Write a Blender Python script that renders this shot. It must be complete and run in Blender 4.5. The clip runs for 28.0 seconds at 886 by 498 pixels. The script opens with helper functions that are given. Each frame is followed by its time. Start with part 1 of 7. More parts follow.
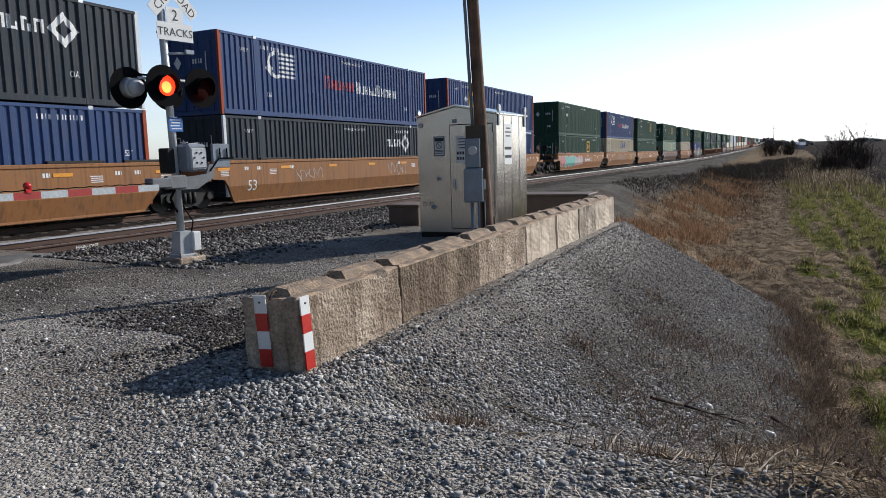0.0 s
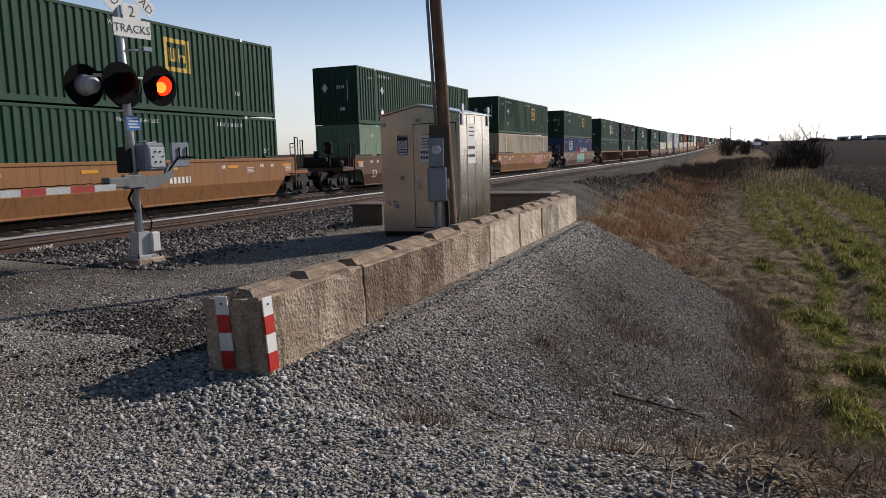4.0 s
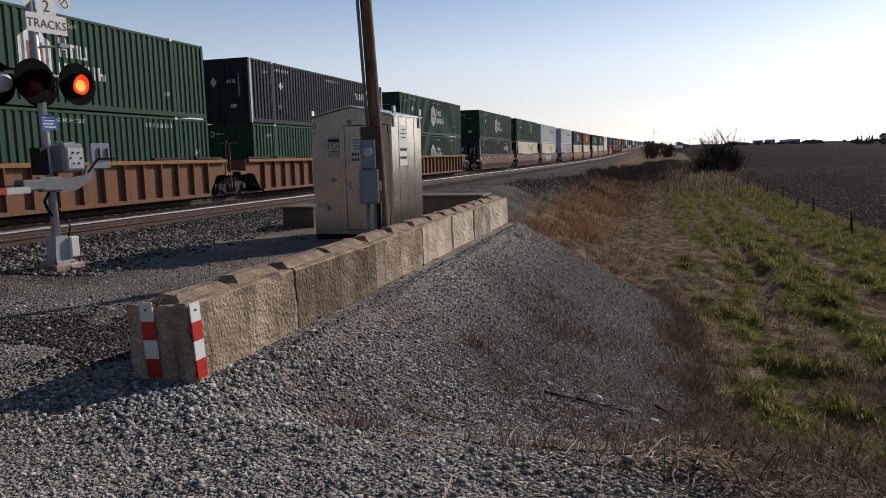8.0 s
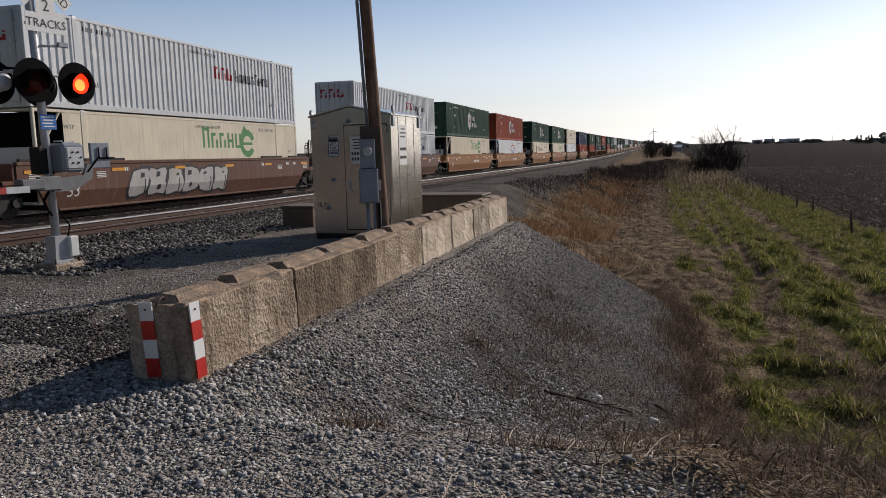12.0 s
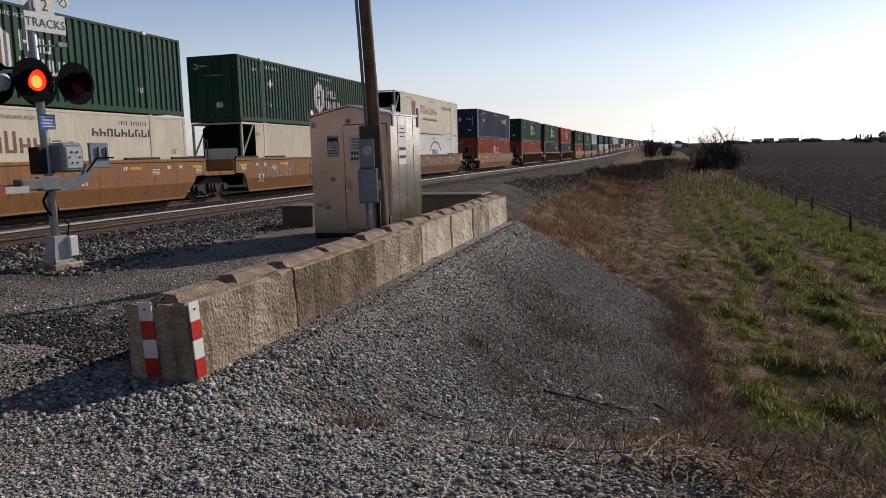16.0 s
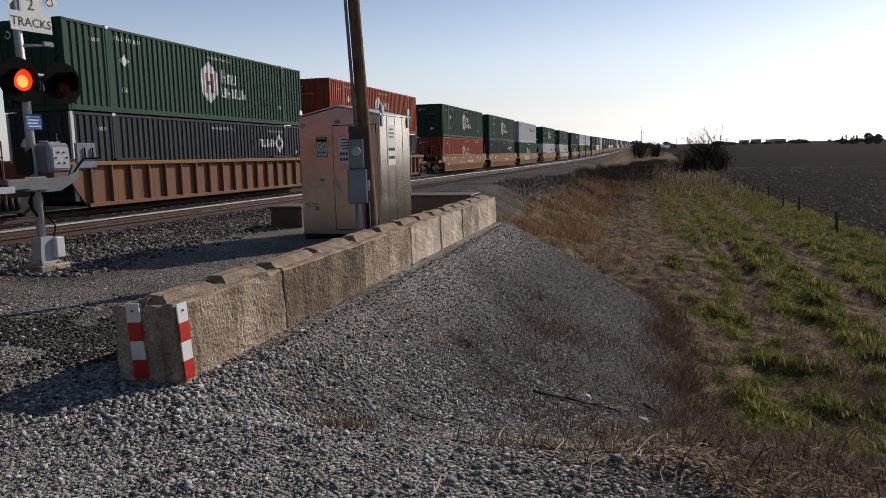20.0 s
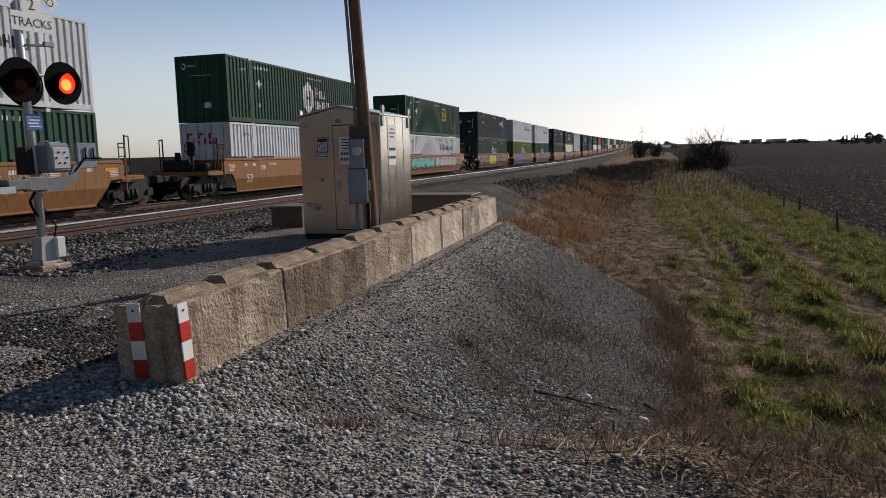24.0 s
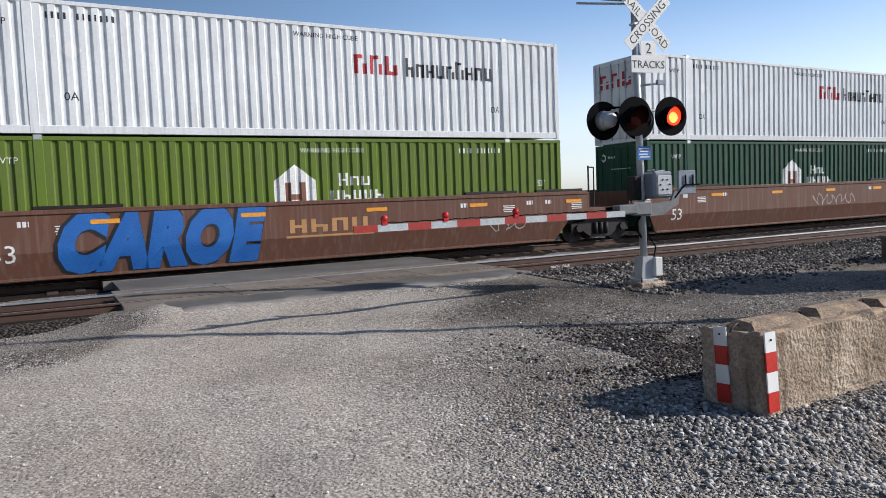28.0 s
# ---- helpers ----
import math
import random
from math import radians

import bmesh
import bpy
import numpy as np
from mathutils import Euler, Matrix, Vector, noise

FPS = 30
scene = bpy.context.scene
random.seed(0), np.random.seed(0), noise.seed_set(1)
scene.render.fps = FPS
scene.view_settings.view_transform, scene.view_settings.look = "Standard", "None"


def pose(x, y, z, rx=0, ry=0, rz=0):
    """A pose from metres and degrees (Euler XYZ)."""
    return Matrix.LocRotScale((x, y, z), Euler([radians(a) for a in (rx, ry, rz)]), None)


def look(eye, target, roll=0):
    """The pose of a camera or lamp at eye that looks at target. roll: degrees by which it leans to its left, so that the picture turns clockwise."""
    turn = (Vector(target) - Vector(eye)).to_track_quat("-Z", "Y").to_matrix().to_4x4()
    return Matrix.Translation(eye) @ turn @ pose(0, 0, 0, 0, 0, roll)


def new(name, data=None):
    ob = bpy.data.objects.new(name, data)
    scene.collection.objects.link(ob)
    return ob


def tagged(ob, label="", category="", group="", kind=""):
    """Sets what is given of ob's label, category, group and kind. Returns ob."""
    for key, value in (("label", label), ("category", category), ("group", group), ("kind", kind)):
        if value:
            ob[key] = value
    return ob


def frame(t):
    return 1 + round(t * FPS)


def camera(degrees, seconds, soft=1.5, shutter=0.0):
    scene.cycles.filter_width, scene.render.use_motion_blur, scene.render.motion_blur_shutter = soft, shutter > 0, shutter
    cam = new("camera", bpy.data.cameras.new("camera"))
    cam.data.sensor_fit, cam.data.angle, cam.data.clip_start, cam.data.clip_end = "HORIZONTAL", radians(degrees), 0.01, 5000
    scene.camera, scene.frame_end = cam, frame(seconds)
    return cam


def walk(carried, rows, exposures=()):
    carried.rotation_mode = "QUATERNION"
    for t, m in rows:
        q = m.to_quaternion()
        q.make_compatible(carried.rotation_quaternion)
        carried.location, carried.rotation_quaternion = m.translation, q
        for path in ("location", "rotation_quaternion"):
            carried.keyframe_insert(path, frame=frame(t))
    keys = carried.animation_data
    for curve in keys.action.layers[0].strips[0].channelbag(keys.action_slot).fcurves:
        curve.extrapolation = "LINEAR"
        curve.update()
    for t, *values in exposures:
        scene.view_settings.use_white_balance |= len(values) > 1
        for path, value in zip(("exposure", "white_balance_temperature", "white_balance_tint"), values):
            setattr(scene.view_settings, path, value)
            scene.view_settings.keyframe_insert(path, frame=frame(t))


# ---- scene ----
EYE = 1.8
cam = camera(63.5, 28.0, soft=0.9, shutter=0.0)
ROWS = [
    (0.0, 25.33, -7.75, -1.71), (0.5, 23.63, -7.78, -1.77), (1.0, 23.5, -7.79, -1.76), (1.5, 23.57, -7.86, -1.74),
    (2.0, 23.53, -7.77, -1.78), (2.5, 23.49, -7.84, -1.69), (4.5, 21.03, -7.94, -1.6), (5.0, 18.44, -7.98, -1.5),
    (5.5, 17.74, -7.97, -1.44), (6.0, 16.98, -8.05, -1.45), (6.5, 16.95, -7.99, -1.45), (7.0, 16.96, -7.98, -1.42),
    (7.5, 16.92, -7.99, -1.46), (8.0, 17.01, -7.87, -1.44), (8.5, 16.94, -8.05, -1.51), (9.0, 17.04, -8.03, -1.46),
    (9.5, 16.97, -8.05, -1.48), (10.0, 17.02, -8.0, -1.46), (10.5, 16.95, -7.99, -1.44), (11.0, 17.01, -7.98, -1.45),
    (11.5, 16.93, -7.98, -1.44), (12.0, 16.98, -7.92, -1.45), (12.5, 16.91, -7.95, -1.47), (14.5, 16.99, -7.97, -1.47),
    (15.0, 16.96, -7.91, -1.49), (15.5, 16.95, -7.97, -1.48), (16.0, 16.94, -7.95, -1.49), (16.5, 16.99, -7.93, -1.48),
    (17.0, 16.97, -7.93, -1.48), (17.5, 16.97, -7.92, -1.46), (18.0, 16.93, -7.93, -1.51), (18.5, 16.97, -7.91, -1.46),
    (19.0, 16.91, -7.87, -1.48), (19.5, 16.8, -7.92, -1.4), (20.0, 16.09, -7.92, -1.43), (20.5, 16.12, -7.97, -1.41),
    (21.0, 16.14, -7.96, -1.42), (21.5, 16.09, -7.96, -1.4), (23.5, 16.08, -7.94, -1.45), (24.0, 16.13, -7.93, -1.45),
    (24.5, 16.08, -7.9, -1.38), (25.0, 16.12, -7.93, -1.43), (25.5, 17.81, -7.83, -1.48), (26.0, 23.98, -7.68, -1.82),
    (26.5, 34.27, -7.28, -2.15), (27.0, 45.32, -6.76, -2.59), (27.5, 54.64, -6.24, -2.73), (28.0, 61.15, -4.24, -2.62),
]
walk(cam, [(t, pose(0, 0, EYE, 90 + pitch, 0, yaw) @ pose(0, 0, 0, 0, 0, roll)) for t, yaw, pitch, roll in ROWS],
     [(0.0, -0.08, 6050, 9), (1.0, -0.22, 6050, 10), (2.5, -0.34, 6150, 11), (4.5, -0.40, 6550, 13), (6.0, -0.61, 6560, 14), (25.0, -0.61, 6560, 14), (26.0, -0.40, 6600, 13), (27.0, -0.10, 6250, 12), (28.0, 0.05, 6100, 11)])

# ---- world, sun ----
SUN_AZ, SUN_EL = 31.8, 29.0          # degrees to the right of +y, above the horizon
world = bpy.data.worlds.new("world")
scene.world = world
world.use_nodes = True
wn = world.node_tree
sky = wn.nodes.new("ShaderNodeTexSky")
sky.sky_type, sky.sun_disc = "NISHITA", False
sky.sun_elevation, sky.sun_rotation = radians(SUN_EL), radians(SUN_AZ)
sky.air_density, sky.dust_density, sky.ozone_density, sky.altitude = 1.0, 0.6, 3.5, 300
wn.nodes["Background"].inputs[1].default_value = 0.178
haze = wn.nodes.new("ShaderNodeHueSaturation")
ca, sa, ce = math.cos(radians(SUN_AZ)), math.sin(radians(SUN_AZ)), math.cos(radians(SUN_EL))
TO_SUN = (sa * ce, ca * ce, math.sin(radians(SUN_EL)))


def sky_range(source, a, b, at_a, at_b):
    n = wn.nodes.new("ShaderNodeMapRange")
    n.inputs[1].default_value, n.inputs[2].default_value, n.inputs[3].default_value, n.inputs[4].default_value = a, b, at_a, at_b
    wn.links.new(source, n.inputs[0])
    return n.outputs[0]


def sky_math(operation, a, b):
    n = wn.nodes.new("ShaderNodeMath")
    n.operation = operation
    wn.links.new(a, n.inputs[0])
    wn.links.new(b, n.inputs[1])
    return n.outputs[0]


# spring haze: whitest round the sun and low down, deeper and bluer overhead and away from the sun
gaze = wn.nodes.new("ShaderNodeTexCoord").outputs["Generated"]
up = wn.nodes.new("ShaderNodeSeparateXYZ")
wn.links.new(gaze, up.inputs[0])
sunward = wn.nodes.new("ShaderNodeVectorMath")
sunward.operation = "DOT_PRODUCT"
sunward.inputs[1].default_value = TO_SUN
wn.links.new(gaze, sunward.inputs[0])
wn.links.new(sky_math("MAXIMUM", sky_range(up.outputs["Z"], 0.0, 0.24, 0.20, 0.95), sky_range(sunward.outputs["Value"], 0.30, 0.75, 0.42, 0.2)), haze.inputs["Saturation"])
wn.links.new(sky_math("MULTIPLY", sky_range(up.outputs["Z"], 0.12, 0.55, 1.0, 0.58), sky_math("MULTIPLY", sky_range(sunward.outputs["Value"], -0.45, 0.10, 0.36, 1.0), sky_range(sunward.outputs["Value"], 0.35, 0.80, 1.0, 0.93))), haze.inputs["Value"])
wn.links.new(sky.outputs[0], haze.inputs["Color"])
wn.links.new(haze.outputs[0], wn.nodes["Background"].inputs[0])
sun = new("sun", bpy.data.lights.new("sun", "SUN"))
sun.data.energy, sun.data.angle, sun.data.color = 5.0, radians(0.55), (1.0, 0.91, 0.80)
sun.matrix_basis = look(Vector(TO_SUN) * 50, (0, 0, 0))


# ---- materials ----
def material(name, base, rough=0.8, metal=0.0, tint=None, scale=8.0, amount=0.5, grain=60.0, bump=0.15, bump_scale=None,
             spec=0.5, streak=None, streak_amount=0.0, random_shift=0.0, fine_range=0.2, emission=None, strength=0.0, depth=0.02, rot=None):
    """Base colour broken by a broad and a fine noise, with relief; streak: a second colour in upright runs."""
    m = bpy.data.materials.new(name)
    m.use_nodes = True
    nt = m.node_tree
    bs = nt.nodes["Principled BSDF"]
    N, Lk = nt.nodes.new, nt.links.new
    co = N("ShaderNodeTexCoord")
    vec = co.outputs["Object"]
    n1 = N("ShaderNodeTexNoise"); n1.inputs["Scale"].default_value = scale; n1.inputs["Detail"].default_value = 6
    n2 = N("ShaderNodeTexNoise"); n2.inputs["Scale"].default_value = grain; n2.inputs["Detail"].default_value = 4
    Lk(vec, n1.inputs["Vector"]); Lk(vec, n2.inputs["Vector"])
    mix = N("ShaderNodeMix"); mix.data_type = "RGBA"
    ramp = N("ShaderNodeMapRange"); ramp.inputs[1].default_value, ramp.inputs[2].default_value = 0.35, 0.7
    ramp.inputs[4].default_value = amount
    Lk(n1.outputs["Fac"], ramp.inputs[0]); Lk(ramp.outputs[0], mix.inputs["Factor"])
    tint = tint or tuple(c * 0.6 for c in base)
    mix.inputs["A"].default_value, mix.inputs["B"].default_value = (*base, 1), (*tint, 1)
    out = mix.outputs["Result"]
    if streak:
        mp = N("ShaderNodeMapping"); mp.inputs["Scale"].default_value = (5, 5, 0.35)
        Lk(vec, mp.inputs["Vector"])
        n3 = N("ShaderNodeTexNoise"); n3.inputs["Scale"].default_value = 2.0; n3.inputs["Detail"].default_value = 8
        Lk(mp.outputs[0], n3.inputs["Vector"])
        r3 = N("ShaderNodeMapRange"); r3.inputs[1].default_value, r3.inputs[2].default_value = 0.5, 0.72
        r3.inputs[4].default_value = streak_amount
        Lk(n3.outputs["Fac"], r3.inputs[0])
        m3 = N("ShaderNodeMix"); m3.data_type = "RGBA"; m3.inputs["B"].default_value = (*streak, 1)
        Lk(r3.outputs[0], m3.inputs["Factor"]); Lk(out, m3.inputs["A"])
        out = m3.outputs["Result"]
    hsv = N("ShaderNodeHueSaturation")
    fine = N("ShaderNodeMapRange"); fine.inputs[1].default_value, fine.inputs[2].default_value = 0.3, 0.7
    fine.inputs[3].default_value, fine.inputs[4].default_value = 1 - fine_range, 1 + fine_range
    Lk(n2.outputs["Fac"], fine.inputs[0])
    val = fine.outputs[0]
    if random_shift:
        oi = N("ShaderNodeObjectInfo")
        rr = N("ShaderNodeMapRange"); rr.inputs[3].default_value, rr.inputs[4].default_value = 1 - random_shift, 1 + random_shift
        Lk(oi.outputs["Random"], rr.inputs[0])
        mm = N("ShaderNodeMath"); mm.operation = "MULTIPLY"
        Lk(val, mm.inputs[0]); Lk(rr.outputs[0], mm.inputs[1]); val = mm.outputs[0]
    Lk(val, hsv.inputs["Value"]); Lk(out, hsv.inputs["Color"])
    Lk(hsv.outputs[0], bs.inputs["Base Color"])
    bs.inputs["Roughness"].default_value, bs.inputs["Metallic"].default_value = rough, metal
    bs.inputs["Specular IOR Level"].default_value = spec
    if bump:
        bp = N("ShaderNodeBump"); bp.inputs["Strength"].default_value = bump; bp.inputs["Distance"].default_value = depth
        src = n2
        if bump_scale:
            src = N("ShaderNodeTexNoise"); src.inputs["Scale"].default_value = bump_scale; src.inputs["Detail"].default_value = 6
            Lk(vec, src.inputs["Vector"])
        Lk(src.outputs["Fac"], bp.inputs["Height"]); Lk(bp.outputs[0], bs.inputs["Normal"])
    if emission:
        bs.inputs["Emission Color"].default_value = (*emission, 1)
        bs.inputs["Emission Strength"].default_value = strength
    return m


def paint(name, base, rough=0.68, dirt=(0.12, 0.09, 0.07), amount=0.35):
    return material(name, base, rough, tint=tuple(c * 0.78 + 0.02 for c in base), scale=0.9, amount=0.7, grain=14, bump=0.05,
                    streak=dirt, streak_amount=amount, random_shift=0.08, spec=0.22, fine_range=0.05)


M = {}
M["green"] = paint("green_paint", (0.017, 0.066, 0.038))
M["pale_green"] = paint("pale_green_paint", (0.165, 0.255, 0.17))
M["olive"] = paint("olive_paint", (0.105, 0.16, 0.02))
M["blue"] = paint("blue_paint", (0.032, 0.066, 0.175))
M["navy"] = paint("navy_paint", (0.022, 0.04, 0.085))
M["slate"] = paint("slate_paint", (0.022, 0.032, 0.044))
M["red"] = paint("red_paint", (0.36, 0.062, 0.024))
M["white"] = paint("white_paint", (0.66, 0.68, 0.69), dirt=(0.3, 0.26, 0.22), amount=0.3)
M["cream"] = paint("cream_paint", (0.66, 0.60, 0.47), dirt=(0.3, 0.22, 0.14), amount=0.3)
M["beige"] = paint("beige_paint", (0.52, 0.45, 0.33))
M["post_red"] = paint("post_red_paint", (0.33, 0.055, 0.02))
M["tan"] = paint("tan_car_paint", (0.29, 0.13, 0.046), rough=0.6, dirt=(0.10, 0.06, 0.04), amount=0.6)
M["brown"] = paint("brown_car_paint", (0.118, 0.054, 0.034), rough=0.5, dirt=(0.17, 0.12, 0.095), amount=0.6)
M["rust"] = paint("rust_car_paint", (0.21, 0.095, 0.05), rough=0.65, dirt=(0.08, 0.05, 0.035), amount=0.6)
M["steel_dark"] = material("grimy_steel", (0.016, 0.014, 0.013), 0.7, 0.3, scale=4, grain=40)
M["wheel"] = material("wheel_steel", (0.026, 0.02, 0.016), 0.6, 0.4, scale=6, grain=40)
M["letter_white"] = material("white_lettering", (0.72, 0.72, 0.70), 0.6, scale=3, amount=0.4, grain=30, bump=0)
M["letter_red"] = material("red_lettering", (0.42, 0.02, 0.03), 0.6, scale=3, grain=30, bump=0)
M["letter_black"] = material("black_lettering", (0.025, 0.025, 0.03), 0.6, scale=3, grain=30, bump=0)
M["letter_blue"] = material("blue_lettering", (0.03, 0.12, 0.36), 0.6, scale=3, grain=30, bump=0)
M["letter_green"] = material("green_lettering", (0.05, 0.22, 0.06), 0.6, scale=3, grain=30, bump=0)
M["letter_yellow"] = material("yellow_lettering", (0.62, 0.40, 0.04), 0.6, scale=3, grain=30, bump=0)
M["letter_tan"] = material("tan_lettering", (0.42, 0.22, 0.08), 0.6, scale=3, grain=30, bump=0)
M["letter_brown"] = material("brown_lettering", (0.20, 0.08, 0.05), 0.6, scale=3, grain=30, bump=0)
M["spray_blue"] = material("blue_spray_paint", (0.014, 0.10, 0.36), 0.5, tint=(0.02, 0.15, 0.46), scale=2, grain=30, bump=0)
M["spray_black"] = material("black_spray_paint", (0.012, 0.014, 0.02), 0.5, grain=30, bump=0)
M["spray_pale"] = material("pale_spray_paint", (0.42, 0.40, 0.38), 0.5, scale=2, amount=0.6, grain=30, bump=0)
M["spray_yellow"] = material("yellow_spray_paint", (0.60, 0.50, 0.03), 0.5, scale=2, grain=30, bump=0)
M["spray_teal"] = material("teal_spray_paint", (0.1, 0.42, 0.36), 0.5, scale=2, grain=30, bump=0)
M["spray_pink"] = material("pink_spray_paint", (0.5, 0.10, 0.10), 0.5, scale=2, grain=30, bump=0)
M["concrete"] = material("weathered_concrete", (0.52, 0.42, 0.32), 0.92, tint=(0.20, 0.145, 0.10), scale=1.7, amount=0.9, grain=42, bump=0.95, spec=0.2,
                         bump_scale=26, streak=(0.13, 0.09, 0.06), streak_amount=0.8, random_shift=0.30, fine_range=0.28, depth=0.04)
M["brown_concrete"] = material("soot_brown_concrete", (0.27, 0.205, 0.145), 0.94, tint=(0.09, 0.063, 0.042), scale=2.2, amount=0.95, grain=36, bump=0.9, spec=0.2,
                               bump_scale=22, streak=(0.09, 0.062, 0.042), streak_amount=0.75, fine_range=0.3, depth=0.045)
M["pale_concrete"] = material("pale_smooth_concrete", (0.68, 0.58, 0.46), 0.9, tint=(0.40, 0.32, 0.24), scale=1.4, amount=0.8, grain=60, bump=0.4, spec=0.2,
                              bump_scale=50, streak=(0.17, 0.125, 0.09), streak_amount=0.55, fine_range=0.16, depth=0.02)
M["streaked_concrete"] = material("dark_streaked_concrete", (0.52, 0.45, 0.36), 0.92, tint=(0.22, 0.17, 0.12), scale=1.6, amount=0.9, grain=50, bump=0.6, spec=0.2,
                                  bump_scale=34, streak=(0.05, 0.04, 0.032), streak_amount=0.95, fine_range=0.2, depth=0.03)
M["concrete_top"] = material("soiled_concrete", (0.40, 0.285, 0.185), 0.95, tint=(0.17, 0.135, 0.105), scale=4.5, amount=0.95, grain=50, bump=0.9, bump_scale=30, fine_range=0.3, depth=0.03)
M["aluminium"] = material("mill_aluminium", (0.62, 0.58, 0.53), 0.23, 0.97, tint=(0.46, 0.42, 0.37), scale=1.2, amount=0.6, grain=90, bump=0.02)
M["galvanised"] = material("galvanised_steel", (0.50, 0.51, 0.52), 0.45, 0.7, scale=14, amount=0.5, grain=60, bump=0.02)
M["mast"] = material("aluminium_mast_paint", (0.50, 0.51, 0.52), 0.42, 0.15, scale=6, grain=60, bump=0.02)
M["grey_box"] = material("grey_box_paint", (0.24, 0.27, 0.31), 0.45, 0.2, scale=5, grain=60, bump=0.03)
M["brown_box"] = material("brown_box_paint", (0.16, 0.115, 0.085), 0.7, scale=5, grain=60, bump=0.03)
M["black"] = material("flat_black_paint", (0.005, 0.005, 0.006), 0.9, grain=60, bump=0.02, spec=0.08)
M["wood"] = material("weathered_pole_wood", (0.20, 0.105, 0.062), 0.9, tint=(0.075, 0.045, 0.03), scale=5, amount=0.9, grain=50, bump=0.5,
                     streak=(0.24, 0.18, 0.13), streak_amount=0.7)
M["fence_wood"] = material("old_fence_wood", (0.10, 0.075, 0.055), 0.95, scale=8, grain=60, bump=0.3)
M["rail"] = material("rusty_rail", (0.07, 0.04, 0.029), 0.75, 0.3, tint=(0.10, 0.055, 0.04), scale=5, grain=50, bump=0.1)
M["rail_head"] = material("polished_rail_head", (0.76, 0.75, 0.73), 0.33, 0.9, scale=4, grain=40, bump=0.02)
M["tie"] = material("creosoted_tie", (0.04, 0.03, 0.024), 0.9, tint=(0.07, 0.057, 0.046), scale=6, amount=0.8, grain=40, bump=0.4, random_shift=0.2)
M["sign_white"] = material("white_sign_sheeting", (0.74, 0.74, 0.72), 0.5, scale=4, amount=0.1, grain=40, bump=0.01, fine_range=0.04)
M["sign_blue"] = material("blue_sign_sheeting", (0.03, 0.16, 0.48), 0.5, scale=4, grain=40, bump=0.01)
M["sign_red"] = material("red_sheeting", (0.50, 0.022, 0.012), 0.45, scale=6, amount=0.4, grain=40, bump=0.01)
M["sign_black"] = material("black_sign_legend", (0.015, 0.015, 0.016), 0.6, grain=40, bump=0.0)
M["lamp_lit"] = material("lit_red_lens", (0.6, 0.03, 0.01), 0.3, grain=40, bump=0.0, emission=(1.0, 0.03, 0.004), strength=2.6)
M["lamp_core"] = material("lit_lamp_core", (0.9, 0.4, 0.1), 0.3, grain=40, bump=0.0, emission=(1.0, 0.14, 0.016), strength=4.6)
M["lamp_dark"] = material("unlit_red_lens", (0.02, 0.002, 0.0015), 0.8, grain=40, bump=0.0, spec=0.04)
M["arm_red"] = material("dull_red_sheeting", (0.32, 0.022, 0.016), 0.5, scale=6, amount=0.4, grain=40, bump=0.01)
M["red_plastic"] = material("red_plastic", (0.55, 0.02, 0.02), 0.25, grain=40, bump=0.0)
M["amber"] = material("amber_reflector", (0.75, 0.32, 0.03), 0.3, grain=40, bump=0.0)


# ---- mesh helpers ----
def link_mesh(name, bm, mats):
    me = bpy.data.meshes.new(name)
    bm.to_mesh(me)
    bm.free()
    for m in mats if isinstance(mats, (list, tuple)) else [mats]:
        me.materials.append(m)
    return me


def part(name, bm, mat, parent=None, label="", at=None):
    """One mesh object from a bmesh (or a ready mesh), under a thing or a part."""
    me = bm if isinstance(bm, bpy.types.Mesh) else link_mesh(name, bm, mat)
    ob = new(name, me)
    if parent:
        ob.parent = parent
    if at is not None:
        ob.matrix_basis = at
    if label:
        ob["label"] = label
    return ob


def empty(name, m=None):
    ob = new(name)
    ob.empty_display_size = 0.2
    if m is not None:
        ob.matrix_basis = m
    return ob


def box(bm, x0, x1, y0, y1, z0, z1, bevel=0.0, mat=0):
    r = bmesh.ops.create_cube(bm, size=1, matrix=Matrix.Translation(((x0 + x1) / 2, (y0 + y1) / 2, (z0 + z1) / 2)) @ Matrix.Diagonal((x1 - x0, y1 - y0, z1 - z0, 1)))
    fs = {f for v in r["verts"] for f in v.link_faces}
    if bevel:
        es = list({e for f in fs for e in f.edges})
        out = bmesh.ops.bevel(bm, geom=es, offset=bevel, segments=1, affect="EDGES")
        fs = set(out["faces"]) | {f for f in fs if f.is_valid}
    for f in fs:
        f.material_index = mat
    return bm


def tube(bm, p0, p1, r0, r1=None, n=12, mat=0):
    p0, p1 = Vector(p0), Vector(p1)
    r1 = r0 if r1 is None else r1
    q = (p1 - p0).to_track_quat("Z", "Y").to_matrix().to_4x4()
    r = bmesh.ops.create_cone(bm, cap_ends=True, segments=n, radius1=r0, radius2=r1, depth=(p1 - p0).length, matrix=Matrix.Translation((p0 + p1) / 2) @ q)
    for f in {f for v in r["verts"] for f in v.link_faces}:
        f.material_index = mat
        f.smooth = n > 6 and len(f.verts) == 4
    return bm


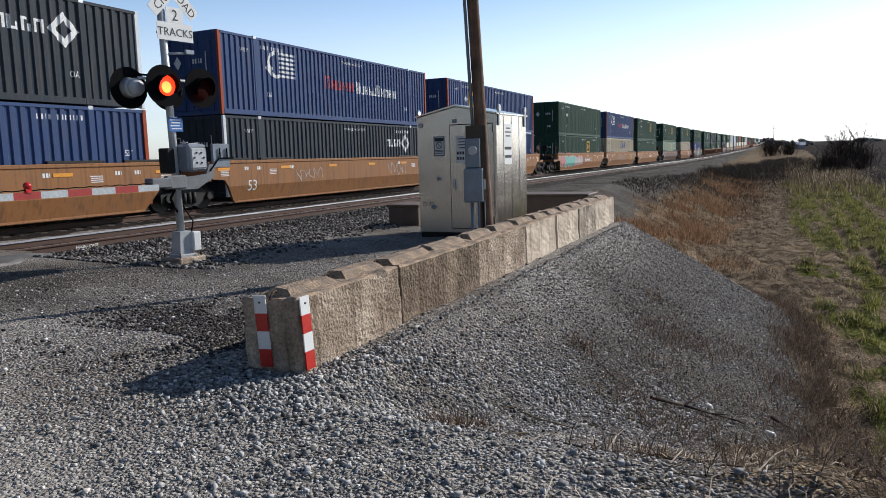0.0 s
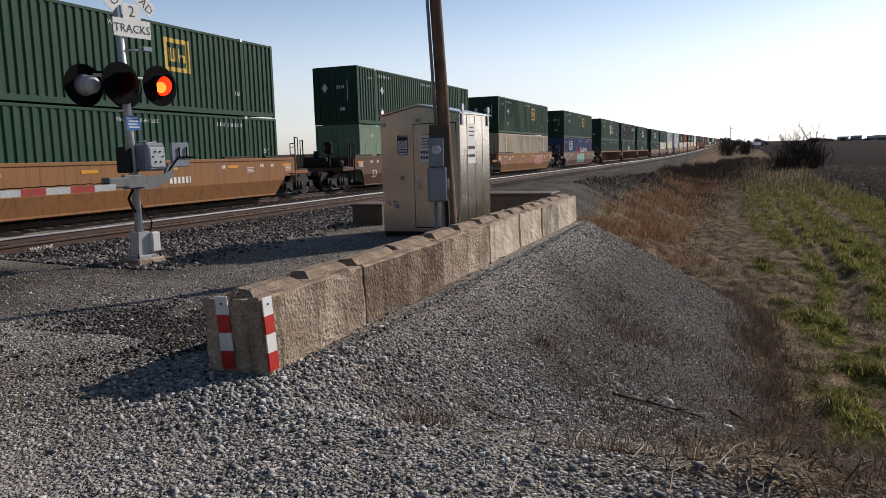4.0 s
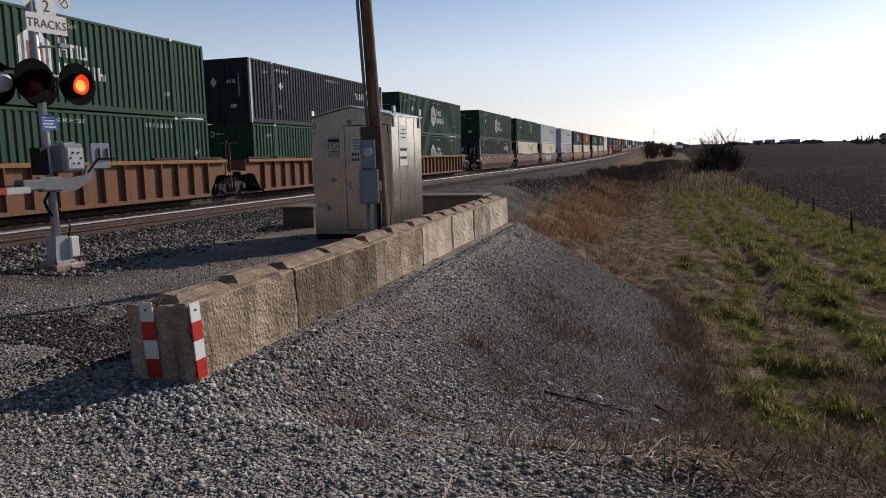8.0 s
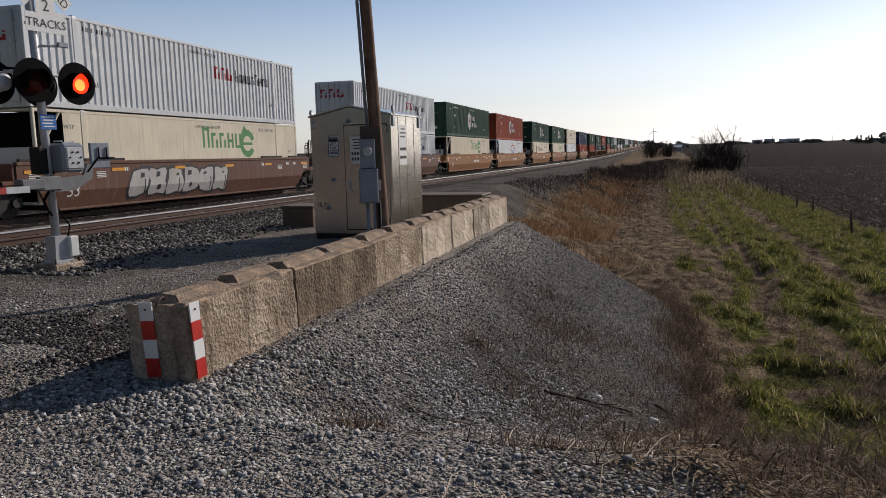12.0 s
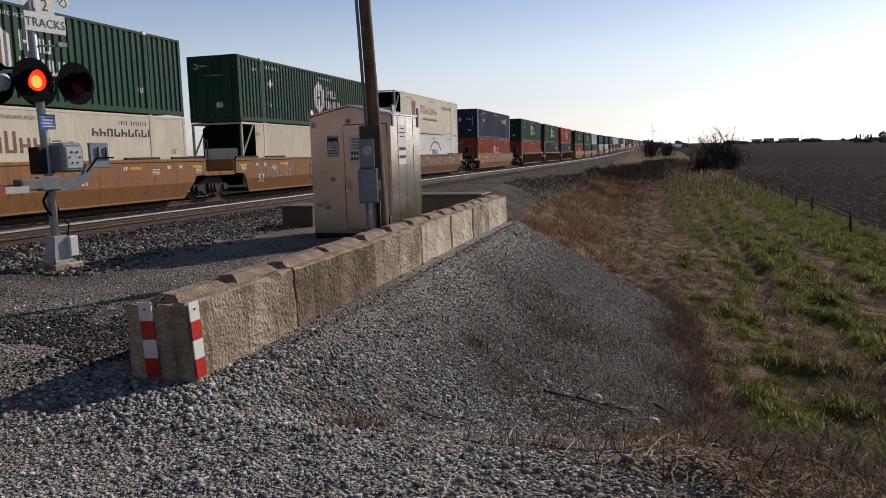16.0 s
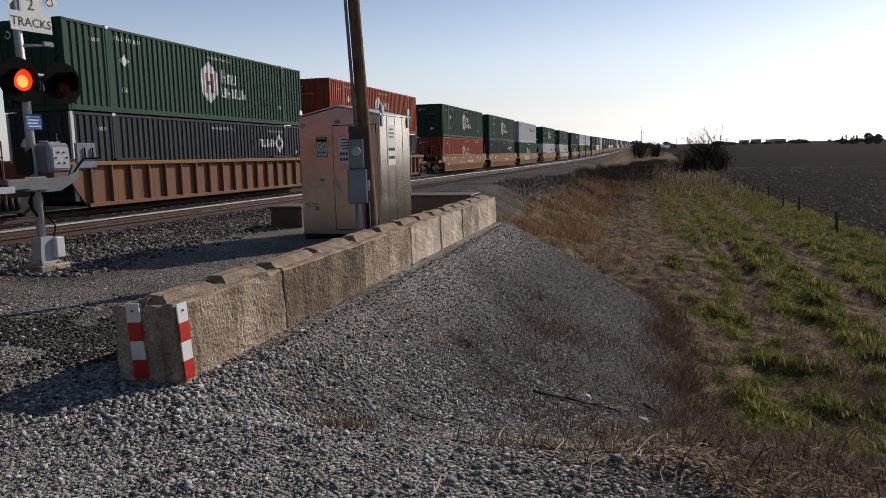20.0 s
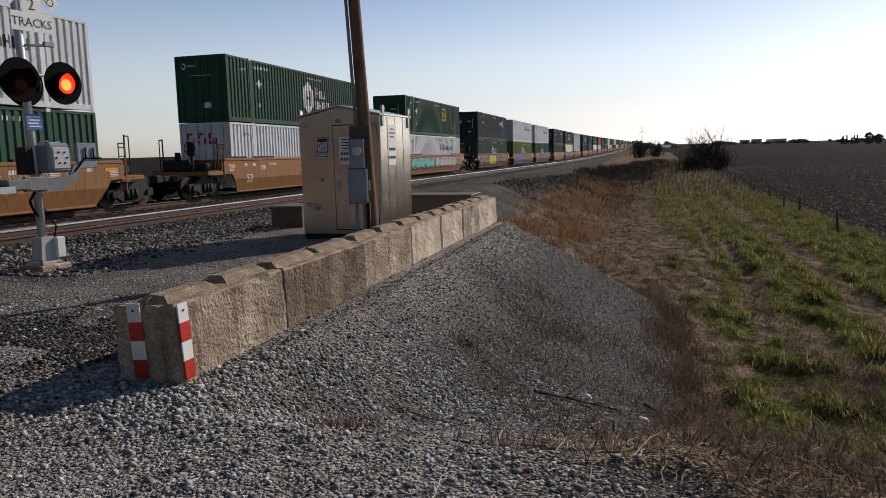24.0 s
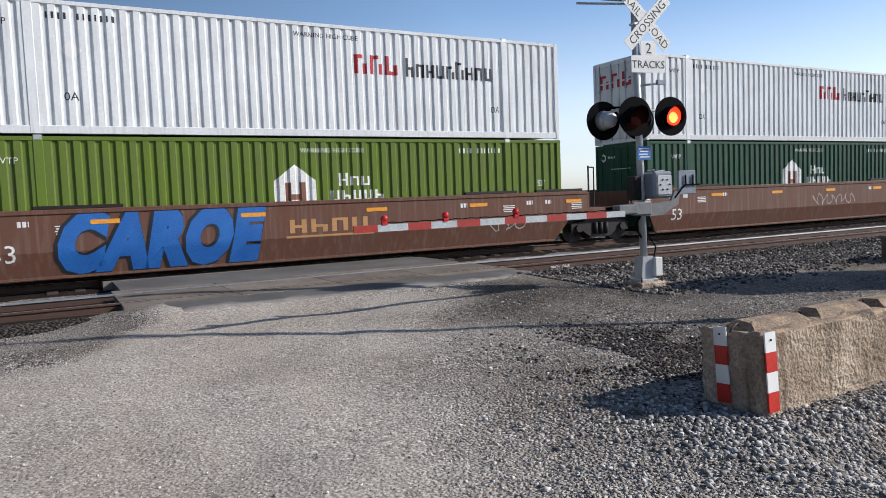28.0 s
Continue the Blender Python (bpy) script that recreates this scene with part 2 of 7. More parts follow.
def prism(bm, outline, axis, a, b, mat=0):
    """A flat outline pushed from a to b along an axis: outline in the two other axes, in order."""
    def place(u, v, w):
        return {"x": (w, u, v), "y": (u, w, v), "z": (u, v, w)}[axis]
    lo = [bm.verts.new(place(u, v, a)) for u, v in outline]
    hi = [bm.verts.new(place(u, v, b)) for u, v in outline]
    fs = [bm.faces.new(lo), bm.faces.new(hi)]
    for i in range(len(lo)):
        j = (i + 1) % len(lo)
        fs.append(bm.faces.new((lo[i], lo[j], hi[j], hi[i])))
    for f in fs:
        f.material_index = mat
    bmesh.ops.recalc_face_normals(bm, faces=fs)
    return bm


def BM():
    return bmesh.new()


def smooth01(x):
    x = min(1.0, max(0.0, x))
    return x * x * (3 - 2 * x)


# ---- the plan: heights ----
TRACK_NEAR, TRACK_FAR, GAUGE = -14.2, -19.1, 1.435


def rail_z(y):
    """Top of rail: falls gently to the north, then levels out."""
    a, b = 100.0, 260.0
    if y <= a:
        return 0.23 - 0.0089 * y
    u = min(y, b) - a
    return 0.23 - 0.0089 * (a + u - u * u / (2 * (b - a)))


CREST_X, FAN_Y, ROAD_CREST = -3.32, 17.3, 4.0


def soft_up(v, r=0.25):
    """0 below nought, v above it, rounded over."""
    return 0.5 * (v + math.sqrt(v * v + r * r)) - 0.5 * r * math.exp(-abs(v) / r)


def soft_low(a, b, r):
    return 0.5 * (a + b - math.sqrt((a - b) ** 2 + r * r))


def drop(x, y):
    """How far the made-up ground has fallen off: the bank by the wall with its rounded end, the bank of the tracks, the bank of the road."""
    if y < FAN_Y or x < CREST_X - 6:
        a = x - CREST_X
    else:
        a = math.hypot(max(0.0, x - CREST_X), y - FAN_Y)
    beside_wall = 0.60 * soft_up(a)
    beside_track = 0.45 * soft_up(x + 8.0 - 1.2 * smooth01((y - 30) / 60), 0.8)
    if y > FAN_Y - 6:
        beside_wall = soft_low(beside_wall, beside_track, 0.15)
    beside_road = 0.40 * soft_up(y - ROAD_CREST - 0.10 * min(0.0, x + 2.0), 0.9)
    return max(0.0, soft_low(beside_wall, beside_road, 0.22))


def low_z(x, y):
    """The low strip beside the field, and the field."""
    return -1.62 - 0.88 * (1 - smooth01((y - 35.0) / 70.0)) - 0.25 * smooth01((x - 3.0) / 8.0)


def shrink(x, y):
    return 3.42 / (3.42 + 0.88 * (1 - smooth01((y - 35.0) / 70.0)))


def out_there(x, y):
    """A place of the strip's plan carried out to the low ground."""
    k = 1.0
    for _ in range(6):
        k = 1.0 / shrink(x * k, y * k)
    return x * k, y * k


def ground_z(x, y):
    low = low_z(x, y)
    top = 0.0
    if x < -9.0:
        top = (rail_z(y) - 0.24) * smooth01((-9.0 - x) / 3.5) 
    if -13.1 < x < -9.0 and -0.6 < y < 10.2:
        ramp = smooth01((y + 0.5) / 2.2) * (1 - smooth01((y - 8.0) / 2.0))
        top += ramp * (max(top, (rail_z(y) - 0.015) * smooth01((-9.2 - x) / 3.5)) - top)
    far = smooth01((y - 20) / 40.0)
    if x >= -9.0 and y > 20:
        top = (rail_z(y) - 0.24) * far
    if x < -9.0 and y > 20:
        top = (rail_z(y) - 0.24) * max(far, smooth01((-9.0 - x) / 3.5))
    if x < -23:
        return top + (-2.1 - top) * smooth01((-23 - x) / 4.0)
    low += min(0.0, rail_z(y) - 0.1) * 0.6
    d = drop(x, y)
    if d < 0.02 and x < CREST_X:
        return top
    return -soft_low(-(top - d), -low, 0.25)


# ---- ground ----
def field_edge(y):
    return 7.2 + 0.006 * y + 0.5 * math.sin(y * 0.06)


def field_edge_at(y):
    k = shrink(9.0, y)
    return field_edge(y * k) / k


def rut(x, y):
    """Wheel ruts and a bare furrow along the grass strip, in the strip's plan."""
    if not 0.5 < x < 7 or not 9 < y < 75:
        return 0.0
    best = 0.0
    for x0, slope, w, ya in ((2.05, 0.0, 0.15, 13), (1.95, 0.026, 0.17, 13), (4.3, 0.012, 0.34, 10), (2.9, 0.0, 0.3, 9)):
        c = x0 + slope * y + 0.16 * noise.noise((x0, y * 0.22, 3)) + 0.07 * noise.noise((x0, y * 0.9, 8))
        g = math.exp(-((x - c) / w) ** 2) * smooth01((y - ya) / 3) * smooth01(noise.noise((x0 * 3, y * 0.35, 1)) * 1.6 + 0.75)
        if x0 == 2.9:
            g *= 1 - smooth01((y - 14) / 3)
        best = max(best, g)
    return best


def zones(x, y):
    """Shares of gravel, green grass and bare field soil, and the depth of ruts; the rest is dead weed."""
    wob = 0.7 * noise.noise((x * 0.35, y * 0.35, 0)) + 0.35 * noise.noise((x * 1.3, y * 1.3, 5))
    d = drop(x, y) + 0.5 * min(0.0, rail_z(y)) if y > 30 else drop(x, y)
    gravel = 1 - smooth01((d + wob * 0.32 - 2.02) / 0.4)
    if y < 11:
        weedy = smooth01((x - 0.1 + 0.28 * (y - 4.0) + wob * 1.6) / 1.3) * smooth01((y - 2.9 + wob) / 0.9)
        gravel *= 1 - weedy * (1 if 0.60 * (x - CREST_X) > 0.40 * (y - ROAD_CREST) - 0.1 else 0.25)
    if y > 24:
        gravel = min(gravel, 1 - smooth01((x + 6.3 + wob * 1.4 + 0.02 * (y - 24)) / 1.5))
    if x < -22:
        gravel = 1 - smooth01((-23.5 - x + wob) / 1.0)
    k = shrink(x, y)
    x, y = x * k, y * k
    wob = 0.7 * noise.noise((x * 0.35, y * 0.35, 0)) + 0.35 * noise.noise((x * 1.3, y * 1.3, 5))
    strip = smooth01((x - (0.45 - 0.02 * (y - 12)) + wob * 1.8) / 1.4) * (1 - smooth01((y - 75) / 15))
    xx = x - 0.25 * noise.noise((y * 0.3, 0, 9))
    share = 0.62 + 0.34 * smooth01((xx - 2.4 - 0.01 * y) / 0.8) - 0.75 * math.exp(-((xx - 4.5) / 0.4) ** 2) * smooth01((y - 8) / 4)
    patch = smooth01((share + 0.55 * noise.noise((x * 1.1, y * 0.35, 11)) + 0.4 * noise.noise((x * 2.6, y * 1.3, 7)) - 0.36) / 0.34) if x > 0 else smooth01((noise.noise((x * 0.8, y * 0.13, 11)) + noise.noise((x * 1.6, y * 0.5, 7)) * 0.7 + 0.06 + 0.42 * smooth01((x - 2.4 - 0.02 * y) / 1.2)) / 0.4 + 0.5)
    ruts = rut(x, y)
    grass = strip * patch * (1 - gravel) * (1 - 0.95 * ruts)
    soil = smooth01((x - field_edge(y)) / 0.8) if x > 0 else smooth01((-29 - x) / 2)
    return gravel, grass * (1 - soil), soil, ruts


def relief(x, y, share):
    """Unevenness of the ground: lumps in the gravel, tussocks and ruts in the grass, clods in the field."""
    g, gr, so, ruts = share
    calm = 1 - 0.8 * smooth01((-10.6 - x) / 1.2) * (1 if y < 9.5 else 0)
    z = calm * 0.035 * noise.noise((x * 0.9, y * 0.9, 3)) + 0.018 * noise.noise((x * 3.1, y * 3.1, 8)) * (1 + 2 * (1 - g))
    wild = (1 - g) * (1 - so)
    if wild > 0:
        z += wild * (0.11 * noise.noise((x * 0.6, y * 0.25, 2)) + 0.24 * max(0.0, noise.noise((x * 1.5, y * 1.0, 12)) + 0.1) + 0.05 * noise.noise((x * 4.0, y * 2.6, 13)))
        z -= 0.17 * ruts * wild
    if so > 0.5:
        z += 0.05 * math.sin(x * 8.3) * so
    return z


def axis_points(fine, edges):
    """Ever wider steps outwards from a finely divided stretch."""
    a, b, step = fine
    pts = [a + step * i for i in range(int((b - a) / step) + 1)]
    s, p = step, pts[-1]
    while p < edges[1]:
        s *= 1.09
        p += s
        pts.append(p)
    s, p, low = step, pts[0], []
    while p > edges[0]:
        s *= 1.09
        p -= s
        low.append(p)
    return low[::-1] + pts


def build_ground():
    xs, ys = axis_points((-13.0, 11.0, 0.16), (-2500, 2500)), axis_points((0.5, 27.0, 0.16), (-600, 4500))
    verts, cols = [], []
    for y in ys:
        for x in xs:
            z = ground_z(x, y)
            share = zones(x, y)
            g, gr, so, ruts = share
            if abs(x) < 40 and -20 < y < 100:
                z += relief(x, y, share)
            verts.append((x, y, z))
            # alpha sets gravel lightness: paler on the road, darker on bank and far ground
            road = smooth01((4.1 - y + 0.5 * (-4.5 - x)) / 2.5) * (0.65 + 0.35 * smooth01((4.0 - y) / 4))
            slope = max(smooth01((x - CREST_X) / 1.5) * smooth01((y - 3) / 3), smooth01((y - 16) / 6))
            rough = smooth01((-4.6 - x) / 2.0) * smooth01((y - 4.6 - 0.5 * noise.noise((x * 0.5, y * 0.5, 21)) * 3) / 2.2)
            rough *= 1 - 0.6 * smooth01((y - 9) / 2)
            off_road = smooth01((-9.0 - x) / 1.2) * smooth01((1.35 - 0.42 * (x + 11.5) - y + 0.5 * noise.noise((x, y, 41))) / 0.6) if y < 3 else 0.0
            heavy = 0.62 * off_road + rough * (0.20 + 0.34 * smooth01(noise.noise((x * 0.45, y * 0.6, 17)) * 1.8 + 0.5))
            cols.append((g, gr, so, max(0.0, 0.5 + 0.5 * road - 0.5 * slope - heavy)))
    w = len(xs)
    faces = [(j * w + i, j * w + i + 1, (j + 1) * w + i + 1, (j + 1) * w + i) for j in range(len(ys) - 1) for i in range(w - 1)]
    me = bpy.data.meshes.new("ground")
    me.from_pydata(verts, [], faces)
    at = me.attributes.new("zone", "FLOAT_COLOR", "POINT")
    at.data.foreach_set("color", [c for q in cols for c in q])
    me.polygons.foreach_set("use_smooth", [True] * len(faces))
    me.materials.append(ground_material())
    return tagged(new("ground", me), "crushed limestone, dead weeds, grass and dark field soil", "ground", kind="structure")


def ground_material():
    m = bpy.data.materials.new("ground_cover")
    m.use_nodes = True
    nt = m.node_tree
    bs, N, Lk = nt.nodes["Principled BSDF"], nt.nodes.new, nt.links.new
    co = N("ShaderNodeTexCoord").outputs["Object"]
    zone = N("ShaderNodeAttribute"); zone.attribute_name = "zone"
    sep = N("ShaderNodeSeparateColor"); Lk(zone.outputs["Color"], sep.inputs[0])

    def noisy(scale, detail=5, stretch=None):
        n = N("ShaderNodeTexNoise"); n.inputs["Scale"].default_value, n.inputs["Detail"].default_value = scale, detail
        v = co
        if stretch:
            mp = N("ShaderNodeMapping"); mp.inputs["Scale"].default_value = stretch; Lk(co, mp.inputs[0]); v = mp.outputs[0]
        Lk(v, n.inputs["Vector"])
        return n.outputs["Fac"]

    def ramp(fac, *stops):
        r = N("ShaderNodeValToRGB")
        e = r.color_ramp.elements
        e[0].position, e[0].color = stops[0][0], (*stops[0][1], 1)
        e[1].position, e[1].color = stops[-1][0], (*stops[-1][1], 1)
        for p, c in stops[1:-1]:
            k = e.new(p); k.color = (*c, 1)
        Lk(fac, r.inputs[0])
        return r.outputs[0]

    def blend(fac, a, b):
        x = N("ShaderNodeMix"); x.data_type = "RGBA"
        Lk(fac, x.inputs["Factor"]) if hasattr(fac, "links") else setattr(x.inputs["Factor"], "default_value", fac)
        Lk(a, x.inputs["A"]); Lk(b, x.inputs["B"])
        return x.outputs["Result"]

    def sharpen(mask, scale, lo=0.35, hi=0.65, weight=0.7):
        """A soft share made ragged by noise."""
        a = N("ShaderNodeMath"); a.operation = "MULTIPLY_ADD"; a.inputs[1].default_value, a.inputs[2].default_value = weight, -weight / 2
        Lk(noisy(scale, 6), a.inputs[0])
        s = N("ShaderNodeMath"); s.operation = "ADD"; Lk(a.outputs[0], s.inputs[0]); Lk(mask, s.inputs[1])
        r = N("ShaderNodeMapRange"); r.inputs[1].default_value, r.inputs[2].default_value = lo, hi
        Lk(s.outputs[0], r.inputs[0])
        return r.outputs[0]

    v1 = N("ShaderNodeTexVoronoi"); v1.inputs["Scale"].default_value = 34; Lk(co, v1.inputs["Vector"])
    v2 = N("ShaderNodeTexVoronoi"); v2.inputs["Scale"].default_value = 60; Lk(co, v2.inputs["Vector"])
    cell = N("ShaderNodeSeparateColor"); Lk(v1.outputs["Color"], cell.inputs[0])
    cell2 = N("ShaderNodeSeparateColor"); Lk(v2.outputs["Color"], cell2.inputs[0])
    stones = ramp(cell.outputs[0], (0.0, (0.06, 0.055, 0.05)), (0.35, (0.22, 0.205, 0.19)), (0.75, (0.40, 0.375, 0.34)), (1.0, (0.68, 0.65, 0.60)))
    fines = ramp(cell2.outputs[0], (0.0, (0.13, 0.12, 0.11)), (0.6, (0.36, 0.335, 0.30)), (1.0, (0.60, 0.565, 0.51)))
    lime = blend(ramp(noisy(0.8, 5), (0.42, (0, 0, 0)), (0.62, (1, 1, 1))), stones, fines)
    dark = N("ShaderNodeMix"); dark.data_type = "RGBA"; dark.blend_type = "MULTIPLY"
    Lk(ramp(noisy(0.45, 6), (0.45, (0, 0, 0)), (0.66, (0.75, 0.75, 0.75))), dark.inputs["Factor"])
    Lk(lime, dark.inputs["A"]); dark.inputs["B"].default_value = (0.50, 0.46, 0.43, 1)
    v3 = N("ShaderNodeTexVoronoi"); v3.inputs["Scale"].default_value = 48; Lk(co, v3.inputs["Vector"])
    cell3 = N("ShaderNodeSeparateColor"); Lk(v3.outputs["Color"], cell3.inputs[0])
    dusty = ramp(cell3.outputs[0], (0.0, (0.13, 0.12, 0.107)), (0.3, (0.24, 0.222, 0.2)), (0.8, (0.29, 0.27, 0.242)), (1.0, (0.46, 0.43, 0.39)))
    wear = ramp(noisy(0.9, 5, (1.0, 0.45, 1)), (0.35, (0.80, 0.78, 0.76)), (0.65, (1.08, 1.07, 1.05)))
    dusted = N("ShaderNodeMix"); dusted.data_type = "RGBA"; dusted.blend_type = "MULTIPLY"; dusted.inputs["Factor"].default_value = 1.0
    Lk(dusty, dusted.inputs["A"]); Lk(wear, dusted.inputs["B"])
    packed = N("ShaderNodeMapRange"); packed.inputs[1].default_value, packed.inputs[2].default_value, packed.inputs[4].default_value = 0.55, 0.9, 0.66
    Lk(zone.outputs["Alpha"], packed.inputs[0])
    surface = blend(packed.outputs[0], dark.outputs["Result"], dusted.outputs["Result"])
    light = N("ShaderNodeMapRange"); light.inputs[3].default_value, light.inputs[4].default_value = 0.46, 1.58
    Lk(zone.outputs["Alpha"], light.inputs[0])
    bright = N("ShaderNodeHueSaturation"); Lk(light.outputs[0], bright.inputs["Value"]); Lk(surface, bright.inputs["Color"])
    warm = N("ShaderNodeMix"); warm.data_type = "RGBA"; warm.blend_type = "MULTIPLY"; warm.inputs["Factor"].default_value = 1.0
    Lk(bright.outputs[0], warm.inputs["A"]); warm.inputs["B"].default_value = (1.0, 0.975, 0.95, 1)
    straw = ramp(noisy(26, 9, (1, 0.7, 1)), (0.3, (0.06, 0.045, 0.034)), (0.5, (0.165, 0.125, 0.086)), (0.72, (0.36, 0.295, 0.21)))
    green = ramp(noisy(9, 8), (0.3, (0.035, 0.032, 0.013)), (0.5, (0.085, 0.095, 0.022)), (0.7, (0.19, 0.18, 0.06)))
    soil = ramp(noisy(5, 10, (1.6, 0.5, 1)), (0.38, (0.014, 0.010, 0.009)), (0.58, (0.030, 0.022, 0.019)), (0.74, (0.24, 0.19, 0.15)))
    gaps = ramp(noisy(2.3, 7, (1, 0.7, 1)), (0.36, (0.42, 0.39, 0.35)), (0.50, (1.05, 1.02, 0.98)), (0.66, (1.7, 1.62, 1.5)))
    matted = N("ShaderNodeMix"); matted.data_type = "RGBA"; matted.blend_type = "MULTIPLY"; matted.inputs["Factor"].default_value = 1.0
    Lk(blend(sharpen(sep.outputs[1], 3.0), straw, green), matted.inputs["A"]); Lk(gaps, matted.inputs["B"])
    out = blend(sharpen(sep.outputs[0], 2.2), matted.outputs["Result"], warm.outputs["Result"])
    out = blend(sharpen(sep.outputs[2], 2.0), out, soil)
    Lk(out, bs.inputs["Base Color"])
    bs.inputs["Roughness"].default_value = 1.0
    bs.inputs["Specular IOR Level"].default_value = 0.02
    h = N("ShaderNodeMath"); h.operation = "MULTIPLY_ADD"; h.inputs[1].default_value = -1.0
    Lk(v1.outputs["Distance"], h.inputs[0]); Lk(noisy(40, 6), h.inputs[2])
    bp = N("ShaderNodeBump"); bp.inputs["Strength"].default_value, bp.inputs["Distance"].default_value = 0.9, 0.05
    relief = N("ShaderNodeMapRange"); relief.inputs[2].default_value, relief.inputs[3].default_value, relief.inputs[4].default_value = 0.66, 0.8, 0.28
    Lk(packed.outputs[0], relief.inputs[0]); Lk(relief.outputs[0], bp.inputs["Strength"])
    Lk(h.outputs[0], bp.inputs["Height"]); Lk(bp.outputs[0], bs.inputs["Normal"])
    return m


build_ground()


# ---- track ----
def rail_profile():
    return [(-0.07, -0.172), (0.07, -0.172), (0.07, -0.16), (0.012, -0.14), (0.009, -0.05), (0.036, -0.036), (0.036, -0.015), (0.02, 0.0),
            (-0.02, 0.0), (-0.036, -0.015), (-0.036, -0.036), (-0.009, -0.05), (-0.012, -0.14), (-0.07, -0.16)]


def build_rail(x, side):
    ys = [-80 + 10 * i for i in range(18)] + [100 + 20 * i for i in range(9)] + [300, 500, 900, 1600, 3000]
    bm, prof = BM(), rail_profile()
    rows = [[bm.verts.new((x + u, y, rail_z(y) + v)) for u, v in prof] for y in ys]
    for a, b in zip(rows, rows[1:]):
        for i in range(len(prof)):
            j = (i + 1) % len(prof)
            f = bm.faces.new((a[i], a[j], b[j], b[i]))
            f.material_index = 1 if i == 7 or (i in (5, 6) if side < 0 else i in (8, 9)) else 0
    bmesh.ops.recalc_face_normals(bm, faces=bm.faces[:])
    return tagged(part("rail", bm, [M["rail"], M["rail_head"]]), "rusty steel rail with a polished running head", "rail", group="rails of the two tracks")


for centre in (TRACK_NEAR, TRACK_FAR):
    for side in (-1, 1):
        build_rail(centre + side * (GAUGE / 2 + 0.036), side)


def ballast_material():
    m = material("ballast_stone", (0.075, 0.063, 0.056), 0.95, spec=0.1, tint=(0.045, 0.036, 0.03), scale=1.2, amount=0.8, grain=30, bump=1.0, depth=0.06)
    nt = m.node_tree
    v = nt.nodes.new("ShaderNodeTexVoronoi"); v.inputs["Scale"].default_value = 17
    nt.links.new(nt.nodes["Texture Coordinate"].outputs["Object"], v.inputs["Vector"])
    hsv = next(n for n in nt.nodes if n.bl_idname == "ShaderNodeHueSaturation")
    s = nt.nodes.new("ShaderNodeSeparateColor"); nt.links.new(v.outputs["Color"], s.inputs[0])
    r = nt.nodes.new("ShaderNodeMapRange"); r.inputs[3].default_value, r.inputs[4].default_value = 0.35, 1.55
    nt.links.new(s.outputs[0], r.inputs[0]); nt.links.new(r.outputs[0], hsv.inputs["Value"])
    b = next(n for n in nt.nodes if n.bl_idname == "ShaderNodeBump")
    inv = nt.nodes.new("ShaderNodeMath"); inv.operation = "MULTIPLY"; inv.inputs[1].default_value = -1.5
    nt.links.new(v.outputs["Distance"], inv.inputs[0]); nt.links.new(inv.outputs[0], b.inputs["Height"])
    return m


M["ballast"] = ballast_material()
ROAD_Y = (1.0, 8.9)


def build_ballast():
    """The bed of both tracks: crowned under the rails, sloping off at both shoulders."""
    def top(x, y):
        zr = rail_z(y) - 0.15
        if x > -12.6:
            return zr - (x + 12.6) * 0.30 - 0.0
        if x < -20.9:
            return zr - (-20.9 - x) * 0.4
        gap = abs(x + 16.55)
        if gap < 1.35:
            return zr - 0.38 * smooth01((1.35 - gap) / 0.9)
        return zr - (0.06 if x < -17.5 else 0.0)
    xs = [-24.5 + 0.3 * i for i in range(53)]
    ys = axis_points((8.0, 40.0, 0.3), (-70, 2600))
    bm = BM()
    grid = []
    for y in ys:
        row = []
        for x in xs:
            z = top(x, y) + 0.03 * noise.noise((x * 2, y * 2, 0)) + 0.02 * noise.noise((x * 5, y * 5, 1))
            if -12.9 < x and ROAD_Y[0] - 0.3 < y < ROAD_Y[1] + 0.2:
                z -= 0.25
            row.append(bm.verts.new((x, y, z)))
        grid.append(row)
    for a, b in zip(grid, grid[1:]):
        for i in range(len(xs) - 1):
            bm.faces.new((a[i], a[i + 1], b[i + 1], b[i])).smooth = True
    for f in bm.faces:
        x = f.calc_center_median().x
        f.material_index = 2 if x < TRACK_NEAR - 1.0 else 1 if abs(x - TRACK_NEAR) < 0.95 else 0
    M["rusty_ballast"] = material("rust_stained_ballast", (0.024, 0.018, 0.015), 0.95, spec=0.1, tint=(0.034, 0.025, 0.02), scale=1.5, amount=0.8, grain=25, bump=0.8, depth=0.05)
    # far bed and gap: oily stone, blackened further for the shade under the train
    M["oily_shaded_ballast"] = material("shade_blackened_oily_stone", (0.018, 0.014, 0.012), 0.95, spec=0.1, tint=(0.034, 0.027, 0.023), scale=2.0, amount=0.8, grain=25, bump=0.8, depth=0.05)
    return tagged(part("ballast_bed", bm, [M["ballast"], M["rusty_ballast"], M["oily_shaded_ballast"]]), "dark grey crushed-stone ballast bed under both tracks", "ballast", kind="stuff")


build_ballast()


